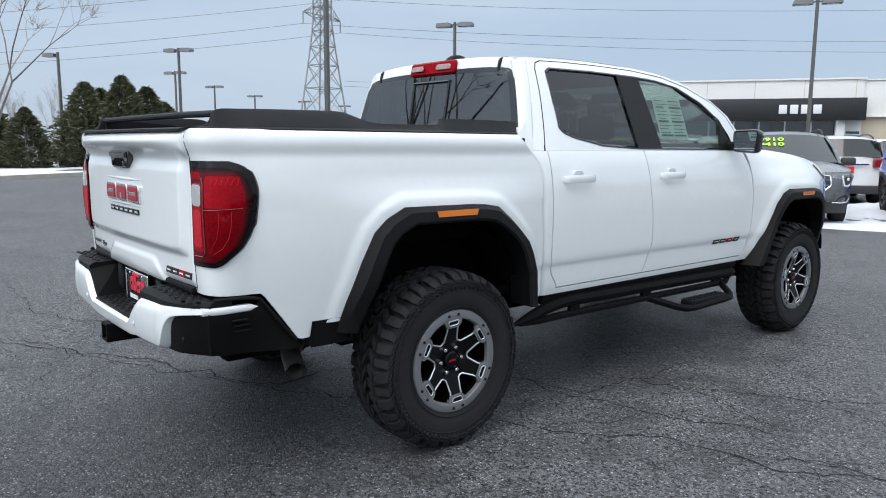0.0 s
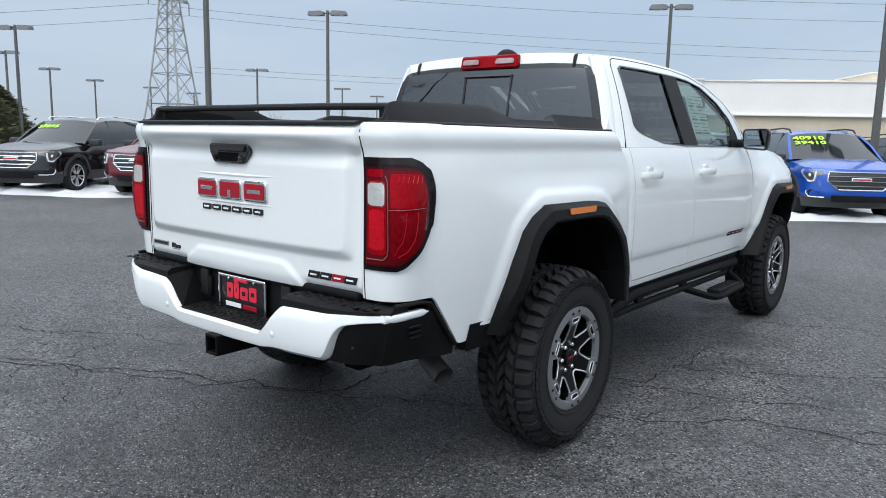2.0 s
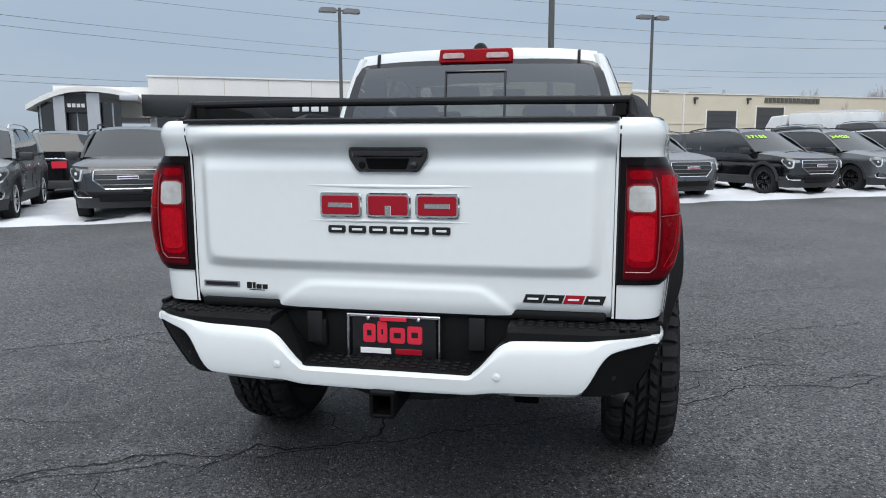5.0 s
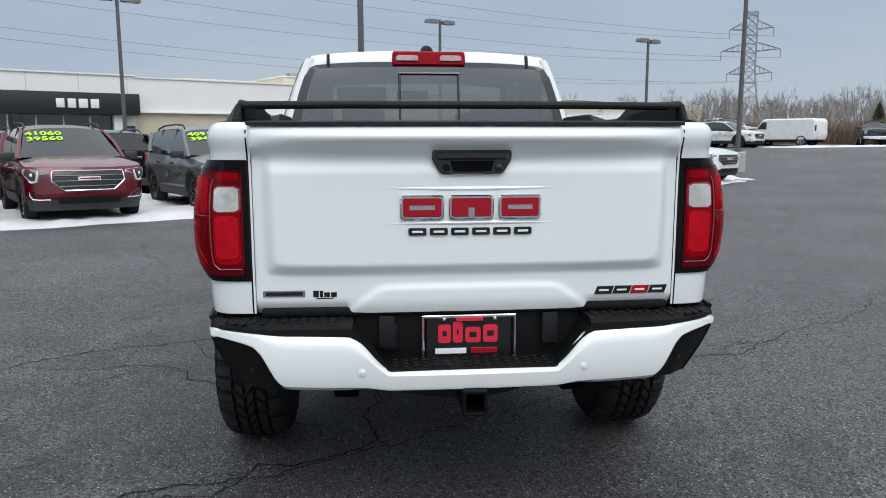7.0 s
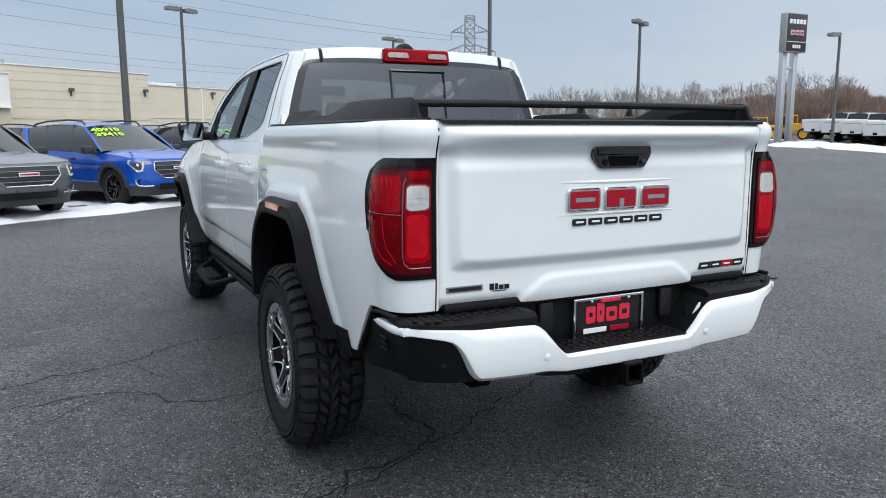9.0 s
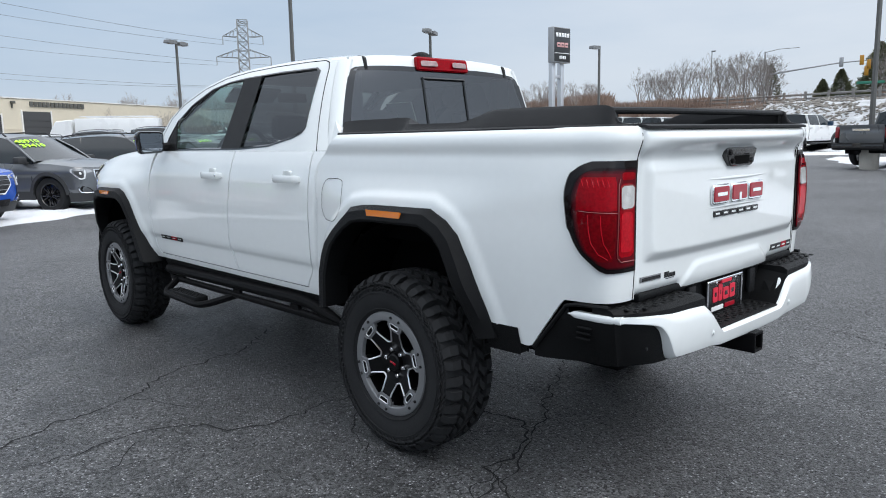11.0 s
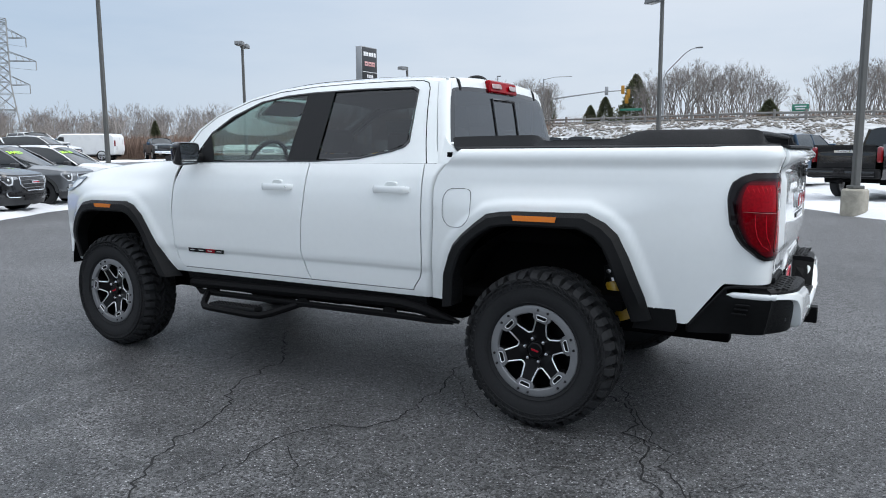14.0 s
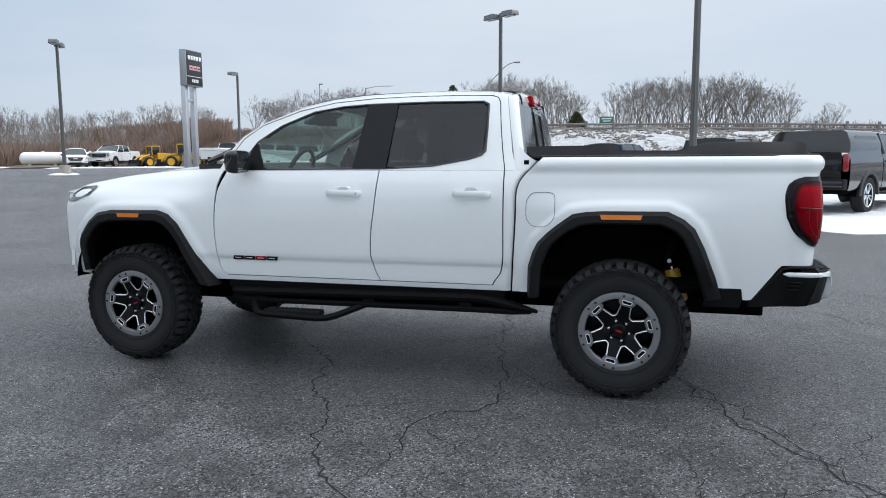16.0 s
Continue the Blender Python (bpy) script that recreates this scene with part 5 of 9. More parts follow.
for x0, x1, door in ((1.62, 1.862, front_doors), (0.778, 1.022, rear_doors)):
    hg = handle(x0, x1, True)
    xm = 0.5 * (x0 + x1)
    # raised plate for the finger cup, leaning out so it darkens like a recess
    cup = Geo()
    rows = ((1.206, 0.050, 0.000), (1.222, 0.047, 0.007), (1.232, 0.041, 0.0130), (1.236, 0.034, 0.0145), (1.238, 0.030, 0.002))
    cup.grid(10, 4, lambda u, v: (lambda r: (xm + r[1] * (1 - 2 * u), side_y(xm, r[0]) + 0.0008 + r[2] * (1 - (2 * u - 1) ** 6), r[0]))(rows[round(v * 4)]))
    for sgn, d in zip((1, -1), door):
        part("handle_cup", cup if sgn > 0 else cup.mirrored(), PAINT_WHITE, d)
        part("door_handle", hg if sgn > 0 else hg.mirrored(), PAINT_WHITE, d)
part("key_lock", Geo().lathe([(0.0, 0.003), (0.006, 0.002), (0.007, 0)], 10, lambda a, b, h: (1.647 + a, 0.925 + h, 1.197 + b)), CHROME, front_doors[0])
trim_badge(lambda u, v, h: (u, side_y(u, v) + 0.0005 + h, v), front_doors[0], 2.555, 2.222, 0.742, 0.770)
trim_badge(lambda u, v, h: (u, -side_y(u, v) - 0.0005 - h, v), front_doors[1], 2.230, 2.560, 0.742, 0.770)


# mirrors
def mirror_side(sgn):
    side = (lambda g: g) if sgn > 0 else (lambda g: g.mirrored())
    poly = rounded([(0.892, 1.330), (1.052, 1.322), (1.066, 1.452), (1.048, 1.474), (0.897, 1.470), (0.884, 1.45)], 0.024)
    loops = []
    for x, k in ((2.410, 0.94), (2.418, 1.0), (2.450, 1.0), (2.482, 0.93), (2.505, 0.78), (2.515, 0.55), (2.518, 0.05)):
        loops.append([(x, lerp(0.975, y, k), lerp(1.40, z, k)) for y, z in poly])
    mr = part("wing_mirror", side(Geo().loft(loops, caps=(True, True))), GLOSS_BLACK, truck, "black wing mirror")
    part("mirror_glass", side(Geo().prism(inset(poly, 0.014) if inside(inset(poly, 0.014)[0], poly) else inset(poly, -0.014), 0, 0.003, lambda u, v, h: (2.4085 - h, u, v))), mat("mirror_silver", (0.55, 0.58, 0.60), 0.02, 1.0), mr, "silvered mirror glass")
    part("mirror_arm", side(Geo().tube([(2.455, 0.80, 1.372), (2.455, 0.86, 1.368), (2.455, 0.95, 1.372)], [0.035, 0.030, 0.034], 8)), PLASTIC, mr)


for s in (1, -1):
    mirror_side(s)


# ---- side steps ----
def side_step(sgn):
    side = (lambda g: g) if sgn > 0 else (lambda g: g.mirrored())
    g = Geo().tube([(2.585, 0.840, 0.520), (2.57, 0.842, 0.522), (2.50, 0.846, 0.523), (0.95, 0.846, 0.545), (0.85, 0.846, 0.543), (0.76, 0.846, 0.530), (0.66, 0.848, 0.508), (0.56, 0.850, 0.486), (0.49, 0.852, 0.472)], [0.030, 0.036, 0.036, 0.036, 0.036, 0.035, 0.031, 0.022, 0.010], 10, flat=0.95)
    st = part("side_step", side(g), STEEL_BLACK, truck, "black tubular side step with a lower foot plate")
    part("lower_tube", side(Geo().tube([(2.55, 0.842, 0.505), (2.50, 0.845, 0.462), (0.85, 0.845, 0.468), (0.66, 0.847, 0.464), (0.53, 0.850, 0.467)], [0.018, 0.020, 0.020, 0.018, 0.012], 8)), STEEL_BLACK, st)
    for x in (2.38, 1.60, 0.95):
        part("gusset", side(Geo().prism([(x - 0.05, 0.465), (x + 0.05, 0.465), (x + 0.03, 0.535), (x - 0.03, 0.535)], -0.012, 0.012, lambda u, v, h: (u, 0.846 + h, v), 0.003)), STEEL_BLACK, st)
    for x in (2.2, 1.5, 0.95):
        part("bracket", side(Geo().box((x, 0.75, 0.53), (0.06, 0.20, 0.03), 0.006)), STEEL_BLACK, st)
    part("hoop", side(Geo().tube([(2.45, 0.825, 0.475), (2.41, 0.885, 0.448), (2.355, 0.965, 0.414), (2.32, 0.986, 0.402), (2.26, 0.990, 0.399), (1.92, 0.982, 0.386), (1.85, 0.970, 0.388), (1.79, 0.938, 0.402), (1.66, 0.852, 0.450), (1.62, 0.825, 0.465)], 0.022, 8)), STEEL_BLACK, st)
    fp = part("foot_plate", side(Geo().box((2.09, 0.943, 0.414), (0.40, 0.085, 0.034), 0.008)), PLASTIC, st, "black studded foot plate")
    g = Geo()
    for j in range(4):
        for k in range(14):
            g.box((1.91 + 0.0275 * k, 0.912 + 0.020 * j, 0.4325), (0.012, 0.008, 0.006), 0.0015)
    part("tread_studs", side(g), PLASTIC, fp)


for s in (1, -1):
    side_step(s)


# ---- wheels ----
RIM_R = 0.232


def build_tyre():
    g = Geo()
    prof = [(RIM_R - 0.012, 0.105), (RIM_R + 0.004, 0.122), (RIM_R + 0.03, 0.134), (0.30, 0.1415), (0.335, 0.142), (0.362, 0.138), (0.379, 0.128), (0.384, 0.110), (0.386, 0.07), (0.387, 0)]
    full = prof + [(r, -h) for r, h in prof[-2::-1]]
    g.lathe(full, 72, lambda a, b, h: (a, h, b))
    g.f = [f[::-1] for f in g.f]
    # raised rings on the outer sidewall
    for r, h in ((0.258, 0.1365), (0.332, 0.1425)):
        g.tube([(r * math.cos(2 * math.pi * k / 60), h, r * math.sin(2 * math.pi * k / 60)) for k in range(61)], 0.0022, 5, cap=False)
    return g


def lug(g, a0, a1, y0, y1, r0, r1, skew):
    """A tread block between two angles and two widths, with slanted ends."""
    vs = []
    for r in (r0, r1):
        s = 0.0 if r == r0 else 0.004
        for a, y in ((a0, y0), (a1, y0), (a1, y1), (a0, y1)):
            aa = a + skew * (y - 0.5 * (y0 + y1)) + (s / r1 if a == a0 else -s / r1)
            yy = y + (s if y == y0 else -s)
            vs.append((r * math.cos(aa), yy, r * math.sin(aa)))
    g.add(vs, [(0, 1, 5, 4), (1, 2, 6, 5), (2, 3, 7, 6), (3, 0, 4, 7), (4, 5, 6, 7)])


def build_tread():
    """Chunky all-terrain blocks in five rows, stepped shoulder lugs and zigzag biters on the sidewalls."""
    g = Geo()
    n = 40
    w = 2 * math.pi / n
    rng = random.Random(8)
    for k in range(n):
        a = w * (k + rng.uniform(-0.05, 0.05))
        lug(g, a + 0.10 * w, a + 0.74 * w, -0.017, 0.018, 0.378, 0.4185, 3.2)
        lug(g, a + 0.30 * w, a + 0.94 * w, 0.025, 0.064, 0.378, 0.4180, -2.0)
        lug(g, a + 0.78 * w, a + 1.42 * w, -0.063, -0.023, 0.378, 0.4180, -2.0)
        for sgn in (1, -1):
            off = 0.0 if sgn > 0 else 0.5 * w
            long_ = k % 2 == 0
            out = 0.004 if long_ else 0.0
            low = 0.0 if long_ else 0.016
            vs = []
            for aa in (a + 0.06 * w + off, a + (0.70 if long_ else 0.62) * w + off):
                for r, y in ((0.380, 0.072), (0.4165, 0.074), (0.4145, 0.092), (0.4080, 0.112 + 0.4 * out), (0.397, 0.124 + out), (0.384, 0.1335 + out), (0.374 + 0.5 * low, 0.1380), (0.370 + 0.5 * low, 0.126), (0.378, 0.108)):
                    bend = (0.34 if long_ else -0.26) * w * ss(0.402 - r, 0.0, 0.045)
                    vs.append((r * math.cos(aa + bend), sgn * y, r * math.sin(aa + bend)))
            m = 9
            fs = [(i, (i + 1) % m, m + (i + 1) % m, m + i) for i in range(m)] + [tuple(range(m))[::-1], tuple(range(m, 2 * m))]
            if sgn > 0:
                fs = [f[::-1] for f in fs]
            g.add(vs, fs)
            aa = a + off + 0.1 * w
            zig = [(0.377, 0.1365, 0.10), (0.368, 0.1415, 0.62), (0.360, 0.1430, 0.22), (0.349, 0.1440, 0.80), (0.341, 0.1440, 0.66)]
            for q0, rr in ((0.0, 0.0056), (0.42, 0.0042)):
                g.tube([(r * math.cos(aa + (q + q0) * w), sgn * y, r * math.sin(aa + (q + q0) * w)) for r, y, q in zig], rr, 4)
    return g


TYRE_MESH, TREAD_MESH = mesh_of("tyre", build_tyre(), RUBBER), mesh_of("tread", build_tread(), RUBBER, angle=20)


def rim_meshes():
    """Barrel, outer ring, spoke, spoke edge, hub, slot and bolts, for an outer face towards +y."""
    out = {}
    g = Geo().lathe([(0.232, 0.118), (0.222, 0.112), (0.212, 0.09), (0.205, 0.02), (0.200, -0.10)], 48, lambda a, b, h: (a, h, b))
    g.lathe([(0.0, 0.015), (0.205, 0.010)], 48, lambda a, b, h: (a, h, b))
    g.f = [f[::-1] for f in g.f]
    out["barrel"] = mesh_of("barrel", g, SATIN_BLACK)
    g = Geo().lathe([(0.237, 0.112), (0.238, 0.122), (0.233, 0.130), (0.222, 0.133), (0.200, 0.1315), (0.196, 0.128), (0.193, 0.112)], 60, lambda a, b, h: (a, h, b))
    g.f = [f[::-1] for f in g.f]
    out["rim_ring"] = mesh_of("rim_ring", g, RIM_GREY)
    half = [(0.052, 0.030), (0.0825, 0.0473), (0.0910, 0.0375), (0.1430, 0.0300), (0.1560, 0.0310), (0.1720, 0.0455), (0.202, 0.0500)]
    g = Geo()
    poly = [(r, -w) for r, w in half] + [(r, w) for r, w in half[::-1]]
    n = len(poly)
    lift = lambda r: lerp(0.092, 0.126, ss(r, 0.05, 0.19))
    vs = [(r, lift(r) - 0.05, w) for r, w in poly] + [(r, lift(r) - 0.004, w) for r, w in poly] + [(r, lift(r), w * 0.84) for r, w in poly]
    fs = [(i, n + i, n + (i + 1) % n, (i + 1) % n) for i in range(n)] + [(n + i, 2 * n + i, 2 * n + (i + 1) % n, n + (i + 1) % n) for i in range(n)]
    fs += [(2 * n + i, 2 * n + i + 1, 2 * n + n - 2 - i, 2 * n + n - 1 - i)[::-1] for i in range(n // 2 - 1)]
    g.add(vs, [f[::-1] for f in fs])
    out["spoke"] = mesh_of("spoke", g, SATIN_BLACK)
    # bright machined edges: from the meeting point of two spokes out to the pod
    g = Geo()
    for s in (1, -1):
        g = Geo()
        pts = [(r, lift(r) + 0.0005, s * w) for r, w in half[1:5]]
        fine = []
        for p, q in zip(pts, pts[1:]):
            fine += [tuple(Vector(p).lerp(Vector(q), t)) for t in (0, 0.5)]
        fine.append(pts[-1])
        g.tube(fine, 0.0040, 6)
        out["spoke_edge", s] = mesh_of("spoke_edge", g, MACHINED)
    # silver trapezoid frame of the pod where the spoke meets the ring, with a bright slot
    g = Geo()
    frame_ = [(0.206, 0.0520), (0.1740, 0.0465), (0.1575, 0.0315), (0.1575, -0.0315), (0.1740, -0.0465), (0.206, -0.0520)]
    n = len(frame_)
    vs = [(r, lift(r) - 0.012, w) for r, w in frame_] + [(r, lift(r) + 0.001, w) for r, w in frame_] + [(lerp(r, 0.182, 0.10), lift(r) + 0.004, w * 0.92) for r, w in frame_]
    fs = [(k + i, k + (i + 1) % n, k + n + (i + 1) % n, k + n + i) for k in (0, n) for i in range(n)] + [tuple(range(2 * n, 3 * n))]
    g.add(vs, fs)
    g.tube([(r, lift(r) + 0.0035, w * 0.97) for r, w in frame_], 0.0022, 5)
    out["pod_frame"] = mesh_of("pod_frame", g, RIM_GREY)
    g = Geo()
    sl = rounded([(0.1685, -0.0245), (0.1900, -0.0310), (0.1900, 0.0310), (0.1685, 0.0245)], 0.009)
    loop = [(r, lift(r) + 0.0055, w) for r, w in sl]
    g.tube(loop + [loop[0]], 0.0027, 6, cap=False)
    out["slot"] = mesh_of("slot", g, MACHINED)
    g = Geo()
    g.add([(r, lift(r) + 0.0045, w) for r, w in sl], [tuple(range(len(sl)))[::-1]])
    out["slot_recess"] = mesh_of("slot_recess", g, SATIN_BLACK)
    g = Geo()
    for s in (1, -1):
        a = s * 0.125
        g = Geo().lathe([(0.0, 0.006), (0.0062, 0.005), (0.0072, 0.0)], 8, lambda u, v, h: (0.2165 * math.cos(a) + u, 0.1325 + h, 0.2165 * math.sin(a) + v))
        g.f = [f[::-1] for f in g.f]
        out["ring_bolt", s] = mesh_of("ring_bolt", g, GLOSS_BLACK)
    g = Geo().lathe([(0.0, 0.108), (0.034, 0.107), (0.040, 0.102), (0.042, 0.088), (0.078, 0.084), (0.082, 0.05)], 36, lambda a, b, h: (a, h, b))
    g.f = [f[::-1] for f in g.f]
    out["hub"] = mesh_of("hub", g, SATIN_BLACK)
    g = Geo().lathe([(0.0, 0.022), (0.0080, 0.020), (0.0120, 0.014), (0.0120, 0.0)], 8, lambda a, b, h: (0.060 + a, 0.084 + h, b))
    g.f = [f[::-1] for f in g.f]
    out["lug_nut"] = mesh_of("lug_nut", g, CHROME)
    g = Geo().box((0, 0.1085, 0), (0.040, 0.002, 0.010), 0.0008)
    out["cap_mark"] = mesh_of("cap_mark", g, BADGE_RED)
    return out


RIM = rim_meshes()


def wheel(x, y, z, outward, turn):
    """A wheel whose face looks to +y (outward 1) or -y (-1), rolled by turn degrees."""
    w = new("wheel")
    w.parent = truck
    w.matrix_basis = Matrix.Translation((x, y, z)) @ Matrix.Rotation(0 if outward > 0 else math.pi, 4, "Z") @ Matrix.Rotation(radians(turn), 4, "Y")
    tagged(w, "black off-road tyre on a black and machined alloy wheel")
    ty = new("tyre", TYRE_MESH)
    ty.parent = w
    tr = new("tread", TREAD_MESH)
    tr.parent = w
    ty.matrix_basis = tr.matrix_basis = Matrix.Diagonal((0.975, 1.0, 0.975, 1.0))
    for name in ("barrel", "rim_ring", "hub", "cap_mark"):
        o = new(name, RIM[name])
        o.parent = w
    for k in range(6):
        for name in ("spoke", ("spoke_edge", 1), ("spoke_edge", -1), "pod_frame", "slot", "slot_recess", ("ring_bolt", 1), ("ring_bolt", -1)):
            o = new(name if isinstance(name, str) else name[0], RIM[name])
            o.parent = w
            o.matrix_basis = Matrix.Rotation(radians(60 * k + 30), 4, "Y")
        o = new("lug_nut", RIM["lug_nut"])
        o.parent = w
        o.matrix_basis = Matrix.Rotation(radians(60 * k + 60), 4, "Y")
    return w


AXLE_Z = 0.403
wheel(0, 0.845, AXLE_Z, 1, -14)
wheel(0, -0.845, AXLE_Z, -1, 4)
wheel(3.337, 0.810, AXLE_Z + 0.004, 1, 20)
wheel(3.337, -0.810, AXLE_Z + 0.004, -1, 15)

# ---- underside ----
g = Geo()
g.box((1.4, 0.42, 0.52), (4.5, 0.09, 0.17), 0.01)
g.box((1.4, -0.42, 0.52), (4.5, 0.09, 0.17), 0.01)
for x in (-0.7, 0.5, 1.5, 2.6):
    g.box((x, 0, 0.50), (0.10, 0.84, 0.12), 0.01)
g.box((1.7, 0, 0.64), (4.2, 1.60, 0.05), 0.01)
g.box((-0.52, 0, 0.66), (0.86, 1.56, 0.06), 0.01)
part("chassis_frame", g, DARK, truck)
# low parts, hardly seen, added to keep light off the ground below
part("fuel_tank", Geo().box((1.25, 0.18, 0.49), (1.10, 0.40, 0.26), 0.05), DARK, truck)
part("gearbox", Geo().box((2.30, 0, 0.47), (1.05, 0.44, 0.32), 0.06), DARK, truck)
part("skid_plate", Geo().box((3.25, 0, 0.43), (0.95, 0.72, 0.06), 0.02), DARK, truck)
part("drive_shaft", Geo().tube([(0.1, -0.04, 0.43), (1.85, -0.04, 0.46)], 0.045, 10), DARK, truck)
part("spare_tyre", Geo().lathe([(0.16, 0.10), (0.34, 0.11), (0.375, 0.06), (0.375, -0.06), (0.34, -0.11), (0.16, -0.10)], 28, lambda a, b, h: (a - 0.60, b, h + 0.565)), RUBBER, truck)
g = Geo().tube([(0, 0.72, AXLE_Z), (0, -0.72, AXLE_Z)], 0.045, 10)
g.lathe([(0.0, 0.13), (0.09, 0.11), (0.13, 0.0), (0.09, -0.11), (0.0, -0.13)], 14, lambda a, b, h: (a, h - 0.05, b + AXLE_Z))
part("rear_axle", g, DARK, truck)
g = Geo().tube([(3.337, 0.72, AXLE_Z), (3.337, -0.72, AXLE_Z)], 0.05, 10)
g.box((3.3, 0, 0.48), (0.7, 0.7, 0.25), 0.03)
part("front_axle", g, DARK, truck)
for s in (1, -1):
    g = Geo().tube([(-0.30, s * 0.58, 0.90), (-0.22, s * 0.62, 0.45)], 0.032, 10)
    part("shock_absorber", g, STEEL_BLACK, truck)
part("silencer", Geo().tube([(0.9, -0.1, 0.50), (1.5, -0.1, 0.50)], 0.10, 12, flat=0.6), EXHAUST, truck)
# yellow remote-reservoir damper behind the rear axle
for s in (1, -1):
    a, b = Vector((-0.296, s * 0.612, 0.735)), Vector((-0.356, s * 0.612, 0.535))
    axis = (b - a).normalized()
    dm = part("damper", Geo().tube([a, a + axis * 0.012, b - axis * 0.012, b], [0.040, 0.047, 0.047, 0.040], 16), YELLOW, truck, "yellow shock absorber in the rear wheel house")
    part("damper_collar", Geo().tube([a - axis * 0.018, a - axis * 0.002], 0.042, 14), CHROME, dm)
    part("damper_eye", Geo().tube([a - axis * 0.085, a - axis * 0.02], [0.030, 0.040], 12), STEEL_BLACK, dm)
    part("damper_bolt", Geo().tube([a - axis * 0.055 + Vector((0, s * 0.02, 0)), a - axis * 0.055 + Vector((0, s * 0.045, 0))], 0.013, 8), CHROME, dm)
    across = axis.cross(Vector((0, 1, 0))).normalized()
    for k, (t0, t1) in enumerate(((0.25, 0.75), (0.30, 0.66))):
        o = across * (0.004 - 0.017 * k) + Vector((0, s * 0.0450, 0))
        part("print_bar", Geo().tube([a.lerp(b, t0) + o, a.lerp(b, t1) + o], 0.0035, 5), BADGE_BLACK, dm)

# ---- cabin ----
g = Geo().box((1.65, 0, 0.78), (1.95, 1.62, 0.04))
part("cabin_floor", g, INTERIOR, truck)
g = Geo().loft([[(x, y, z) for x, z in ((2.62, 1.10), (2.45, 1.02), (2.38, 1.12), (2.42, 1.33), (2.62, 1.385), (2.85, 1.385), (2.85, 1.10))] for y in (-0.80, -0.3, 0.3, 0.80)], caps=(True, True))
part("dashboard", g, INTERIOR, truck)


def seat(x, y, w):
    g = Geo()
    g.box((x + 0.05, y, 0.98), (0.52, w, 0.16), 0.05)
    g.box((x - 0.22, y, 1.14), (0.16, w, 0.50), 0.05, Matrix.Rotation(radians(-12), 4, "Y"))
    return part("seat", g, SEAT, truck), [part("headrest", Geo().box((x - 0.29, yy, 1.475), (0.10, 0.24, 0.15), 0.035, Matrix.Rotation(radians(-10), 4, "Y")), SEAT, truck) for yy in ([y] if w < 0.8 else [y - 0.36, y + 0.36])]


seat(1.95, 0.38, 0.52)
seat(1.95, -0.38, 0.52)
seat(1.08, 0, 1.36)
g = Geo().tube([(2.30 - 0.07 * math.sin(2 * math.pi * k / 24), 0.38 + 0.19 * math.cos(2 * math.pi * k / 24), 1.30 + 0.18 * math.sin(2 * math.pi * k / 24)) for k in range(25)], 0.016, 8, cap=False)
g.tube([(2.30, 0.38, 1.30), (2.44, 0.38, 1.22)], 0.03, 8)
g.tube([(2.30, 0.20, 1.30), (2.30, 0.56, 1.30)], 0.018, 6)
part("steering_wheel", g, INTERIOR, truck)
g = Geo().grid(20, 12, lambda u, v: (lerp(0.72, 2.08, u), lerp(-0.63, 0.63, v), 1.775 - 0.03 * abs(lerp(-1, 1, v)) ** 3), flip=True)
part("headlining", g, LIGHT_TRIM, truck)
g = Geo().box((2.22, 0.0, 1.70), (0.03, 0.24, 0.07), 0.015)
part("interior_mirror", g, INTERIOR, truck)
g = Geo().box((2.10, 0.38, 1.70), (0.16, 0.36, 0.02), 0.006, Matrix.Rotation(radians(30), 4, "Y"))
part("sun_visor", g, LIGHT_TRIM, truck)
for s in (1, -1):
    part("door_lining", Geo().box((1.6, s * 0.83, 1.06), (1.8, 0.05, 0.50), 0.01), INTERIOR, truck)
    part("pillar_lining", Geo().box((0.73, s * 0.585, 1.5), (0.06, 0.12, 0.5), 0.01), INTERIOR, truck)
# price sheet inside the front side window on the right
st = part("window_sticker", Geo().prism([(1.74, 1.405), (2.03, 1.405), (2.03, 1.66), (1.74, 1.66)], 0, 0.001, lambda u, v, h: (lambda q: (q[0], -q[1], q[2]))(up((u, v), -0.020 - h))), PAPER, truck, "printed price sheet stuck inside the window")
for k in range(11):
    z = 1.425 + 0.021 * k
    for x0, x1 in ((1.755, 1.875 - 0.02 * (k % 3)), (1.89, 2.015 - 0.025 * (k % 2))):
        part("print_bar", Geo().prism([(x0, z), (x1, z), (x1, z + (0.004 if k % 4 else 0.011)), (x0, z + (0.004 if k % 4 else 0.011))], 0, 0.001, lambda u, v, h: (lambda q: (q[0], -q[1], q[2]))(up((u, v), -0.0175 - h))), INK, st)

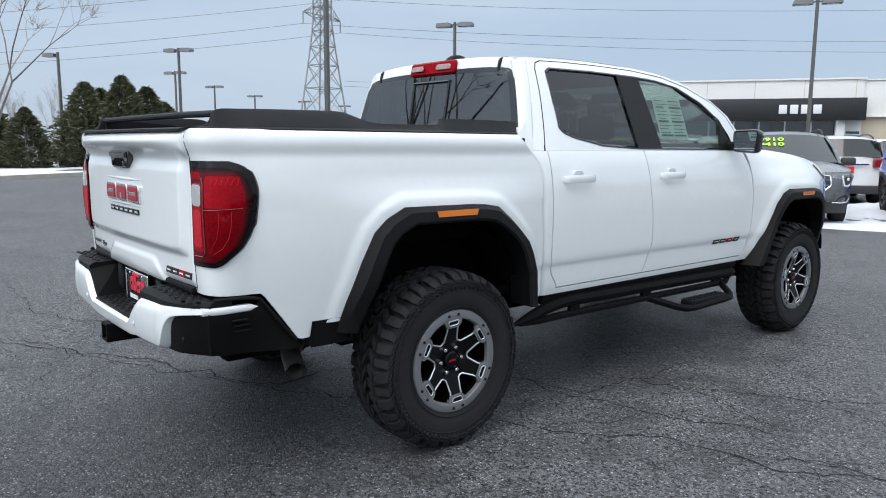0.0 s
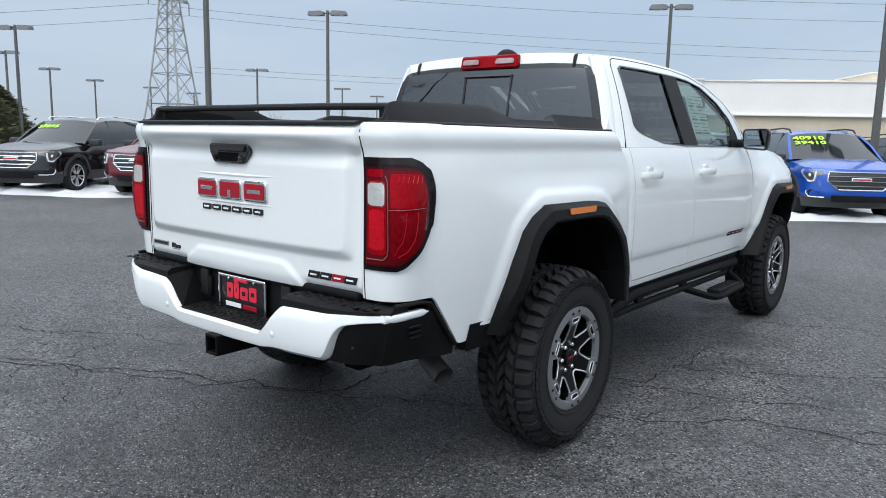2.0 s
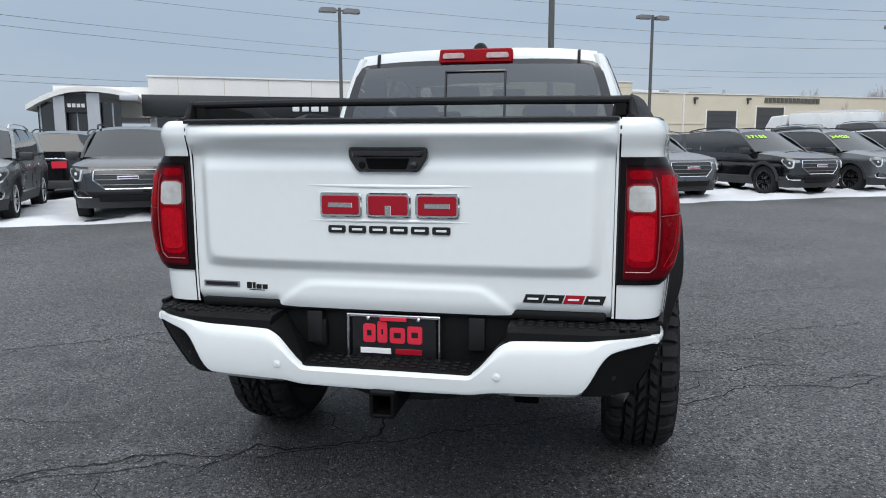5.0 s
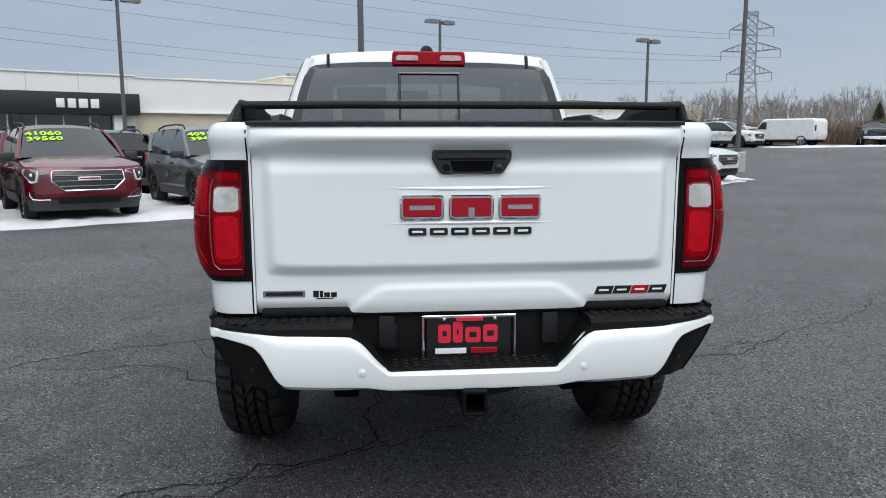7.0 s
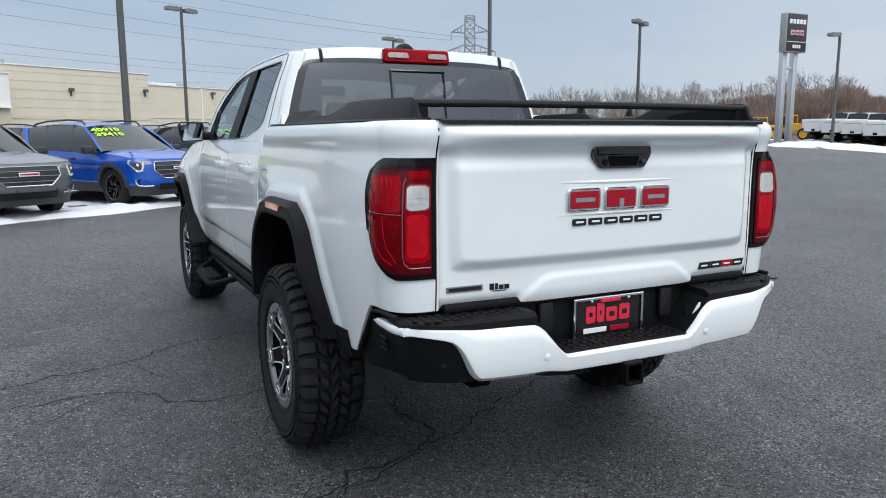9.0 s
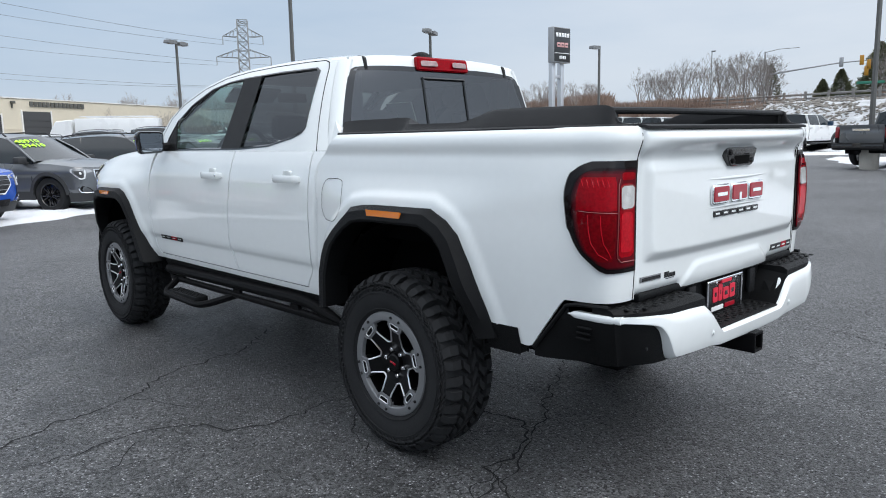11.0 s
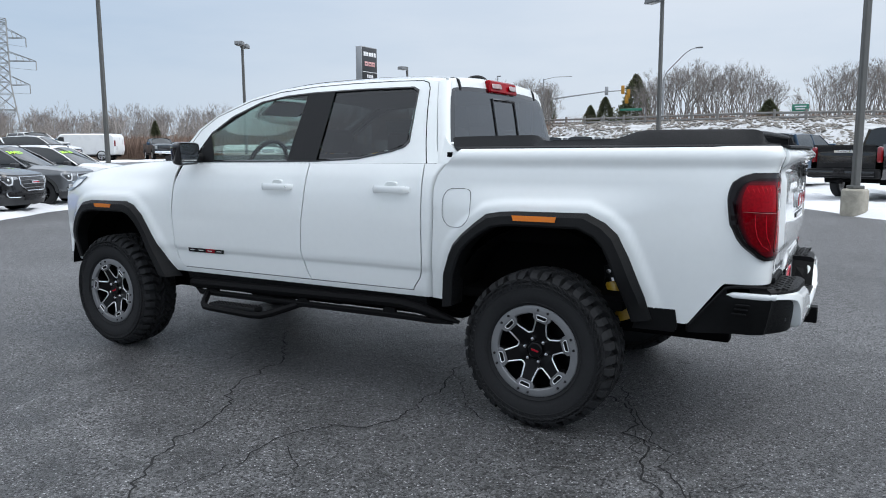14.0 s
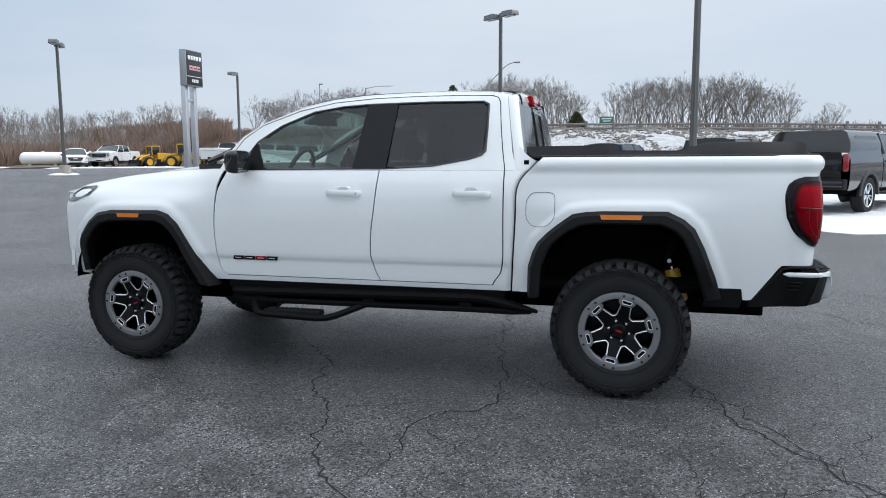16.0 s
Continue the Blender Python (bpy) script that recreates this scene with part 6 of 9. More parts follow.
# ---- snow, kerbs, cracks ----
def snow_strip(s0, s1, d0, d1, seed, height=0.07, bare=0.0, step=0.35, edge=0.25):
    """A low uneven bank of snow lying along a row."""
    rnd = Vector((seed * 13.7, seed * 5.1, 0))
    ns, nd = max(4, int((s1 - s0) / step)), max(4, int((d1 - d0) / step))
    g = Geo()
    idx = {}
    for j in range(nd + 1):
        for i in range(ns + 1):
            s, d = lerp(s0, s1, i / ns), lerp(d0, d1, j / nd)
            ke = max(2, int(0.7 / step))
            w = min(i, ns - i, ke) / ke * min(j, nd - j, ke) / ke
            s += edge * noise.noise(Vector((s * 0.9, d * 0.9, 3)) + rnd)
            d += edge * 1.3 * noise.noise(Vector((s * 0.8, d * 0.8, 9)) + rnd)
            n = noise.fractal(Vector((s * 0.7, d * 0.7, 0)) + rnd, 0.8, 2.0, 4)
            n += 0.45 * noise.noise(Vector((s * 3.1, d * 3.1, 7)) + rnd)
            h = height * (0.55 + 0.9 * n) * ss(w, 0.0, 0.7) - 0.02 * (1 - ss(w, 0, 0.5))
            if bare and n < bare - 0.35:
                h = -0.05
            p = lot(s, d)
            g.v.append((p.x, p.y, ground_z(p.x, p.y) + h + 0.006))
    g.f = [(j * (ns + 1) + i, (j + 1) * (ns + 1) + i, (j + 1) * (ns + 1) + i + 1, j * (ns + 1) + i + 1) for j in range(nd) for i in range(ns)]
    return solid("snow", g, SNOW, "thin uneven old snow along a parking row", "snow", kind="structure")


snow_strip(-12.4, 21.0, 10.15, 16.2, 1, 0.11, 0.0, 0.14)
snow_strip(-14, 30, 20.5, 23.2, 2, 0.07, 0.12)
snow_strip(-30, 34, 31.0, 34.0, 3, 0.07, 0.1, 0.7)
snow_strip(6, 32, -21.5, -8.1, 4, 0.11, 0.0, 0.2)
snow_strip(-28, -21.9, 11, 22.5, 9, 0.10, 0.0, 0.5)
snow_strip(-42, -27.0, 14, 50, 5, 0.10, 0.05, 0.7)
snow_strip(42, 84, 20.0, 24.0, 6, 0.10, 0.05, 0.8)
snow_strip(35.5, 46, -14.5, 4.5, 11, 0.09, 0.1, 0.35)
snow_strip(56, 78, -10, 18, 7, 0.08, 0.25, 1.0)
snow_strip(34.5, 36.1, 9.9, 11.5, 8, 0.06, 0.0, 0.16, 0.12)


def crack(pts, seed, width=0.010):
    """A ragged hairline gap wandering through the given points."""
    rng = random.Random(seed)
    line = []
    for (x0, y0), (x1, y1) in zip(pts, pts[1:]):
        n = max(3, int(math.hypot(x1 - x0, y1 - y0) / 0.035))
        nx, ny = -(y1 - y0), x1 - x0
        k = math.hypot(nx, ny) or 1
        off = 0.0
        for i in range(n):
            t = i / n
            off = off * 0.86 + rng.uniform(-0.022, 0.022)
            e = math.sin(math.pi * t)
            line.append((lerp(x0, x1, t) + nx / k * off * e * 1.6, lerp(y0, y1, t) + ny / k * off * e * 1.6))
    line.append(pts[-1])
    g = Geo()
    m = len(line)
    for i, (x, y) in enumerate(line):
        a, b = line[max(i - 1, 0)], line[min(i + 1, m - 1)]
        dx, dy = b[0] - a[0], b[1] - a[1]
        k = math.hypot(dx, dy) or 1
        w = width * rng.uniform(0.25, 0.8) * min(1.0, 0.25 + 6 * min(i, m - 1 - i) / m)
        for sgn in (1, -1):
            px, py = x - dy / k * w * sgn, y + dx / k * w * sgn
            g.v.append((px, py, ground_z(px, py) + 0.003))
    g.f = [(2 * i + 1, 2 * i + 3, 2 * i + 2, 2 * i) for i in range(m - 1)]
    g.f = [f[::-1] for f in g.f]
    return solid("asphalt_crack", g, CRACK, "narrow ragged crack in the asphalt", "crack", "asphalt cracks", "structure")


CRACKS = [
    [(2.60, -0.1), (1.92, 0.72), (1.89, 1.12), (1.52, 1.69), (1.39, 2.17), (1.05, 2.56), (0.6, 3.2), (0.1, 4.3)],
    [(2.0, -0.9), (1.03, -0.88), (0.77, 0.52), (0.73, 0.83), (0.67, 1.22), (1.04, 1.66), (1.1, 2.5)],
    [(0.53, 0.28), (-0.22, 0.31), (-0.37, 0.46), (-0.42, 0.82), (-0.58, 0.93), (-0.84, 1.57), (-1.13, 1.98), (-1.5, 2.6)],
    [(-0.89, 5.13), (-0.96, 3.12), (-0.61, 2.50), (-0.32, 1.70)],
    [(-1.5, 2.8), (-1.08, 2.08), (-0.84, 1.37), (-0.45, 0.6), (0.37, -0.86), (0.61, -1.28), (0.885, -1.71), (1.17, -2.34), (1.4, -3.0)],
    [(0.98, -0.42), (1.05, -1.25), (1.30, -1.9)],
    [(1.35, -0.7), (1.58, -1.22), (2.19, -1.99), (2.6, -2.7)],
    [(2.60, -0.10), (3.27, -1.60), (4.1, -3.2)],
    [(0.907, -1.75), (1.445, -2.68), (1.97, -3.61), (3.0, -4.6)],
    [(4.2, 1.8), (3.6, 3.0), (3.3, 4.6), (2.2, 6.0)],
    [(5.2, -1.6), (6.4, -3.0), (8.2, -4.2)],
    [(4.5, 2.4), (6.0, 3.2), (7.6, 3.4)],
    [(6.5, -5.5), (9.5, -7.5), (12.5, -8.2), (16, -11)],
    [(-2.2, -1.4), (-1.6, -2.0), (-0.6, -2.5)],
]
for k, pts in enumerate(CRACKS):
    crack(pts, 40 + k, 0.0095 if k in (0, 2) else 0.0065)
# hairlines that leave the main cracks
rng = random.Random(91)
for k, pts in enumerate(CRACKS):
    for (x0, y0), (x1, y1) in zip(pts, pts[1:]):
        if rng.random() > 0.55 or math.hypot(x0, y0) > 5.5:
            continue
        t = rng.uniform(0.0, 1.0)
        x, y = lerp(x0, x1, t), lerp(y0, y1, t)
        a = math.atan2(y1 - y0, x1 - x0) + rng.choice((-1, 1)) * rng.uniform(0.5, 1.3)
        line = [(x, y)]
        for _ in range(rng.randint(2, 4)):
            a += rng.uniform(-0.6, 0.6)
            step = rng.uniform(0.14, 0.34)
            line.append((line[-1][0] + step * math.cos(a), line[-1][1] + step * math.sin(a)))
        crack(line, rng.randint(0, 9999), 0.0042)
# faint old line marks
LINE = mat("worn_line_paint", (0.20, 0.20, 0.20), 0.8, noise_scale=5, noise_amount=0.35)
for s0, d0, s1, d1 in ((21, 3, 24.5, 3.2), (26, 6, 29, 6.1)):
    a, b = lot(s0, d0), lot(s1, d1)
    u = (b - a).normalized()
    v = Vector((-u.y, u.x, 0)) * 0.035
    g = Geo().add([(*(q.xy), ground_z(q.x, q.y) + 0.004) for q in (a - v, b - v, b + v, a + v)], [(0, 1, 2, 3)])
    solid("line_mark", g, LINE, "worn pale parking line on the asphalt", "line mark", kind="structure")

# ---- bank with rocks and guard rail towards -y ----
ROCK = mat("grey_riprap_rock", (0.20, 0.185, 0.165), 0.9, noise_scale=3, noise_amount=0.35, bump=0.6, bump_scale=12)
GALV = mat("galvanised_steel", (0.36, 0.37, 0.38), 0.5, 0.6, noise_scale=4, noise_amount=0.15)


def bank_y(x, yy):
    return yy - max(0.0, x - 5) * 0.43


rng = random.Random(11)
gs, gr = Geo(), Geo()
nx, ny = 150, 16
for j in range(ny + 1):
    for i in range(nx + 1):
        x, yy = lerp(-75, 21, i / nx), lerp(-37.5, -50.5, j / ny)
        y = bank_y(x, yy)
        n = noise.fractal(Vector((x * 0.5, y * 0.5, 2.2)), 0.7, 2.1, 4)
        gs.v.append((x, y, ground_z(x, y) + 0.16 + 0.24 * n))
gs.f = [(j * (nx + 1) + i, (j + 1) * (nx + 1) + i, (j + 1) * (nx + 1) + i + 1, j * (nx + 1) + i + 1) for j in range(ny) for i in range(nx)]
solid("snowy_bank", gs, mat("dirty_bank_snow", (0.42, 0.43, 0.44), 0.8, noise_scale=2.2, noise_amount=0.45, bump=1.0, bump_scale=5), "snow-covered roadside embankment", "embankment", kind="structure")


def rock_shape(g, c, r, rng):
    vs = []
    for a, b, h in ((1, 0, 0), (-1, 0, 0), (0, 1, 0), (0, -1, 0), (0, 0, 1), (0, 0, -1)):
        k = r * rng.uniform(0.6, 1.15)
        vs.append((c[0] + a * k * 1.2, c[1] + b * k, c[2] + h * k * 0.7))
    g.add(vs, [(0, 2, 4), (2, 1, 4), (1, 3, 4), (3, 0, 4), (2, 0, 5), (1, 2, 5), (3, 1, 5), (0, 3, 5)])


for _ in range(24000):
    x, yy = rng.uniform(-72, 21.5), rng.uniform(-49.5, -38)
    y = bank_y(x, yy)
    if noise.noise(Vector((x * 0.35, y * 0.35, 5.0))) < -0.28:
        continue
    n = noise.fractal(Vector((x * 0.5, y * 0.5, 2.2)), 0.7, 2.1, 4)
    rock_shape(gr, (x, y, ground_z(x, y) + 0.17 + 0.24 * n), rng.uniform(0.05, 0.16), rng)
solid("riprap", gr, ROCK, "grey rocks scattered over the snowy embankment", "rocks", kind="stuff", smooth=False)

RAIL_STEEL = mat("weathered_rail_steel", (0.20, 0.195, 0.185), 0.7, 0.15, noise_scale=2.5, noise_amount=0.3)
road_rail = thing("guard_rail", "galvanised guard rail with posts along the raised road", "guard rail")
xs_r = [-72 + 1.9 * k for k in range(72)]
g = Geo()
loops = []
for x in xs_r:
    y = bank_y(x, -49.6)
    z = ground_z(x, y) + 0.08
    loops.append([(x, y + a, z + b) for a, b in ((0.02, 0.20), (0.07, 0.24), (0.07, 0.32), (0.02, 0.36), (-0.02, 0.30))])
g.loft(loops, closed=True)
g.loft([[(x, y + 0.01 if z < 0 else y, z + 0.30) for x, y, z in lp] for lp in loops], closed=True)
part("rail", g, RAIL_STEEL, road_rail)
pm = mesh_of("rail_post", Geo().box((0, 0, 0.36), (0.17, 0.14, 1.06), 0.01), RAIL_STEEL)
for x in xs_r:
    y = bank_y(x, -49.45)
    o = new("rail_post", pm)
    o.parent = road_rail
    o.matrix_basis = Matrix.Translation((x, y, ground_z(x, y)))

# ---- light poles ----
POLE = mat("bronze_pole_paint", (0.105, 0.105, 0.10), 0.5, 0.2, noise_scale=3, noise_amount=0.15)
LAMP_GREY = mat("grey_lamp_housing", (0.16, 0.165, 0.17), 0.5, 0.2, noise_scale=3, noise_amount=0.1)
LAMP_GLASS = mat("lamp_lens_off", (0.45, 0.46, 0.46), 0.3)
CONCRETE = mat("pale_concrete", (0.42, 0.40, 0.36), 0.85, noise_scale=2.5, noise_amount=0.2, bump=0.4, bump_scale=40)
PED = mesh_of("pedestal", Geo().lathe([(0.0, 0.74), (0.26, 0.74), (0.30, 0.70), (0.30, -0.4)], 24, ident), CONCRETE)
OLD_CONCRETE = mat("weathered_concrete", (0.33, 0.31, 0.26), 0.9, noise_scale=6, noise_amount=0.45, bump=0.8, bump_scale=30)
PED_LOW = {f: mesh_of("pedestal", Geo().lathe([(0.0, f), (0.235, f), (0.262, f - 0.035), (0.268, 0.5 * f), (0.262, -0.4)], 24, ident), OLD_CONCRETE) for f in (0.57, 0.44)}
POLE_M = {}


def light_pole(s, d, height, heads, turn, pedestal=True, thin=1.0, foot=0.74):
    p = lot(s, d)
    t = thing("street_lamp", "tall dark parking-lot lamp post with grey shoebox heads", "lamp post", Matrix.Translation((p.x, p.y, ground_z(p.x, p.y))) @ Matrix.Rotation(radians(turn), 4, "Z"), "parking lot lamp posts")
    key = (round(height, 1), thin, foot)
    if key not in POLE_M:
        g = Geo().loft([[(a * r, b * r, z) for a, b in ((1, 0.6), (0.6, 1), (-0.6, 1), (-1, 0.6), (-1, -0.6), (-0.6, -1), (0.6, -1), (1, -0.6))] for r, z in ((0.080 * thin, 0.0), (0.062 * thin, height))], caps=(True, True))
        g.box((0, 0, foot + 0.04), (0.26 * thin, 0.26 * thin, 0.07), 0.01)
        POLE_M[key] = mesh_of("pole", g, POLE)
    o = new("pole", POLE_M[key])
    o.parent = t
    if pedestal:
        o = new("pedestal", PED if foot > 0.7 else PED_LOW[foot])
        o.parent = t
    if "head" not in POLE_M:
        g = Geo().loft([[(x, y, z) for y, z in ((-w, 0.0), (w, 0.0), (w * 0.9, hh), (-w * 0.9, hh))] for x, w, hh in ((0.16, 0.16, 0.15), (0.30, 0.20, 0.20), (0.85, 0.20, 0.18), (0.90, 0.18, 0.10))], caps=(True, True))
        POLE_M["head"] = mesh_of("lamp_head", g, LAMP_GREY)
        POLE_M["arm"] = mesh_of("arm", Geo().box((0.09, 0, 0.10), (0.18, 0.06, 0.06), 0.01), POLE)
        POLE_M["lens"] = mesh_of("lamp_lens", Geo().box((0.57, 0, -0.008), (0.46, 0.30, 0.016), 0.004), LAMP_GLASS)
    for k in range(heads):
        hd_ = new("lamp_head", POLE_M["head"])
        hd_.parent = t
        hd_.matrix_basis = Matrix.Translation((0, 0, height - 0.22)) @ Matrix.Rotation(math.pi * k, 4, "Z")
        for nm in ("arm", "lens"):
            o = new("arm" if nm == "arm" else "lamp_lens", POLE_M[nm])
            o.parent = hd_
    return t


ROW_TURN = math.degrees(math.atan2(AX_S.y, AX_S.x))
for s, d, h, heads, turn, ped in (
    (8.27, 14.84, 7.4, 2, ROW_TURN, True), (-8.9, 16.31, 7.4, 2, ROW_TURN, True), (23.5, 13.0, 7.6, 2, ROW_TURN, True), (35.3, 10.7, 6.4, 2, ROW_TURN, True),
    (5.72, 30.0, 7.2, 2, ROW_TURN, True), (22.05, 30.0, 7.65, 2, ROW_TURN, True), (33.1, 24.9, 6.4, 2, ROW_TURN, True), (-9.55, 30.0, 7.0, 2, ROW_TURN, True),
    (11.1, -8.13, 7.6, 2, ROW_TURN, True), (24.25, -7.97, 7.25, 2, ROW_TURN + 20, True), (44.5, 2.3, 6.15, 1, ROW_TURN + 150, False),
    (-25.9, 30.7, 6.5, 2, ROW_TURN, True), (-29.95, 26.35, 5.9, 1, ROW_TURN + 180, True), (-35.2, 41.7, 6.5, 2, ROW_TURN, True), (-40.8, 53.8, 6.5, 2, ROW_TURN, True), (-45.1, 66.6, 6.5, 2, ROW_TURN, True),
    (-22.6, 53.7, 6.5, 2, ROW_TURN, True), (-21.9, 76.1, 6.5, 2, ROW_TURN, True), (-21.4, 90.7, 6.5, 2, ROW_TURN, True), (-46.2, 90.1, 6.6, 2, ROW_TURN, True), (-46.0, 78.9, 6.6, 2, ROW_TURN, True),
):
    light_pole(s, d, h, heads, turn, ped, 1.0, 0.57 if d < -8 else 0.44 if s > 30 else 0.74)


# ---- lattice towers and wires ----
LATTICE = mat("grey_lattice_steel", (0.33, 0.34, 0.34), 0.6, 0.3, noise_scale=1, noise_amount=0.1)
WIRE = mat("aluminium_wire", (0.20, 0.21, 0.22), 0.6, 0.3)


def tower(x, y, turn, h, base, top, arms, thick=0.09):
    t = thing("transmission_tower", "grey steel lattice power-line tower", "power tower", Matrix.Translation((x, y, ground_z(x, y))) @ Matrix.Rotation(radians(turn), 4, "Z"), "power-line towers")

    def half(z):
        return lerp(base, top, min(1.0, z / (h * 0.55)) ** 0.8) if z < h * 0.55 else top

    zs = [0.0]
    while zs[-1] < h:
        zs.append(zs[-1] + max(1.0, half(zs[-1]) * 1.7))
    zs[-1] = h
    g = Geo()
    for sx, sy in ((1, 1), (1, -1), (-1, 1), (-1, -1)):
        g.tube([(sx * half(z), sy * half(z), z) for z in zs], thick, 4)
    part("leg_frame", g, LATTICE, t)
    g = Geo()
    for z0, z1 in zip(zs, zs[1:]):
        a, b = half(z0), half(z1)
        for p, q in ((( a, a), (-a, a)), ((-a, a), (-a, -a)), ((-a, -a), (a, -a)), ((a, -a), (a, a))):
            r = b / a
            g.tube([(p[0], p[1], z0), (q[0] * r, q[1] * r, z1)], thick * 0.5, 3)
            g.tube([(q[0], q[1], z0), (p[0] * r, p[1] * r, z1)], thick * 0.5, 3)
            g.tube([(p[0] * r, p[1] * r, z1), (q[0] * r, q[1] * r, z1)], thick * 0.5, 3)
    part("bracing", g, LATTICE, t)
    for z, w in arms:
        for sgn in (1, -1):
            g = Geo()
            a = half(z)
            tip = (0, sgn * w, z + 0.15)
            for sx in (1, -1):
                g.tube([(sx * a, sgn * a, z), tip], thick * 0.55, 3)
                g.tube([(sx * a, sgn * a, z + 1.3), tip], thick * 0.5, 3)
                for k in (0.3, 0.55, 0.8):
                    g.tube([tuple(Vector((sx * a, sgn * a, z)).lerp(Vector(tip), k)), tuple(Vector((sx * a, sgn * a, z + 1.3)).lerp(Vector(tip), k * 0.85))], thick * 0.35, 3)
            part("cross_arm", g, LATTICE, t)
            g = Geo().tube([(0, sgn * w, z + 0.12), (0, sgn * w, z - 1.15)], 0.07, 6)
            part("insulator", g, LATTICE, t)
    return [(t.matrix_world @ Vector((0, sgn * w, z - 1.15))) for z, w in arms for sgn in (1, -1)]


ARMS2 = [(10.4, 3.2), (13.8, 4.2), (17.0, 3.1)]
ARMS1 = [(15.6, 3.8), (19.6, 4.8), (23.5, 3.8)]
T2 = Vector((106.3, -57.4, 0))
T1 = Vector((-2.5 + 88 * math.cos(radians(59.3)), -2.8 + 88 * math.sin(radians(59.3)), 0))
line_turn = math.degrees(math.atan2(T2.y - T1.y, T2.x - T1.x))
tips1 = tower(T1.x, T1.y, line_turn, 27.5, 2.6, 0.75, ARMS1, 0.10)
tips2 = tower(T2.x, T2.y, line_turn + 32, 19.6, 2.4, 0.8, ARMS2, 0.10)


def wire(a, b, sag, r=0.022, n=24):
    g = Geo().tube([tuple(a.lerp(b, k / n) - Vector((0, 0, sag * 4 * (k / n) * (1 - k / n)))) for k in range(n + 1)], r, 3)
    solid("power_line", g, WIRE, "thin overhead power line wire hanging between towers", "power line", "overhead wires")


for a, b in zip(tips1, tips2):
    wire(a, b, 3.2)
back = Vector((-0.80, 0.60, 0)) * 160
for a in tips1:
    wire(a, a + back + Vector((0, 0, -3)), 4.5)
for zz in (8.2, 8.8):
    wire(lot(-40, 78, zz), lot(70, 84, zz), 1.5, 0.02)

# ---- dealership building ----
CREAM = mat("cream_painted_block", (0.66, 0.60, 0.48), 0.85, noise_scale=0.8, noise_amount=0.07, bump=0.3, bump_scale=20)
WHITE_PANEL = mat("white_metal_panel", (0.80, 0.79, 0.76), 0.55, noise_scale=0.6, noise_amount=0.04)
TAN = mat("tan_block", (0.56, 0.49, 0.37), 0.85, noise_scale=1.5, noise_amount=0.1, bump=0.3, bump_scale=15)
BAND = mat("charcoal_fascia", (0.018, 0.019, 0.021), 0.35, noise_scale=0.8, noise_amount=0.1)
SHUTTER = mat("dark_roller_door", (0.06, 0.062, 0.065), 0.6, noise_scale=2, noise_amount=0.1)
SHOP_GLASS = mat("dark_shop_glass", (0.02, 0.023, 0.026), 0.06, coat=0.5)
ALU = mat("silver_cladding", (0.55, 0.56, 0.58), 0.35, 0.6, noise_scale=1, noise_amount=0.05)
LAMP_DARK = mat("wall_lamp_housing", (0.10, 0.10, 0.09), 0.6)
GZ0 = -0.35
bld = thing("dealership_building", "long low cream and white car dealership with charcoal fascia", "building")


def blk(name, s0, s1, d0, d1, z0, z1, material, parent, b=0.0, label=""):
    a = lot(0.5 * (s0 + s1), 0.5 * (d0 + d1), 0.5 * (z0 + z1))
    m = Matrix.Translation(a) @ Matrix.Rotation(math.atan2(AX_S.y, AX_S.x), 4, "Z")
    return part(name, Geo().box(None, (abs(s1 - s0), abs(d1 - d0), abs(z1 - z0)), b, m), material, parent, label)


blk("wall", -3.0, 10.85, 48.6, 70, GZ0 - 1, 5.5, WHITE_PANEL, bld)
blk("parapet_cap", -3.1, 10.95, 48.5, 70.1, 5.50, 5.60, WHITE_PANEL, bld)
for k in range(5):
    blk("panel_joint", -1.2 + 2.9 * k, -1.17 + 2.9 * k, 48.585, 48.61, 4.35, 5.5, TAN, bld)
fas = blk("fascia", -3.4, 10.9, 47.6, 48.75, 2.98, 4.32, BAND, bld, 0.02, "charcoal fascia band with white sign blocks")
# sign: four white shapes
for a, b_ in ((6.02, 6.48), (6.66, 7.12), (7.28, 7.80), (7.96, 8.44)):
    blk("sign_block", a, b_, 47.53, 47.62, 3.36, 3.92, WHITE_PRINT, fas, 0.03)
for k in range(8):
    s = -2.6 + 1.52 * k
    wdw = blk("shop_window", s, s + 1.44, 48.50, 48.62, 0.1, 2.92, SHOP_GLASS, bld)
    blk("window_mullion", s - 0.06, s + 0.02, 48.44, 48.60, 0.0, 2.98, ALU, wdw)
blk("column", 9.35, 9.85, 48.0, 48.5, GZ0 - 0.5, 2.98, WHITE_PANEL, bld)
dr = blk("entrance_door", 9.95, 10.75, 48.48, 48.63, GZ0, 2.3, SHOP_GLASS, bld)
blk("door_frame", 9.92, 9.99, 48.44, 48.60, GZ0, 2.9, ALU, dr)
blk("door_frame", 9.92, 10.78, 48.44, 48.60, 2.05, 2.15, ALU, dr)
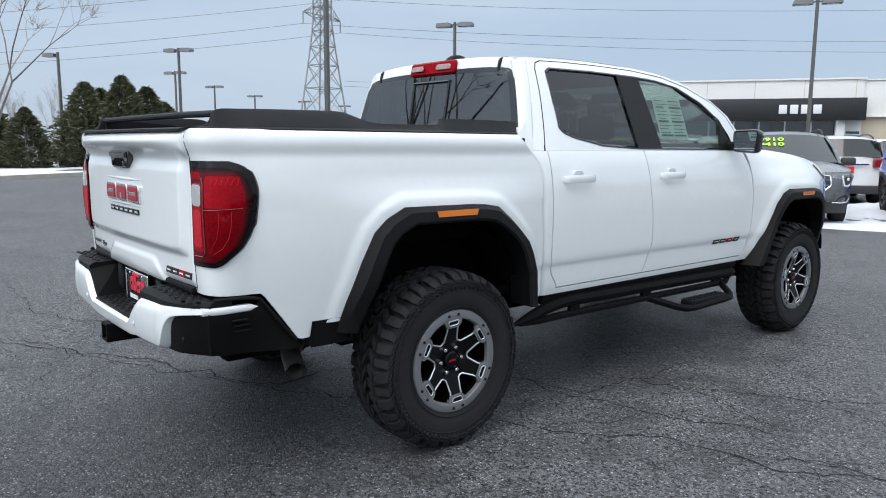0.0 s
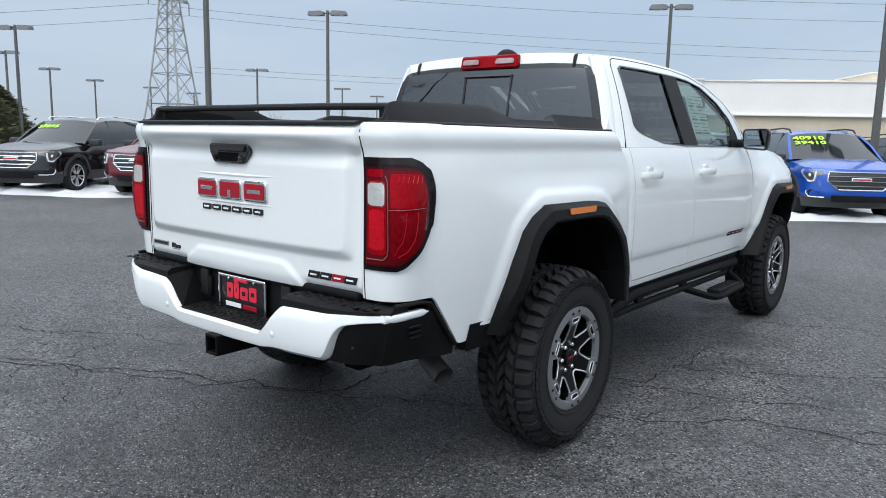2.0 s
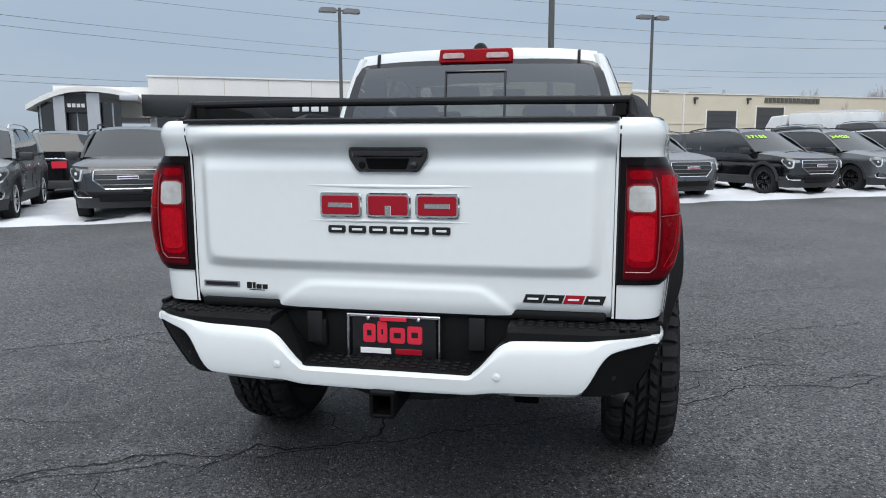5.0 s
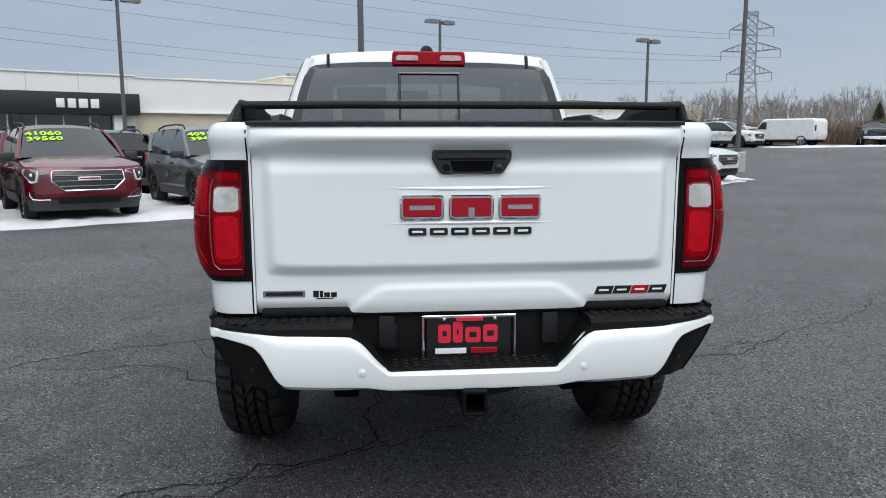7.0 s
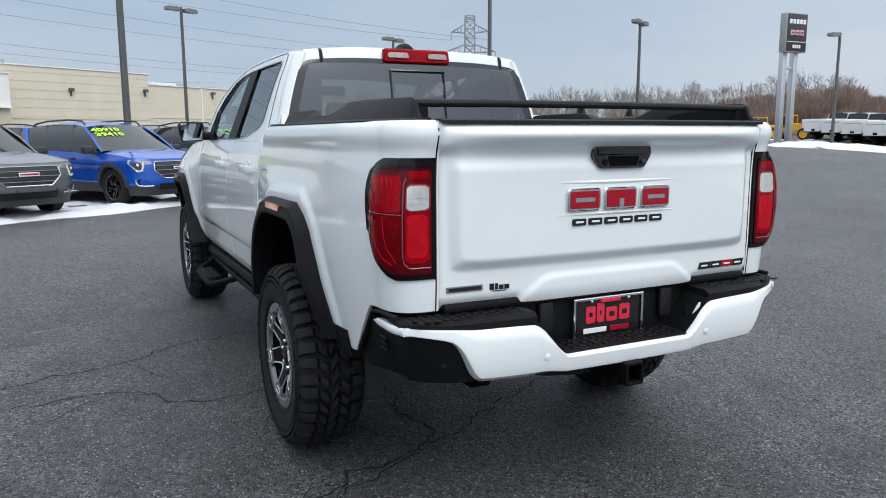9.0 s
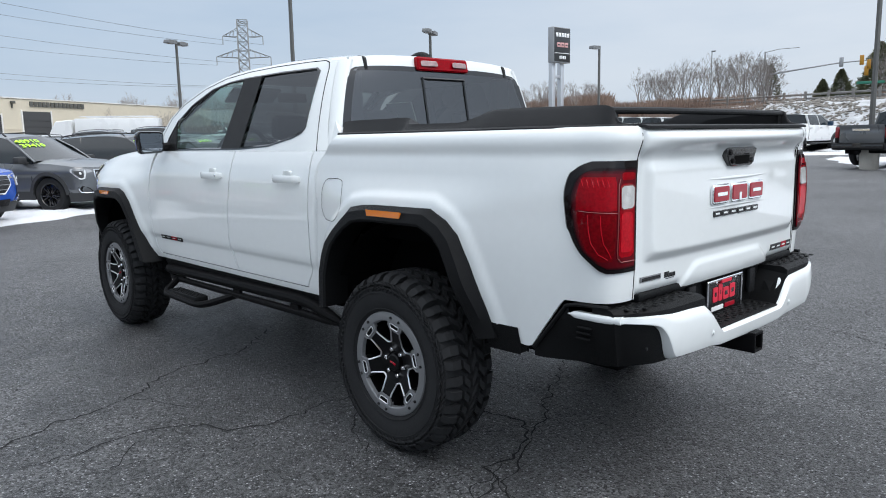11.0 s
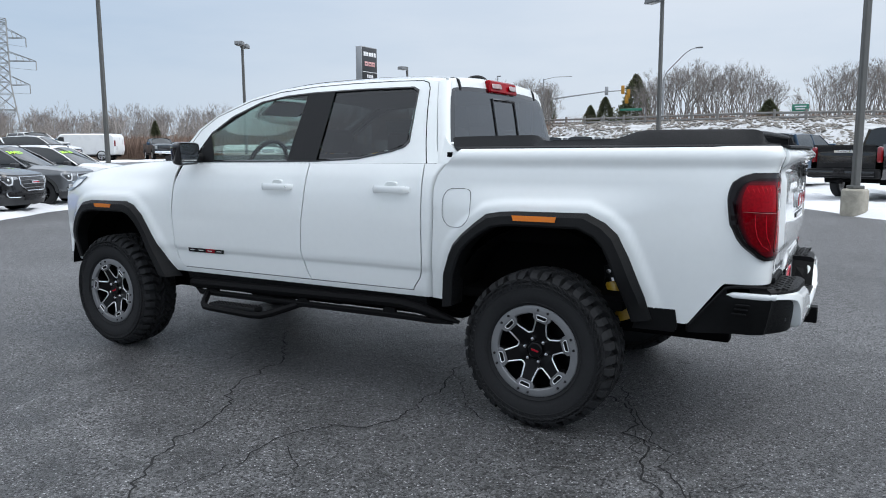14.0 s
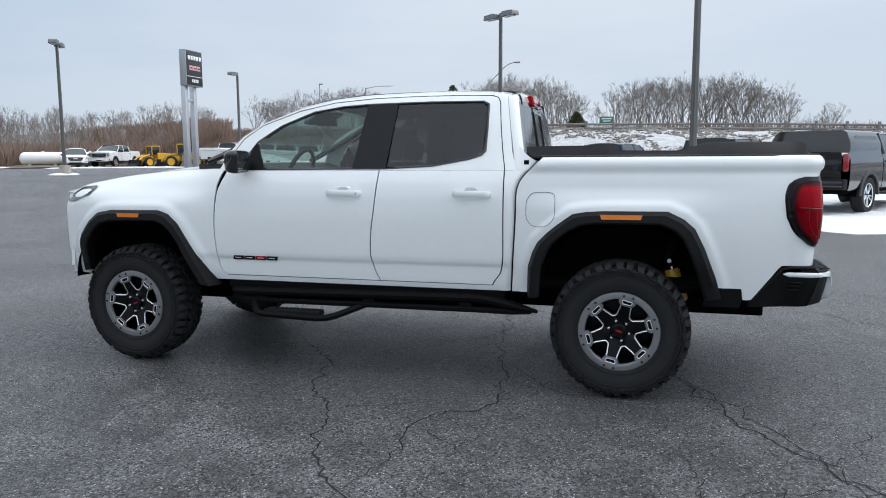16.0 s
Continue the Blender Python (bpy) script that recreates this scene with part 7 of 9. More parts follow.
# cream section
blk("wall", 10.85, 22.9, 48.9, 70, GZ0 - 1, 3.22, TAN, bld)
blk("wall", 10.85, 22.9, 48.75, 70, 3.26, 5.42, WHITE_PANEL, bld)
blk("ledge", 10.85, 22.95, 48.62, 48.95, 3.18, 3.27, WHITE_PANEL, bld)
blk("parapet_cap", 10.85, 23.0, 48.66, 70, 5.42, 5.50, WHITE_PANEL, bld)
for s in (14.4, 18.9):
    wdw = blk("office_window", s, s + 1.5, 48.80, 48.93, 1.35, 2.30, mat("pale_blind_glass", (0.30, 0.33, 0.34), 0.12, coat=0.4), bld)
    blk("window_frame", s + 0.72, s + 0.78, 48.77, 48.92, 1.35, 2.30, WHITE_PANEL, wdw)
# tall beige wall
blk("wall", 22.0, 34.3, 50.0, 72, GZ0 - 1, 6.12, CREAM, bld)
blk("parapet_cap", 21.9, 34.4, 49.93, 72, 6.12, 6.20, WHITE_PANEL, bld)
blk("wall", 15.5, 22.2, 54.0, 72, 4.0, 6.0, CREAM, bld)
for k in range(9):
    blk("block_course", 22.02, 34.28, 49.985, 50.02, 0.9 + 0.6 * k, 0.93 + 0.6 * k, TAN, bld)
blk("block_course", 22.02, 34.28, 49.96, 50.02, 2.55, 2.68, CREAM, bld)
# low service wing
blk("wall", 34.3, 76, 50.4, 72, GZ0 - 1, 5.35, CREAM, bld)
blk("parapet_cap", 34.3, 76.1, 50.32, 72, 5.35, 5.43, WHITE_PANEL, bld)
blk("block_course", 34.3, 76, 50.36, 50.42, 2.75, 2.88, CREAM, bld)
blk("downpipe", 39.7, 39.82, 50.28, 50.4, 0.3, 5.3, WHITE_PANEL, bld)
for s0, s1, z1 in ((42.2, 45.4, 3.95), (47.6, 50.7, 4.30)):
    sd_ = blk("roller_door", s0, s1, 50.33, 50.45, 0.5, z1, SHUTTER, bld, 0.0, "dark roller door")
    for k in range(6):
        blk("slat_line", s0, s1, 50.318, 50.34, 0.9 + 0.52 * k, 0.93 + 0.52 * k, BAND, sd_)
    blk("door_frame", s0 - 0.12, s0, 50.28, 50.45, 0.5, z1 + 0.12, WHITE_PANEL, sd_)
    blk("door_frame", s1, s1 + 0.12, 50.28, 50.45, 0.5, z1 + 0.12, WHITE_PANEL, sd_)
for k in range(14):
    blk("sign_bar", 48.5 + 0.46 * k, 48.84 + 0.46 * k, 50.30, 50.42, 4.72, 5.16, LAMP_DARK, bld)
for s, z in ((27.8, 4.55), (33.9, 4.75), (40.9, 4.85), (46.6, 4.9)):
    dd = 50.0 if s < 34 else 50.4
    lampb = blk("wall_lamp", s - 0.16, s + 0.16, dd - 0.35, dd - 0.05, z, z + 0.22, LAMP_DARK, bld, 0.03)
    blk("lamp_arm", s - 0.03, s + 0.03, dd - 0.15, dd + 0.02, z - 0.35, z + 0.05, LAMP_DARK, lampb)
for s, d, z, w, h in ((24.0, 53, 6.2, 0.9, 0.55), (29.2, 54, 6.15, 0.5, 0.4), (39.5, 54, 5.4, 1.4, 0.5), (44.0, 55, 5.4, 0.3, 0.5), (47.0, 54, 5.4, 0.2, 0.7), (13.0, 56, 5.5, 0.7, 0.5)):
    blk("roof_vent", s, s + w, d, d + w, z, z + h, GALV, bld, 0.03)
blk("roof_snow", 34.6, 37.4, 50.5, 56, 5.43, 5.62, SNOW, bld, 0.08)
# arched entrance at the far end
def arch_z(s):
    return 4.62 - (0.110 if s < -6.4 else 0.056) * (s + 6.4) ** 2


rise = [lerp(-9.6, -3.5, k / 16) for k in range(17)]
arch = part("entrance_arch", Geo().loft([[tuple(lot(s, d, z)) for d, z in ((45.6, arch_z(s) - 0.30), (45.6, arch_z(s)), (53, arch_z(s) + 0.05), (53, arch_z(s) - 0.30))] for s in rise], caps=(True, True)), WHITE_PANEL, bld, "white arched entrance canopy")
blk("column", -8.2, -7.6, 46.0, 46.6, GZ0 - 0.5, 4.05, ALU, arch)
blk("column", -6.4, -5.7, 46.0, 46.6, GZ0 - 0.5, 4.25, ALU, arch)
blk("canopy_end", -4.55, -3.5, 45.55, 46.8, 3.82, 4.20, ALU, arch, 0.02)
blk("entrance_sign", -7.6, -6.4, 46.1, 46.4, 3.10, 4.22, BAND, arch)
for k in range(4):
    blk("sign_bar", -7.45 + 0.25 * k, -7.27 + 0.25 * k, 46.03, 46.12, 3.40, 3.62, WHITE_PRINT, arch)
blk("entrance_glass", -9.2, -4.6, 47.0, 47.2, GZ0, 3.75, SHOP_GLASS, arch)
for k in range(5):
    blk("window_mullion", -9.1 + 1.0 * k, -9.02 + 1.0 * k, 46.94, 47.02, GZ0, 3.72, ALU, arch)
blk("wall", -9.0, 3.0, 52, 70, 3.0, 5.05, WHITE_PANEL, bld)

# ---- pylon sign ----
sign = thing("pylon_sign", "tall dark dealership pylon sign on two grey posts", "pylon sign", Matrix.Translation((29.55, -38.9, ground_z(29.55, -38.9))) @ Matrix.Rotation(radians(-92), 4, "Z"))
part("post", Geo().box((-0.36, 0.3, 3.1), (0.34, 0.34, 6.4), 0.02), ALU, sign)
part("post", Geo().box((0.56, 0.3, 3.1), (0.34, 0.34, 6.4), 0.02), ALU, sign)
part("cross_piece", Geo().box((0.1, 0.3, 4.6), (0.8, 0.2, 0.2), 0.02), ALU, sign)
bx = part("sign_box", Geo().box((0.05, 0.0, 6.70), (1.80, 0.50, 2.36), 0.03), mat("sign_grey_frame", (0.32, 0.33, 0.34), 0.45, 0.3), sign)
fc = part("sign_face", Geo().box((0.05, -0.265, 6.70), (1.66, 0.04, 2.24), 0.01), mat("sign_charcoal_face", (0.03, 0.031, 0.033), 0.35), sign)
for k in range(5):
    part("sign_bar", Geo().box((-0.53 + 0.29 * k, -0.295, 7.36), (0.22, 0.03, 0.27), 0.01), WHITE_PRINT, fc)
for k in range(3):
    part("sign_bar", Geo().box((-0.35 + 0.40 * k, -0.295, 6.70), (0.35, 0.03, 0.31), 0.01), mat("sign_rose", (0.62, 0.33, 0.32), 0.4), fc)
    part("sign_bar", Geo().box((-0.35 + 0.40 * k, -0.31, 6.70), (0.20, 0.03, 0.08), 0.01), mat("sign_charcoal_face", (0.03, 0.031, 0.033)), fc)
part("sign_rule", Geo().box((0.05, -0.295, 6.14), (1.66, 0.03, 0.035), 0.0), WHITE_PRINT, fc)
for k in range(4):
    part("sign_bar", Geo().box((-0.22 + 0.18 * k, -0.295, 5.86), (0.12, 0.03, 0.21), 0.01), WHITE_PRINT, fc)

# ---- traffic signals, street lights, road sign on the raised road ----
SIGNAL = mat("signal_yellow", (0.45, 0.22, 0.02), 0.5)
SIGN_GREEN = mat("road_sign_green", (0.03, 0.20, 0.13), 0.6)


def place(az, r, ex=-0.5, ey=4.5):
    x, y = ex + r * math.cos(radians(az)), ey + r * math.sin(radians(az))
    return x, y, ground_z(x, y)


x, y, z = place(-67.4, 96, -2, 3.5)
sg = thing("traffic_signal", "grey mast arm with yellow traffic signal heads over the road", "traffic light", Matrix.Translation((x, y, z)) @ Matrix.Rotation(radians(-160), 4, "Z"))
part("mast", Geo().tube([(0, 0, -1), (0, 0, 10.6 - z)], [0.15, 0.10], 10), GALV, sg)
part("mast_arm", Geo().tube([(0, 0, 7.9 - z), (3, 0, 8.3 - z), (7.5, 0, 8.85 - z), (10.6, 0, 9.0 - z)], [0.12, 0.10, 0.08, 0.06], 8), GALV, sg)
part("lamp_arm", Geo().tube([(0, 0, 10.5 - z), (1.4, 0, 10.8 - z), (3.6, 0, 10.85 - z)], [0.05, 0.045, 0.05], 6), GALV, sg)
for xx, dz, mt in ((7.9, 0.0, GALV), (9.9, 0.1, SIGNAL), (10.6, -0.4, SIGNAL), (10.4, -1.1, SIGNAL)):
    part("signal_head", Geo().box((xx, 0.05, 8.95 + dz - z), (0.42, 0.34, 1.05), 0.05), mt, sg)
x, y, z = 13.1, -57.0, ground_z(13.1, -57.0)
sl = thing("street_lamp", "grey road lamp with a long raised arm", "street lamp", Matrix.Translation((x, y, z)), "road lamps")
part("pole", Geo().tube([(0, 0, -1), (0, 0, 7.2 - z)], [0.10, 0.07], 8), GALV, sl)
part("lamp_arm", Geo().tube([(0, 0, 7.1 - z), (-0.25, 0.05, 7.7 - z), (-1.6, 0.2, 9.0 - z), (-2.1, 0.3, 9.3 - z), (-2.5, 0.4, 9.38 - z)], [0.06, 0.05, 0.045, 0.04, 0.04], 6), GALV, sl)
part("lamp_head", Geo().box((-2.75, 0.42, 9.38 - z), (0.55, 0.20, 0.11), 0.04), LAMP_GREY, sl)
x, y, z = place(-63.9, 96, -2, 3.5)
sl = thing("street_lamp", "thin straight grey road lamp", "street lamp", Matrix.Translation((x, y, z)), "road lamps")
part("pole", Geo().tube([(0, 0, -1), (0, 0, 11.0 - z)], [0.10, 0.06], 8), GALV, sl)
part("lamp_head", Geo().box((-0.2, 0, 11.0 - z), (0.5, 0.2, 0.14), 0.04), LAMP_GREY, sl)
x, y, z = place(-74.9, 92, -2, 3.5)
ns = thing("street_sign", "long green street-name sign on a pole arm", "road sign", Matrix.Translation((x, y, z)) @ Matrix.Rotation(radians(15), 4, "Z"))
part("post", Geo().tube([(0, 0, -1), (0, 0, 6.6 - z)], 0.08, 6), GALV, ns)
part("panel", Geo().box((1.6, 0.05, 6.35 - z), (2.6, 0.05, 0.28), 0.01), SIGN_GREEN, ns)
x, y, z = place(-87.2, 60, -0.1, 5.3)
rs = thing("road_sign", "green road sign on posts beyond the guard rail", "road sign", Matrix.Translation((x, y, z)))
part("post", Geo().tube([(0, 0, -0.5), (0, 0, 1.5)], 0.05, 6), GALV, rs)
part("panel", Geo().box((0, 0.06, 1.22), (1.10, 0.04, 0.50), 0.01), SIGN_GREEN, rs)
part("sign_bar", Geo().box((0, 0.085, 1.31), (0.75, 0.02, 0.09), 0.0), WHITE_PRINT, rs)
part("sign_bar", Geo().box((0, 0.085, 1.13), (0.60, 0.02, 0.08), 0.0), WHITE_PRINT, rs)

# ---- trees ----
# bark tone raised so its colour also carries distance haze
BARK = mat("bare_winter_bark", (0.33, 0.300, 0.280), 0.95, noise_scale=2, noise_amount=0.3, vary=0.25)
BARK_DARK = mat("dark_winter_bark", (0.215, 0.195, 0.180), 0.95, noise_scale=2, noise_amount=0.3, vary=0.25)
BARK_BROWN = mat("brown_twigs", (0.215, 0.150, 0.118), 0.95, noise_scale=0.5, noise_amount=0.35, vary=0.2)
NEEDLE = mat("dark_conifer_needles", (0.118, 0.128, 0.070), 0.85, noise_scale=1.2, noise_amount=0.55, vary=0.25)


def sliver(g, p, d, length, w, rng):
    """A hair-thin twig: one long triangle."""
    side = d.cross(Vector((rng.uniform(-1, 1), rng.uniform(-1, 1), rng.uniform(-1, 1)))).normalized() * w
    g.add([p - side, p + side, p + d * length], [(0, 1, 2)])


def bare_tree(seed, h, spread_, slim=False):
    """A leafless tree: forked rising limbs that end in a haze of fine twigs."""
    rng = random.Random(seed)
    trunk, limbs = Geo(), Geo()

    def grow(p, d, length, r, lev):
        n = 4
        pts, rs = [p], [r]
        for i in range(n):
            d = (d + Vector((rng.uniform(-1, 1), rng.uniform(-1, 1), rng.uniform(0.0, 0.6))) * (0.07 if lev == 0 else 0.16)).normalized()
            pts.append(pts[-1] + d * length / n)
            rs.append(r * (1 - 0.6 * (i + 1) / n))
        (trunk if lev == 0 else limbs).tube(pts, rs, 6 if lev == 0 else 3, cap=False)
        if lev == 0:
            count, lo = (rng.randint(9, 12), 0.30) if slim else (rng.randint(5, 7), 0.55)
        else:
            count, lo = (5, 0.25) if lev == 1 else (7, 0.10)
        for k in range(count):
            t = rng.uniform(lo, 1.0)
            i = min(n - 1, int(t * n))
            q = pts[i].lerp(pts[i + 1], t * n - i)
            a = rng.uniform(0, 6.283)
            nd = (d + Vector((math.cos(a), math.sin(a), 0)) * spread_ * rng.uniform(0.5, 1.2) + Vector((0, 0, 0.2))).normalized()
            rr = r * (1 - 0.6 * t)
            if lev < 2:
                ll = h * rng.uniform(0.36, 0.56) if lev == 0 and not slim else h * rng.uniform(0.12, 0.22) if lev == 0 else length * rng.uniform(0.42, 0.60)
                grow(q, nd, ll, rr * rng.uniform(0.40, 0.58), lev + 1)
            else:
                l3 = length * rng.uniform(0.45, 0.8)
                sliver(limbs, q, nd, l3, 0.010, rng)
                for m in range(4):
                    b = rng.uniform(0, 6.283)
                    sliver(limbs, q + nd * l3 * rng.uniform(0.1, 0.7), (nd + Vector((math.cos(b), math.sin(b), 0.2)) * 0.6).normalized(), l3 * rng.uniform(0.4, 0.7), 0.007, rng)

    grow(Vector((0, 0, 0)), Vector((0, 0, 1)), h * (0.80 if slim else 0.36), h * (0.0042 if slim else 0.0085), 0)
    GEOS.append((trunk, limbs))
    return mesh_of("trunk", trunk, BARK), mesh_of("crown", limbs, BARK, smooth=False)


GEOS = []
BARE = [bare_tree(100 + k, 9.0, 0.30 + 0.05 * (k % 3)) for k in range(8)]


def domed_tree(seed, h, w, bark, top=4, twigs=7, wide=1.0):
    """A leafless hardwood: a short trunk, rising limbs that fork again and again, and a domed crown of twigs."""
    rng = random.Random(seed)
    trunk, limbs = Geo(), Geo()
    zc = h * 0.52

    def fits(p):
        k = (p.x * p.x + p.y * p.y) / (w * w) + ((p.z - zc) / (h - zc) if p.z > zc else 0.0) ** 2
        return k < 1.0

    def grow(p, d, length, r, lev):
        pts, rs = [p], [r]
        for i in range(3):
            d = (d + Vector((rng.uniform(-1, 1), rng.uniform(-1, 1), rng.uniform(-0.1, 0.35))) * (0.05 if lev == 0 else 0.13)).normalized()
            q = pts[-1] + d * length / 3
            if not fits(q):
                q = pts[-1] + d * length * 0.12
            pts.append(q)
            rs.append(r * (1 - 0.14 * (i + 1)))
        (trunk if lev == 0 else limbs).tube(pts, rs, 6 if lev == 0 else 3, cap=False)
        if lev == top:
            for k in range(twigs):
                a, t = rng.uniform(0, 6.283), rng.uniform(0.1, 1.0)
                i = min(2, int(t * 3))
                q = pts[i].lerp(pts[i + 1], t * 3 - i)
                nd = (d + Vector((math.cos(a), math.sin(a), rng.uniform(-0.2, 0.5))) * 0.75).normalized()
                sliver(limbs, q, nd, h * rng.uniform(0.045, 0.09), 0.009, rng)
            return
        count = rng.randint(4, 6) if lev == 0 else 3 if rng.random() < 0.55 else 2
        a0 = rng.uniform(0, 6.283)
        for k in range(count):
            a = a0 + 6.283 * k / count + rng.uniform(-0.5, 0.5)
            op = rng.uniform(0.14, 0.42) if lev == 0 else rng.uniform(0.22, 0.58)
            nd = (d + Vector((math.cos(a), math.sin(a), 0.12)) * op * wide).normalized()
            t = 1.0 if k < 2 else rng.uniform(0.55, 1.0)
            i = min(2, int(t * 3))
            q = pts[i].lerp(pts[i + 1], t * 3 - i)
            grow(q, nd, (h * rng.uniform(0.26, 0.36) if lev == 0 else length * rng.uniform(0.60, 0.86)), r * rng.uniform(0.42, 0.56), lev + 1)

    grow(Vector((0, 0, -0.3)), Vector((rng.uniform(-0.08, 0.08), rng.uniform(-0.08, 0.08), 1)).normalized(), h * rng.uniform(0.16, 0.30), h * 0.0175, 0)
    GEOS.append((trunk, limbs))
    return mesh_of("trunk", trunk, bark), mesh_of("crown", limbs, bark, smooth=False)


DOMED = [domed_tree(500 + k, 9.0, 2.2 + 0.35 * (k % 4), BARK_DARK) for k in range(9)]
WOOD0 = len(GEOS)
SLIM = [domed_tree(600 + k, 9.0, 1.15 + 0.25 * (k % 3), BARK, 3, 14, 0.8) for k in range(8)]


def plant(kind, x, y, scale, turn, label, group, dz=-0.2):
    t = thing("bare_tree", label, "tree", Matrix.Translation((x, y, ground_z(x, y) + dz)) @ Matrix.Rotation(turn, 4, "Z") @ Matrix.Scale(scale, 4), group)
    for nm, me in zip(("trunk", "crown"), kind):
        o = new(nm, me)
        o.parent = t
    return t


rng = random.Random(77)
# roadside wood beyond the raised road, in two stands with a gap, low at the far end
for az0, az1, count in ((-84.9, -75.6, 34), (-99.6, -87.3, 46)):
    for k in range(count):
        az = lerp(az0, az1, (k + rng.uniform(0.1, 0.9)) / count)
        x, y, z = place(az, rng.uniform(94, 110))
        tall = 1.0 - 0.16 * (1 - ss(az - az0, 0.0, 3.0)) - 0.16 * (1 - ss(az1 - az, 0.0, 3.0))
        plant(rng.choice(DOMED), x, y, rng.uniform(0.90, 1.04) * tall, rng.uniform(0, 6.28), "leafless grey tree standing beyond the guard rail", "roadside bare trees")
for k in range(14):
    x, y, z = place(rng.choice((rng.uniform(-87.2, -84.6), rng.uniform(-103.5, -99.5), rng.uniform(-103.5, -99.5))), rng.uniform(92, 108))
    plant(rng.choice(DOMED), x, y, rng.uniform(0.36, 0.60), rng.uniform(0, 6.28), "small leafless tree beyond the guard rail", "roadside bare trees")
for k in range(40):
    az = rng.uniform(-69, -60)
    x, y, z = place(az, rng.uniform(84, 105))
    plant(rng.choice(DOMED), x, y, rng.uniform(0.60, 0.82) * lerp(0.80, 1.0, ss(-az, 60, 68)), rng.uniform(0, 6.28), "leafless grey tree on the wooded slope", "roadside bare trees")
# young wood behind the lot
for k in range(130):
    az = rng.uniform(-57, -14)
    x, y, z = place(az, rng.uniform(78, 96))
    plant(rng.choice(SLIM), x, y, rng.uniform(0.46, 0.62) * (1 - 0.28 * ss(-az, 44, 50)), rng.uniform(0, 6.28), "slender leafless tree in the brushy wood", "young wood behind the lot")
g = Geo()
for k in range(330):
    az = rng.uniform(-57, -14)
    x, y, z = place(az, rng.uniform(88, 122))
    sc, tn = rng.uniform(0.46, 0.76) * (1 - 0.30 * ss(-az, 44, 50)), rng.uniform(0, 6.28)
    ca, sa = math.cos(tn) * sc, math.sin(tn) * sc
    for q in rng.choice(GEOS[WOOD0:]):
        g.add([(x + px * ca - py * sa, y + px * sa + py * ca, z + 0.6 + pz * sc) for px, py, pz in q.v], q.f)
solid("far_wood", g, BARK, "dense grey-brown leafless wood behind the lot", "wood", kind="stuff", smooth=False)
for az, r, sc in ((51.4, 120, 0.55), (46.4, 130, 0.6), (45.2, 128, 0.55), (44.2, 132, 0.6), (43.0, 128, 0.5)):
    x, y, z = place(az, r, -3.0, -1.5)
    plant(BARE[k % 6], x, y, sc, 0.7 * az, "leafless tree beside the lot", "bare trees by the lot", 0.0)
    k += 1


plant(domed_tree(332, 9.5, 3.4, BARK_DARK, 5, 6, 1.3), -10.5, 15.0, 1.25, 2.2, "broad leafless tree behind the lot's edge", "bare trees by the lot", 0.0)
plant(domed_tree(331, 9.5, 3.6, BARK_DARK, 5, 5, 1.5), 1.1, 20.5, 0.80, 1.0, "broad leafless tree by the snowy verge", "bare trees by the lot", 0.0)


def brush(name, label, az0, az1, r0, r1, count, h0, h1, seed, material):
    """Undergrowth: thin upright twigs in one mesh."""
    rng = random.Random(seed)
    g = Geo()
    for _ in range(count):
        az, r = rng.uniform(az0, az1), rng.uniform(r0, r1)
        x, y, z = place(az, r)
        h = rng.uniform(h0, h1)
        for q in range(3):
            dx, dy = rng.uniform(-0.35, 0.35) * h, rng.uniform(-0.35, 0.35) * h
            w = 0.004 + 0.0035 * h
            a = rng.uniform(0, 3.14)
            cx, sx = math.cos(a) * w, math.sin(a) * w
            g.add([(x - cx, y - sx, z - 0.2), (x + cx, y + sx, z - 0.2), (x + dx * 0.6 + cx * 0.6, y + dy * 0.6 + sx * 0.6, z + h * 0.7), (x + dx, y + dy, z + h)], [(0, 1, 2), (0, 2, 3)])
    return solid(name, g, material, label, "undergrowth", kind="stuff", smooth=False)


brush("undergrowth", "dense brown leafless brush in front of the wood", -58, -13, 76, 108, 46000, 0.5, 2.5, 3, BARK_BROWN)
brush("undergrowth", "brown weeds and brush on the slope", -68, -56, 70, 96, 7000, 0.4, 1.2, 4, BARK_BROWN)
brush("undergrowth", "brown brush under the roadside trees", -112, -76, 66, 90, 6000, 0.4, 1.5, 5, BARK_BROWN)
SLOPE = mat("brown_winter_scrub", (0.070, 0.048, 0.036), 0.95, noise_scale=1.6, noise_amount=0.6, bump=1.0, bump_scale=5)
# brown slope that carries on past the snowy bank
rng = random.Random(12)
g, gb = Geo(), Geo()
nx, ny = 40, 10
for j in range(ny + 1):
    for i in range(nx + 1):
        x, yy = lerp(19.5, 75, i / nx), lerp(-36.8, -53, j / ny)
        y = bank_y(x, yy)
        g.v.append((x, y, ground_z(x, y) + 0.10 + 0.12 * noise.noise(Vector((x * 0.4, y * 0.4, 1.0)))))
g.f = [(j * (nx + 1) + i, (j + 1) * (nx + 1) + i, (j + 1) * (nx + 1) + i + 1, j * (nx + 1) + i + 1) for j in range(ny) for i in range(nx)]
solid("brown_slope", g, SLOPE, "brown weedy slope below the wood", "slope", kind="structure")
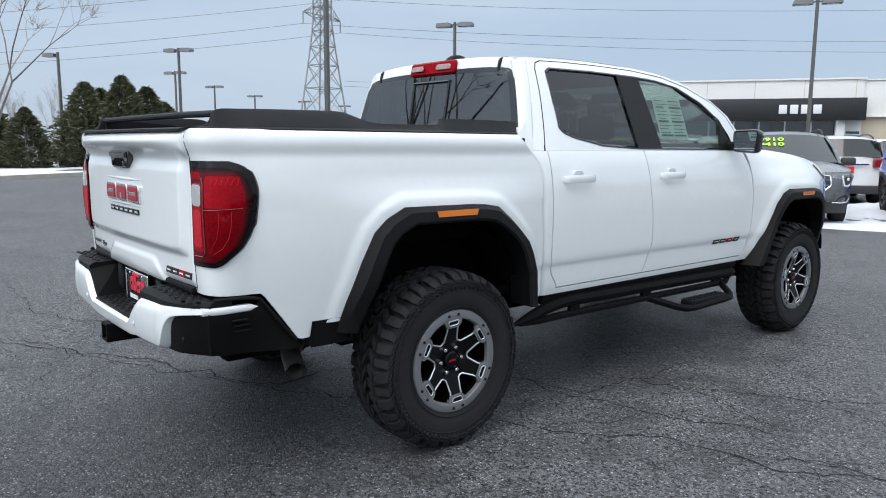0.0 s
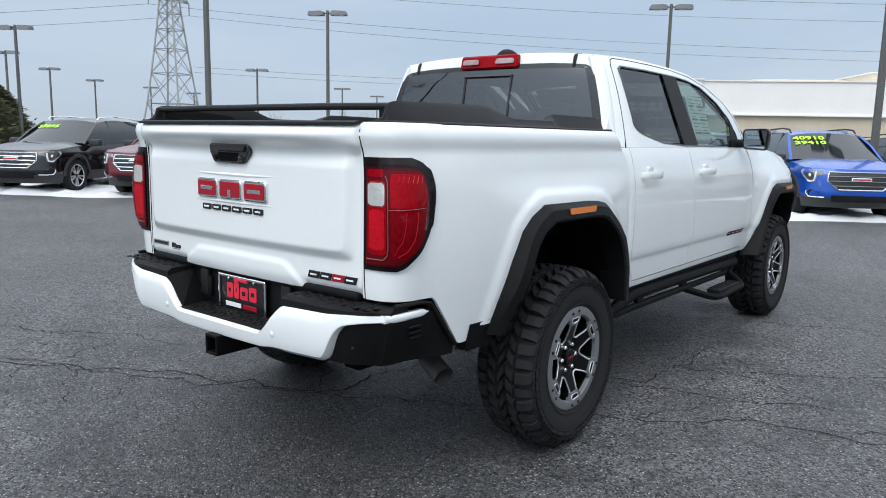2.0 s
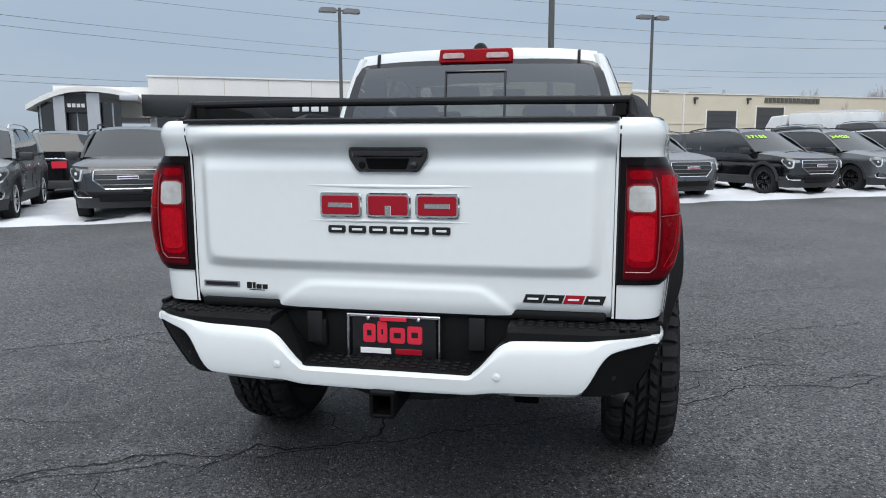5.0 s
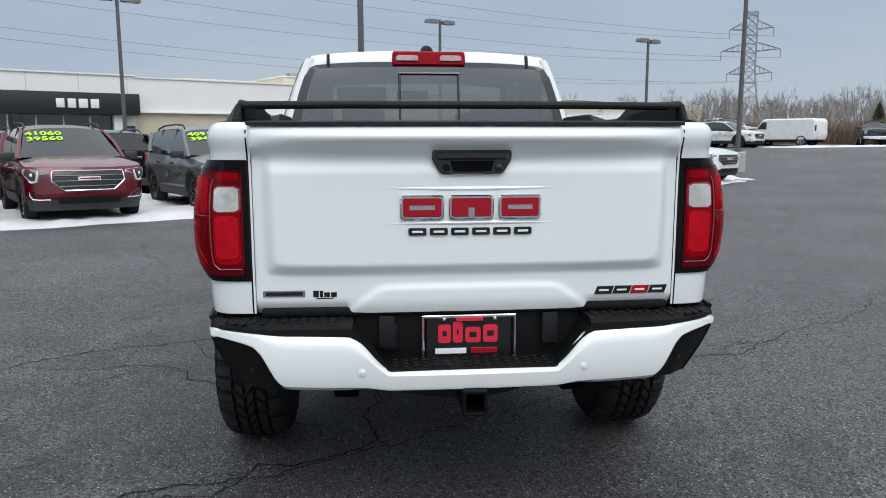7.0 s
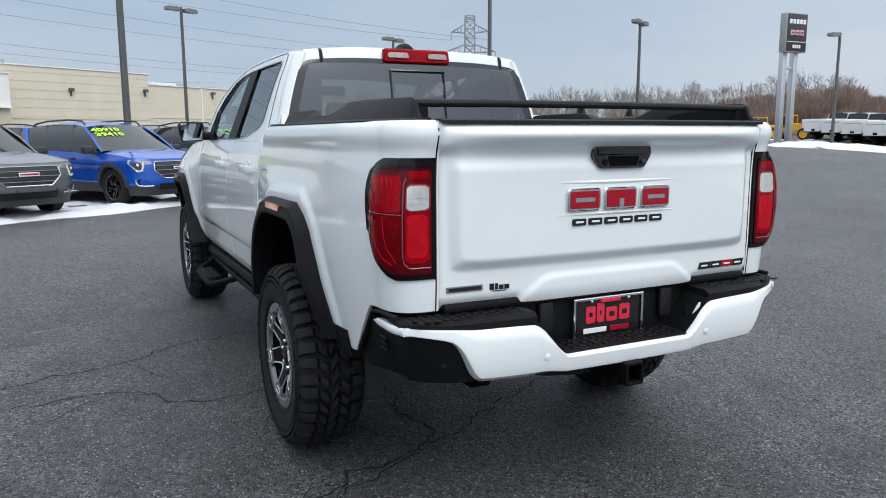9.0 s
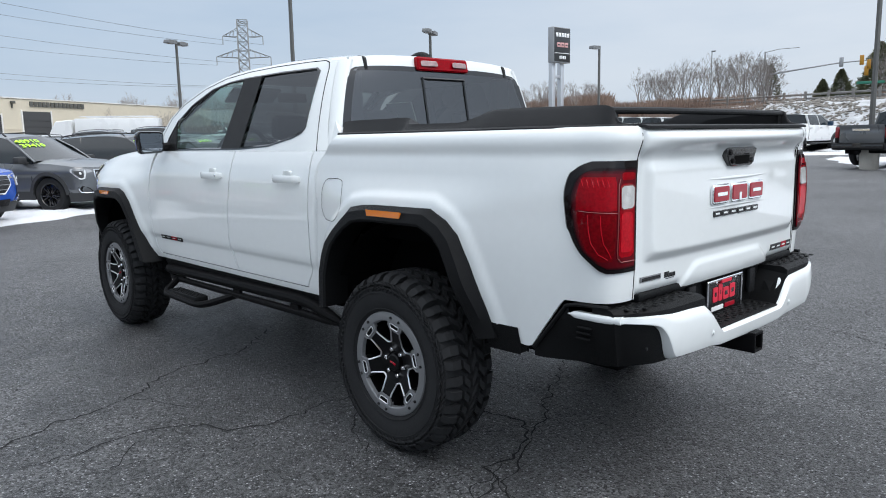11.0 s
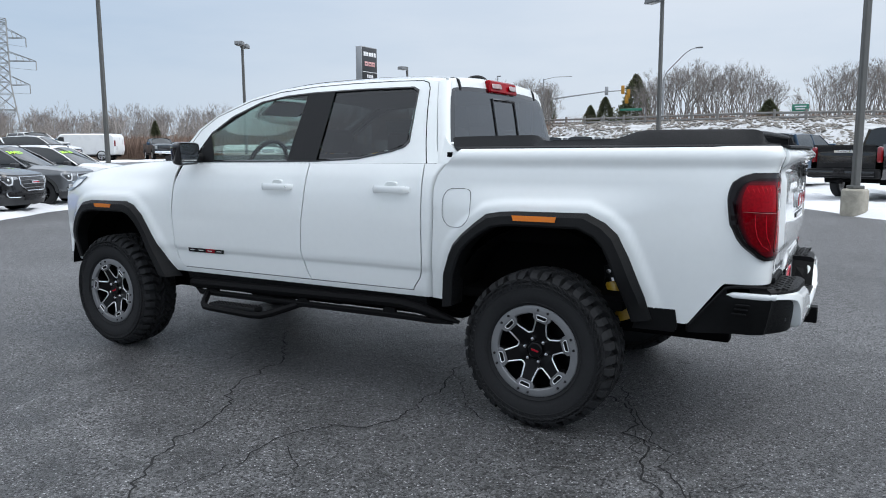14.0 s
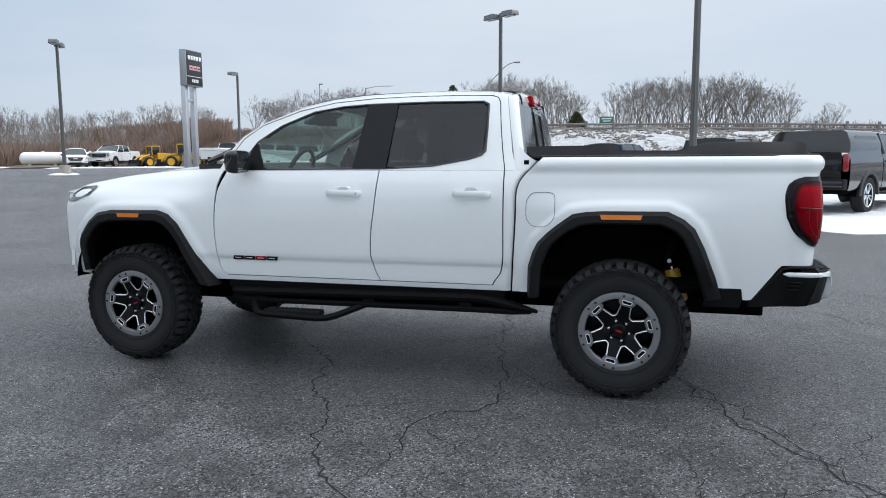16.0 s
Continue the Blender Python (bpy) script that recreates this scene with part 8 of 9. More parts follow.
for _ in range(9000):
    x, yy = rng.uniform(19.0, 72), rng.uniform(-53, -38)
    y, h, a = bank_y(x, yy), rng.uniform(0.3, 1.3), rng.uniform(0, 3.14)
    z = ground_z(x, y)
    cx, sx, dx, dy = math.cos(a) * 0.012, math.sin(a) * 0.012, rng.uniform(-0.3, 0.3) * h, rng.uniform(-0.3, 0.3) * h
    gb.add([(x - cx, y - sx, z), (x + cx, y + sx, z), (x + dx, y + dy, z + h)], [(0, 1, 2)])
solid("undergrowth", gb, BARK_BROWN, "brown weeds covering the slope", "undergrowth", kind="stuff", smooth=False)
# wooded ground behind the lot
g = Geo()
na, nr = 60, 10
for j in range(nr + 1):
    for i in range(na + 1):
        az, r = lerp(-60, -14, i / na), lerp(64, 150, j / nr)
        x, y, z = place(az, r)
        g.v.append((x, y, z + 0.06 + 1.6 * ss(r, 70, 120) + 0.25 * noise.noise(Vector((x * 0.2, y * 0.2, 0)))))
g.f = [(j * (na + 1) + i, j * (na + 1) + i + 1, (j + 1) * (na + 1) + i + 1, (j + 1) * (na + 1) + i)[::-1] for j in range(nr) for i in range(na)]
solid("wood_floor", g, EARTH, "brown leaf-strewn ground of the wood", "ground", kind="structure")


def conifer(seed, h, w, dense_=1.0):
    """A dense evergreen: short needle sprays filling a lumpy rounded cone."""
    rng = random.Random(seed)
    tr = Geo().tube([(0, 0, 0), (0, 0, h * 0.9)], [h * 0.025, h * 0.006], 6)
    g = Geo()
    for k in range(int(9000 * dense_)):
        t = rng.random() ** 1.25
        a = rng.uniform(0, 6.283)
        ca, sa = math.cos(a), math.sin(a)
        lump = 1 + 0.34 * noise.noise(Vector((ca * 1.6 + seed, sa * 1.6, t * h * 0.9))) + 0.10 * noise.noise(Vector((ca * 5, sa * 5 + seed, t * h * 2.5)))
        lump *= 1 + 0.05 * math.sin(t * h * 6.5 + seed + 2.0 * math.sin(a * 2 + seed))
        tier = (t * h * 1.9 + 0.35 * math.sin(a * 3 + seed)) % 1.0
        reach = w * min(1.0, 0.55 + t / 0.30) * (1 - t) ** 0.74 * lump * (1.14 - 0.42 * tier) + 0.05
        rr = reach * (0.50 + 0.50 * math.sqrt(rng.random())) * (1.0 if rng.random() < 0.85 else rng.uniform(1.0, 1.22))
        c = Vector((ca * rr, sa * rr, h * (0.02 + 0.96 * t) + rng.uniform(-0.1, 0.1)))
        l = rng.uniform(0.08, 0.20)
        d1 = Vector((ca + rng.uniform(-0.7, 0.7), sa + rng.uniform(-0.7, 0.7), rng.uniform(-0.15, 0.9))).normalized() * l
        for q in range(2):
            d2 = d1.cross(Vector((rng.uniform(-1, 1), rng.uniform(-1, 1), rng.uniform(-1, 1)))).normalized() * l * 0.30
            g.add([c - d1 * 0.4 - d2, c - d1 * 0.4 + d2, c + d1], [(0, 1, 2)])
    return mesh_of("trunk", tr, BARK), mesh_of("crown", g, NEEDLE, smooth=False)


FIRS = [conifer(300, 4.6, 2.0, 1.2), conifer(301, 5.0, 1.9, 1.1), conifer(302, 6.0, 2.1, 1.1), conifer(303, 6.0, 1.7, 0.40)]


def fir(kind, x, y, sc, label, dz=0.0):
    t = thing("conifer", label, "conifer", Matrix.Translation((x, y, ground_z(x, y) + dz)) @ Matrix.Rotation(x, 4, "Z") @ Matrix.Diagonal((*sc, 1)), "evergreen conifers")
    for nm, me in zip(("trunk", "crown"), kind):
        o = new(nm, me)
        o.parent = t


for az, r, kd, sc in ((80.0, 41.5, 1, (0.80, 0.80, 0.60)), (82.4, 43.5, 0, (1.1, 1.1, 0.78)), (76.3, 43, 2, (1.05, 1.05, 0.74)), (75.3, 45, 0, (1.1, 1.1, 0.92)), (73.9, 44, 1, (1.15, 1.15, 0.98)), (72.3, 45, 2, (1.1, 1.1, 0.74)), (71.2, 47, 0, (1.1, 1.1, 0.80)), (84.5, 42, 1, (1.2, 1.2, 0.8))):
    x, y = -2.07 + r * math.cos(radians(az)), -3.4 + r * math.sin(radians(az))
    fir(FIRS[kd], x, y, sc, "dense dark evergreen tree on a snowy verge")
for az, r, kd, sc in ((-75.2, 112, 1, (1.75, 1.75, 1.78)), (-73.0, 114, 2, (1.1, 1.1, 0.98)), (-71.9, 114, 0, (0.95, 0.95, 1.0)), (-84.6, 74, 0, (0.8, 0.8, 0.6)), (-68.7, 110, 3, (1.15, 1.15, 1.10)), (-39.5, 82, 0, (0.5, 0.5, 0.85)), (-43.0, 84, 1, (0.4, 0.4, 0.75))):
    x, y, z = place(az, r)
    fir(FIRS[kd], x, y, sc, "dark evergreen among the leafless trees")
for az, r, sc in ((82.5, 58, 0.62), (80.6, 60, 0.60), (78.4, 62, 0.62), (84.5, 60, 0.7)):
    x, y = -2.07 + r * math.cos(radians(az)), -3.4 + r * math.sin(radians(az))
    plant(BARE[int(az) % 6], x, y, sc, az, "leafless tree behind the evergreens", "bare trees by the lot", 0.0)
# kerb by the evergreens
kb = Geo().loft([[tuple(lot(s + a, d, z)) for a, z in ((0, -0.05), (0, 0.15), (-0.15, 0.15), (-0.15, -0.05))] for s, d in ((-21.9, 10), (-21.3, 15.5), (-21.4, 20.4), (-23.2, 23.2), (-25.8, 26.0), (-26.6, 32), (-27, 50))], caps=(True, True))
solid("kerb", kb, CONCRETE, "pale concrete kerb along the verge", "kerb", kind="structure")

# ---- parked vehicles ----
def paint(name, color, metal=0.35, rough=0.28):
    return mat(name, color, rough, metal, coat=0.55, noise_scale=2, noise_amount=0.04, rough_var=0.04)


P_BLACK = paint("black_car_paint", (0.005, 0.005, 0.006), 0.0, 0.12)
P_RED = paint("dark_red_car_paint", (0.120, 0.003, 0.009), 0.2, 0.18)
P_SILVER = paint("sage_silver_car_paint", (0.22, 0.24, 0.24), 0.6)
P_GREY = paint("grey_car_paint", (0.135, 0.142, 0.150), 0.5)
P_BLUE = paint("bright_blue_car_paint", (0.004, 0.075, 0.42), 0.15, 0.2)
P_SLATE = paint("slate_blue_car_paint", (0.055, 0.070, 0.082), 0.4)
P_WHITE = paint("white_fleet_paint", (0.74, 0.75, 0.75), 0.0)
P_NAVY = paint("navy_truck_paint", (0.012, 0.044, 0.088), 0.4)
# lime numbers glow a little themselves; brightness added, no lamp behind
LIME = mat("lime_window_marker", (0.42, 0.90, 0.02), 0.6, emit=0.25)
CAR_GLASS = mat("car_window_dark_glass", (0.014, 0.018, 0.020), 0.05, coat=0.35)
CLAD = mat("car_cladding_plastic", (0.03, 0.031, 0.033), 0.6, noise_scale=3, noise_amount=0.1)
HEADLAMP = mat("headlamp_glass", (0.30, 0.31, 0.32), 0.10, 0.3, coat=1.0, noise_scale=30, noise_amount=0.5)
LIGHT_GUIDE = mat("white_light_guide", (0.72, 0.74, 0.76), 0.2)
TAIL_RED = mat("car_tail_red", (0.22, 0.004, 0.008), 0.15, coat=1.0)
PAINTED = ("body_side", "hood", "roof", "front_fascia", "tail_panel", "bed_side", "cab", "box", "van_body")


def car_wheel_meshes(r, w, silver):
    g = Geo().lathe([(r * 0.66, w * 0.42), (r * 0.80, w * 0.50), (r * 0.95, w * 0.46), (r, w * 0.34), (r, -w * 0.34), (r * 0.9, -w * 0.5)], 28, lambda a, b, h: (a, h, b))
    g.f = [f[::-1] for f in g.f]
    ty = mesh_of("tyre", g, RUBBER)
    g = Geo().lathe([(0, w * 0.18), (r * 0.62, w * 0.16), (r * 0.66, w * 0.43)], 28, lambda a, b, h: (a, h, b))
    g.f = [f[::-1] for f in g.f]
    dish = mesh_of("dish", g, GLOSS_BLACK)
    g = Geo()
    for k in range(10):
        a = 2 * math.pi * k / 10 + (0.12 if k % 2 else -0.12)
        c, s = math.cos(a), math.sin(a)
        m = Matrix(((c, 0, -s, 0), (0, 1, 0, 0), (s, 0, c, 0), (0, 0, 0, 1)))
        g.box(None, (r * 0.50, w * 0.10, r * 0.075), 0.006, m @ Matrix.Translation((r * 0.37, w * 0.34, 0)))
    g.tube([(r * 0.64 * math.cos(2 * math.pi * k / 28), w * 0.42, r * 0.64 * math.sin(2 * math.pi * k / 28)) for k in range(29)], r * 0.03, 5, cap=False)
    sp = mesh_of("spokes", g, MACHINED if silver else GLOSS_BLACK)
    return ty, dish, sp


WH = {True: car_wheel_meshes(0.365, 0.235, True), False: car_wheel_meshes(0.365, 0.235, False), "big": car_wheel_meshes(0.42, 0.28, True)}


def add_wheels(t, kind, xs, half, r):
    for x in xs:
        for sgn in (1, -1):
            w = new("wheel")
            w.parent = t
            w.matrix_basis = Matrix.Translation((x, sgn * (half - 0.12), r)) @ Matrix.Rotation(0 if sgn > 0 else math.pi, 4, "Z")
            for nm, me in zip(("tyre", "dish", "spokes"), WH[kind]):
                o = new(nm, me)
                o.parent = w


def arch_poly(xc, r, z0=0.0, n=14):
    return [(xc + r * math.cos(math.pi * k / n), 0.365 + r * math.sin(math.pi * k / n)) for k in range(n + 1)] + [(xc - r, z0), (xc + r, z0)]


def make_suv(silver, chrome):
    """A mid-size crossover, nose towards +x, standing on z = 0."""
    t = thing("suv", "parked crossover", "car")
    belt = curve([(-2.25, 1.13), (-1.6, 1.08), (0.0, 1.03), (1.05, 1.00), (1.30, 1.00), (1.75, 0.955), (2.08, 0.88), (2.22, 0.82)])
    prof = curve([(0.28, 0.845), (0.40, 0.885), (0.48, 0.906), (0.56, 0.900), (0.72, 0.908), (0.80, 0.928), (0.84, 0.926), (0.92, 0.908), (1.02, 0.880), (1.13, 0.850)])

    def sy(x, z):
        y = prof(z)
        y -= 0.06 * max(0.0, (x - 1.45) / 0.80) ** 2.4 + 0.12 * max(0.0, (-1.60 - x) / 0.70) ** 2.2
        y += 0.018 * (math.exp(-(((x - 1.36) / 0.42) ** 4)) + math.exp(-(((x + 1.36) / 0.42) ** 4))) * ss(z, 0.4, 0.7) * (1 - ss(z, 0.85, 0.98))
        return y

    cuts = [arch_poly(1.36, 0.415), arch_poly(-1.36, 0.415)]
    g = Geo().grid(64, 18, lambda u, v: (lambda x: (x, sy(x, lerp(0.40, belt(x), v)), lerp(0.40, belt(x), v)))(lerp(-2.24, 1.80, u)), keep=lambda x, y, z: not any(inside((x, z), c) for c in cuts), flip=True)
    both_sides("body_side", g, P_BLACK, t)
    # cladding: sill and arches
    for sgn in (1, -1):
        side = (lambda q: q) if sgn > 0 else (lambda q: q.mirrored())
        part("sill", side(Geo().grid(20, 3, lambda u, v: (lerp(-0.98, 0.98, u), sy(lerp(-0.98, 0.98, u), lerp(0.26, 0.44, v)) + 0.008, lerp(0.26, 0.44, v)), flip=True)), CLAD, t)
        for xc in (1.36, -1.36):
            loops = []
            for k in range(17):
                a = math.pi * k / 16
                c, s = math.cos(a), math.sin(a)
                for_r = ((0.475, 0.0), (0.47, 0.014), (0.40, 0.018), (0.395, -0.10))
                loops.append([(xc + r * c, sy(xc + 0.45 * c, max(0.42, 0.365 + 0.45 * s)) + o, 0.365 + r * s) for r, o in for_r])
            q = Geo().loft(loops, closed=False)
            part("arch_trim", side(q), CLAD, t)
            part("wheel_house", side(Geo().loft([[(xc + 0.42 * math.cos(math.pi * k / 12), y, 0.30 + 0.45 * math.sin(math.pi * k / 12)) for k in range(13)] for y in (0.84, 0.45)], closed=False)), DARK, t)
        # seams and handles
        for xs_ in ((0.98, 0.62), (-0.10, 0.62), (-1.0, 0.80)):
            x = xs_[0]
            part("door_seam", side(Geo().tube([(x + 0.05, sy(x, 0.99) + 0.001, 0.99), (x, sy(x, 0.75) + 0.001, 0.75), (x - 0.02, sy(x, xs_[1] - 0.14) + 0.001, xs_[1] - 0.14)], 0.004, 4)), DARK, t)
        for x in (0.12, -0.82):
            part("door_handle", side(Geo().box((x, sy(x, 0.90) + 0.012, 0.90), (0.19, 0.03, 0.03), 0.008)), P_BLACK if not chrome else CHROME, t)
        mr = part("mirror", side(Geo().box((0.80, 1.00, 1.08), (0.16, 0.24, 0.15), 0.04)), CLAD, t)
        part("mirror_arm", side(Geo().box((0.84, 0.88, 1.02), (0.08, 0.10, 0.06), 0.01)), CLAD, mr)
        part("roof_rail", side(Geo().tube([(0.15, 0.62, 1.575), (0.05, 0.62, 1.645), (-0.4, 0.625, 1.672), (-1.2, 0.62, 1.655), (-1.7, 0.60, 1.60), (-1.8, 0.60, 1.555)], 0.018, 6)), CHROME if chrome else CLAD, t)
    # one skin round the nose: p runs from the middle (0) to the wheel arch (1 or -1)
    lean = curve([(0.20, 0.10), (0.34, 0.03), (0.46, 0.0), (0.62, 0.012), (0.76, 0.035), (0.88, 0.085), (0.96, 0.14)])

    def fas(p, z, off=0.0):
        th = abs(p) * math.pi / 2
        c, q = max(0.0, math.cos(th)), math.sin(th)
        sg_ = 1 if p >= 0 else -1
        return (1.80 + (0.46 - lean(z)) * c**0.72 + c * off, sg_ * (sy(1.80, z) * q**0.80 + q * off), z)

    edge_z = lambda p: lerp(0.905, 0.944, abs(p) ** 2)

    def hood(u, v):
        yf = lerp(-1, 1, v)
        bx, by = 1.02, yf * (sy(1.02, belt(1.02)) - 0.004)
        fx_, fy_, fz_ = fas(yf, edge_z(yf))
        z0 = 1.085 - 0.078 * abs(yf) ** 2.4
        crease = 0.014 * (ss(abs(yf), 0.36, 0.44) - ss(abs(yf), 0.62, 0.85)) * (1 - u**4)
        return (lerp(bx, fx_, u), lerp(by, fy_, u), lerp(z0, fz_ + 0.004, u**2.1) + crease)

    part("hood", Geo().grid(16, 28, hood), P_BLACK, t)
    part("front_fascia", Geo().grid(40, 12, lambda u, v: fas(lerp(-1, 1, u), lerp(0.385, edge_z(lerp(-1, 1, u)), v))), P_BLACK, t)
    part("front_lip", Geo().grid(40, 5, lambda u, v: fas(lerp(-1, 1, u), lerp(0.22, 0.405, v), 0.010)), CLAD, t)
    nose_map = lambda u, v, h: fas(u, v, h)

    def plate(poly, h0, h1, b=0.0):
        return Geo().prism(poly, h0, h1, nose_map, b)

    hexa = [(-0.21, 0.545), (0.0, 0.545), (0.21, 0.545), (0.355, 0.70), (0.325, 0.862), (0.0, 0.862), (-0.325, 0.862), (-0.355, 0.70)]
    hexd = dense(hexa, 4)
    rings = [[nose_map(u * k, 0.71 + (v - 0.71) * k, 0.008) for u, v in hexd] for k in (1.0, 0.75, 0.5, 0.25, 0.02)]
    gg = Geo().loft(rings, closed=True)
    gg.f = [f[::-1] for f in gg.f]
    gr = part("grille", gg, BADGE_BLACK, t)
    part("grille_frame", Geo().tube([nose_map(u, v, 0.012) for u, v in hexd + hexd[:1]], 0.013, 6, cap=False), CHROME, gr)
    for k in range(3):
        z = 0.615 + 0.085 * k
        w = (0.265, 0.325, 0.320)[k]
        part("grille_bar", Geo().tube([nose_map(lerp(-w, w, i / 10), z, 0.018) for i in range(11)], 0.008 if not chrome else 0.016, 6), CHROME if chrome else RIM_GREY, gr)
    part("emblem", plate([(-0.075, 0.705), (0.075, 0.705), (0.075, 0.765), (-0.075, 0.765)], 0.02, 0.045, 0.006), CHROME, gr)
    part("emblem_inlay", plate([(-0.066, 0.722), (0.066, 0.722), (0.066, 0.748), (-0.066, 0.748)], 0.044, 0.048, 0.001), BADGE_RED, gr)
    part("lower_grille", Geo().grid(20, 3, lambda u, v: fas(lerp(-0.30, 0.30, u), lerp(0.33, 0.445, v), 0.016)), BADGE_BLACK, t)
    for sgn in (1, -1):
        side = (lambda q: q) if sgn > 0 else (lambda q: q.mirrored())
        hlp = [(0.37, 0.815), (0.50, 0.800), (0.56, 0.68), (0.70, 0.66), (0.80, 0.75), (0.90, 0.84), (0.88, 0.895), (0.62, 0.890), (0.38, 0.868)]
        hl_ = part("headlight", side(plate(rounded(hlp, 0.012), -0.02, 0.012, 0.004)), HEADLAMP, t)
        part("lamp_chamber", side(plate(rounded([(0.56, 0.79), (0.60, 0.715), (0.68, 0.700), (0.76, 0.78), (0.80, 0.845), (0.58, 0.845)], 0.01), 0.011, 0.0145, 0.001)), CLAD, hl_)
        part("lamp_projector", side(Geo().lathe([(0.0, 0.012), (0.024, 0.008), (0.030, 0.0)], 12, lambda a, b, h: fas(0.64 + a, 0.80 + b, 0.0145 + h))), LIGHT_GUIDE, hl_)
        part("light_guide", side(Geo().tube([fas(p, z, 0.014) for p, z in ((0.52, 0.862), (0.54, 0.775), (0.585, 0.695), (0.66, 0.682), (0.72, 0.70))], 0.015, 5)), LIGHT_GUIDE, hl_)
        part("fog_lamp_pocket", side(plate([(0.42, 0.415), (0.70, 0.425), (0.72, 0.50), (0.66, 0.545), (0.50, 0.50)], -0.02, 0.008, 0.003)), BADGE_BLACK, t)
        part("bumper_blade", side(Geo().tube([fas(p, z, 0.012) for p, z in ((0.40, 0.405), (0.56, 0.402), (0.70, 0.412), (0.745, 0.47), (0.745, 0.52))], 0.010, 5)), CHROME, t)
    # tail
    def tailf(u, v):
        y = lerp(-1, 1, u)
        z = lerp(0.38, 1.13, v)
        return (-2.30 + 0.16 * abs(y) ** 3 + 0.05 * v, y * 0.80, z)

    part("tail_panel", Geo().grid(20, 8, tailf, flip=True), P_BLACK, t)
    part("rear_valance", Geo().box((-2.26, 0, 0.36), (0.14, 1.50, 0.20), 0.04), CLAD, t)
    part("number_plate", Geo().box((-2.315, 0, 0.82), (0.02, 0.32, 0.16), 0.004), RED_PRINT, t)
    part("tailgate_strip", Geo().box((-2.305, 0, 0.955), (0.03, 0.95, 0.05), 0.008), CHROME, t)
    for sgn in (1, -1):
        part("tail_light", Geo().box((-2.20, sgn * 0.66, 0.99), (0.16, 0.22, 0.22), 0.03), TAIL_RED, t)
    # greenhouse
    up_y = curve([(1.00, 0.855), (1.25, 0.80), (1.50, 0.70), (1.56, 0.665)])

    def roof(u, v):
        y = lerp(-1, 1, v)
        x = lerp(-1.98, 0.26, u)
        zc = curve([(-1.98, 1.555), (-1.5, 1.61), (-0.6, 1.645), (-0.1, 1.63), (0.26, 1.575)])(x)
        return (x - 0.04 * y * y * (1 if x > 0 else -1), y * 0.675, zc - 0.065 * abs(y) ** 2.6)

    part("roof", Geo().grid(20, 14, roof), P_BLACK, t)

    def screen(u, v):
        y = lerp(-1, 1, v)
        z = lerp(1.06, 1.575, u)
        return (lerp(1.12, 0.26, u) - 0.13 * y * y * (1 - 0.6 * u), y * lerp(0.81, 0.665, u), z - 0.055 * abs(y) ** 2.6 * u)

    part("windscreen", Geo().grid(8, 14, screen), CAR_GLASS, t)
    part("rear_window", Geo().grid(4, 10, lambda u, v: (lerp(-2.25, -1.985, u) + 0.05 * lerp(-1, 1, v) ** 2, lerp(-1, 1, v) * lerp(0.74, 0.64, u), lerp(1.12, 1.55, u) - 0.05 * abs(lerp(-1, 1, v)) ** 2.6 * u), flip=True), CAR_GLASS, t)
    top = curve([(-2.05, 1.50), (-1.5, 1.545), (-0.5, 1.575), (0.1, 1.545), (0.45, 1.40), (0.75, 1.22), (1.0, 1.06)])

    def sideglass(u, v):
        x = lerp(-2.12, 0.98, u)
        z = lerp(belt(x), max(top(x), belt(x) + 0.005), v)
        return (x, min(up_y(z), 0.862) - 0.05 * max(0.0, (-1.6 - x) / 0.5) ** 2, z)

    both_sides("side_window", Geo().grid(40, 8, sideglass, flip=True), CAR_GLASS, t)
    for sgn in (1, -1):
        side = (lambda q: q) if sgn > 0 else (lambda q: q.mirrored())
        for pts, r in (([(1.02, 1.04), (0.60, 1.33), (0.22, 1.535)], 0.028), ([(-1.62, 1.10), (-1.92, 1.50)], 0.07), ([(-0.10, 1.03), (-0.14, 1.57)], 0.03), ([(-1.02, 1.05), (-1.14, 1.57)], 0.025)):
            q = Geo().tube([(x, up_y(z) - 0.004, z) for x, z in pts], r, 6, flat=0.5)
            part("cab" if r in (0.028, 0.07) else "window_post", side(q), P_BLACK if r in (0.028, 0.07) else GLOSS_BLACK, t)
        part("window_line", side(Geo().tube([(x, up_y(belt(x)) + 0.008, belt(x)) for x in (-2.0, -1.4, -0.6, 0.2, 1.0)], 0.008, 4)), CHROME if chrome else GLOSS_BLACK, t)
    part("floor_pan", Geo().box((0, 0, 0.36), (4.2, 1.45, 0.18), 0.04), DARK, t)
    add_wheels(t, silver, (1.36, -1.36), 0.905, 0.365)
    return t


def repaint(t, p):
    for o in t.children_recursive:
        if o.type == "MESH" and o.name.split(".")[0] in PAINTED and o.material_slots:
            o.material_slots[0].link = "OBJECT"
            o.material_slots[0].material = p
    return t


NUM = {}


def price(t, words, scale=1.0):
    """Lime numbers written on the windscreen's upper corner."""
    if words not in NUM:
        g = text_geo(words, 0.185 * scale, 0.0, 0.0045)
        out = Geo()
        for x, y, z in g.v:
            yy = x * 1.25 - 0.36
            out.v.append((lerp(1.12, 0.26, 0.70 + y * 0.95) - 0.10 * (yy / 0.75) ** 2 + 0.012, yy, lerp(1.06, 1.575, 0.70 + y * 0.95) + 0.012 - 0.02 * (yy / 0.75) ** 2))
        out.f = g.f
        NUM[words] = mesh_of("price_number", out, LIME, smooth=False)
    o = new("price_number", NUM[words])
    o.parent = t
    tagged(o, "lime green price numbers on the windscreen")


SUV = {False: make_suv(False, False), True: make_suv(True, True)}
first = {False: True, True: True}


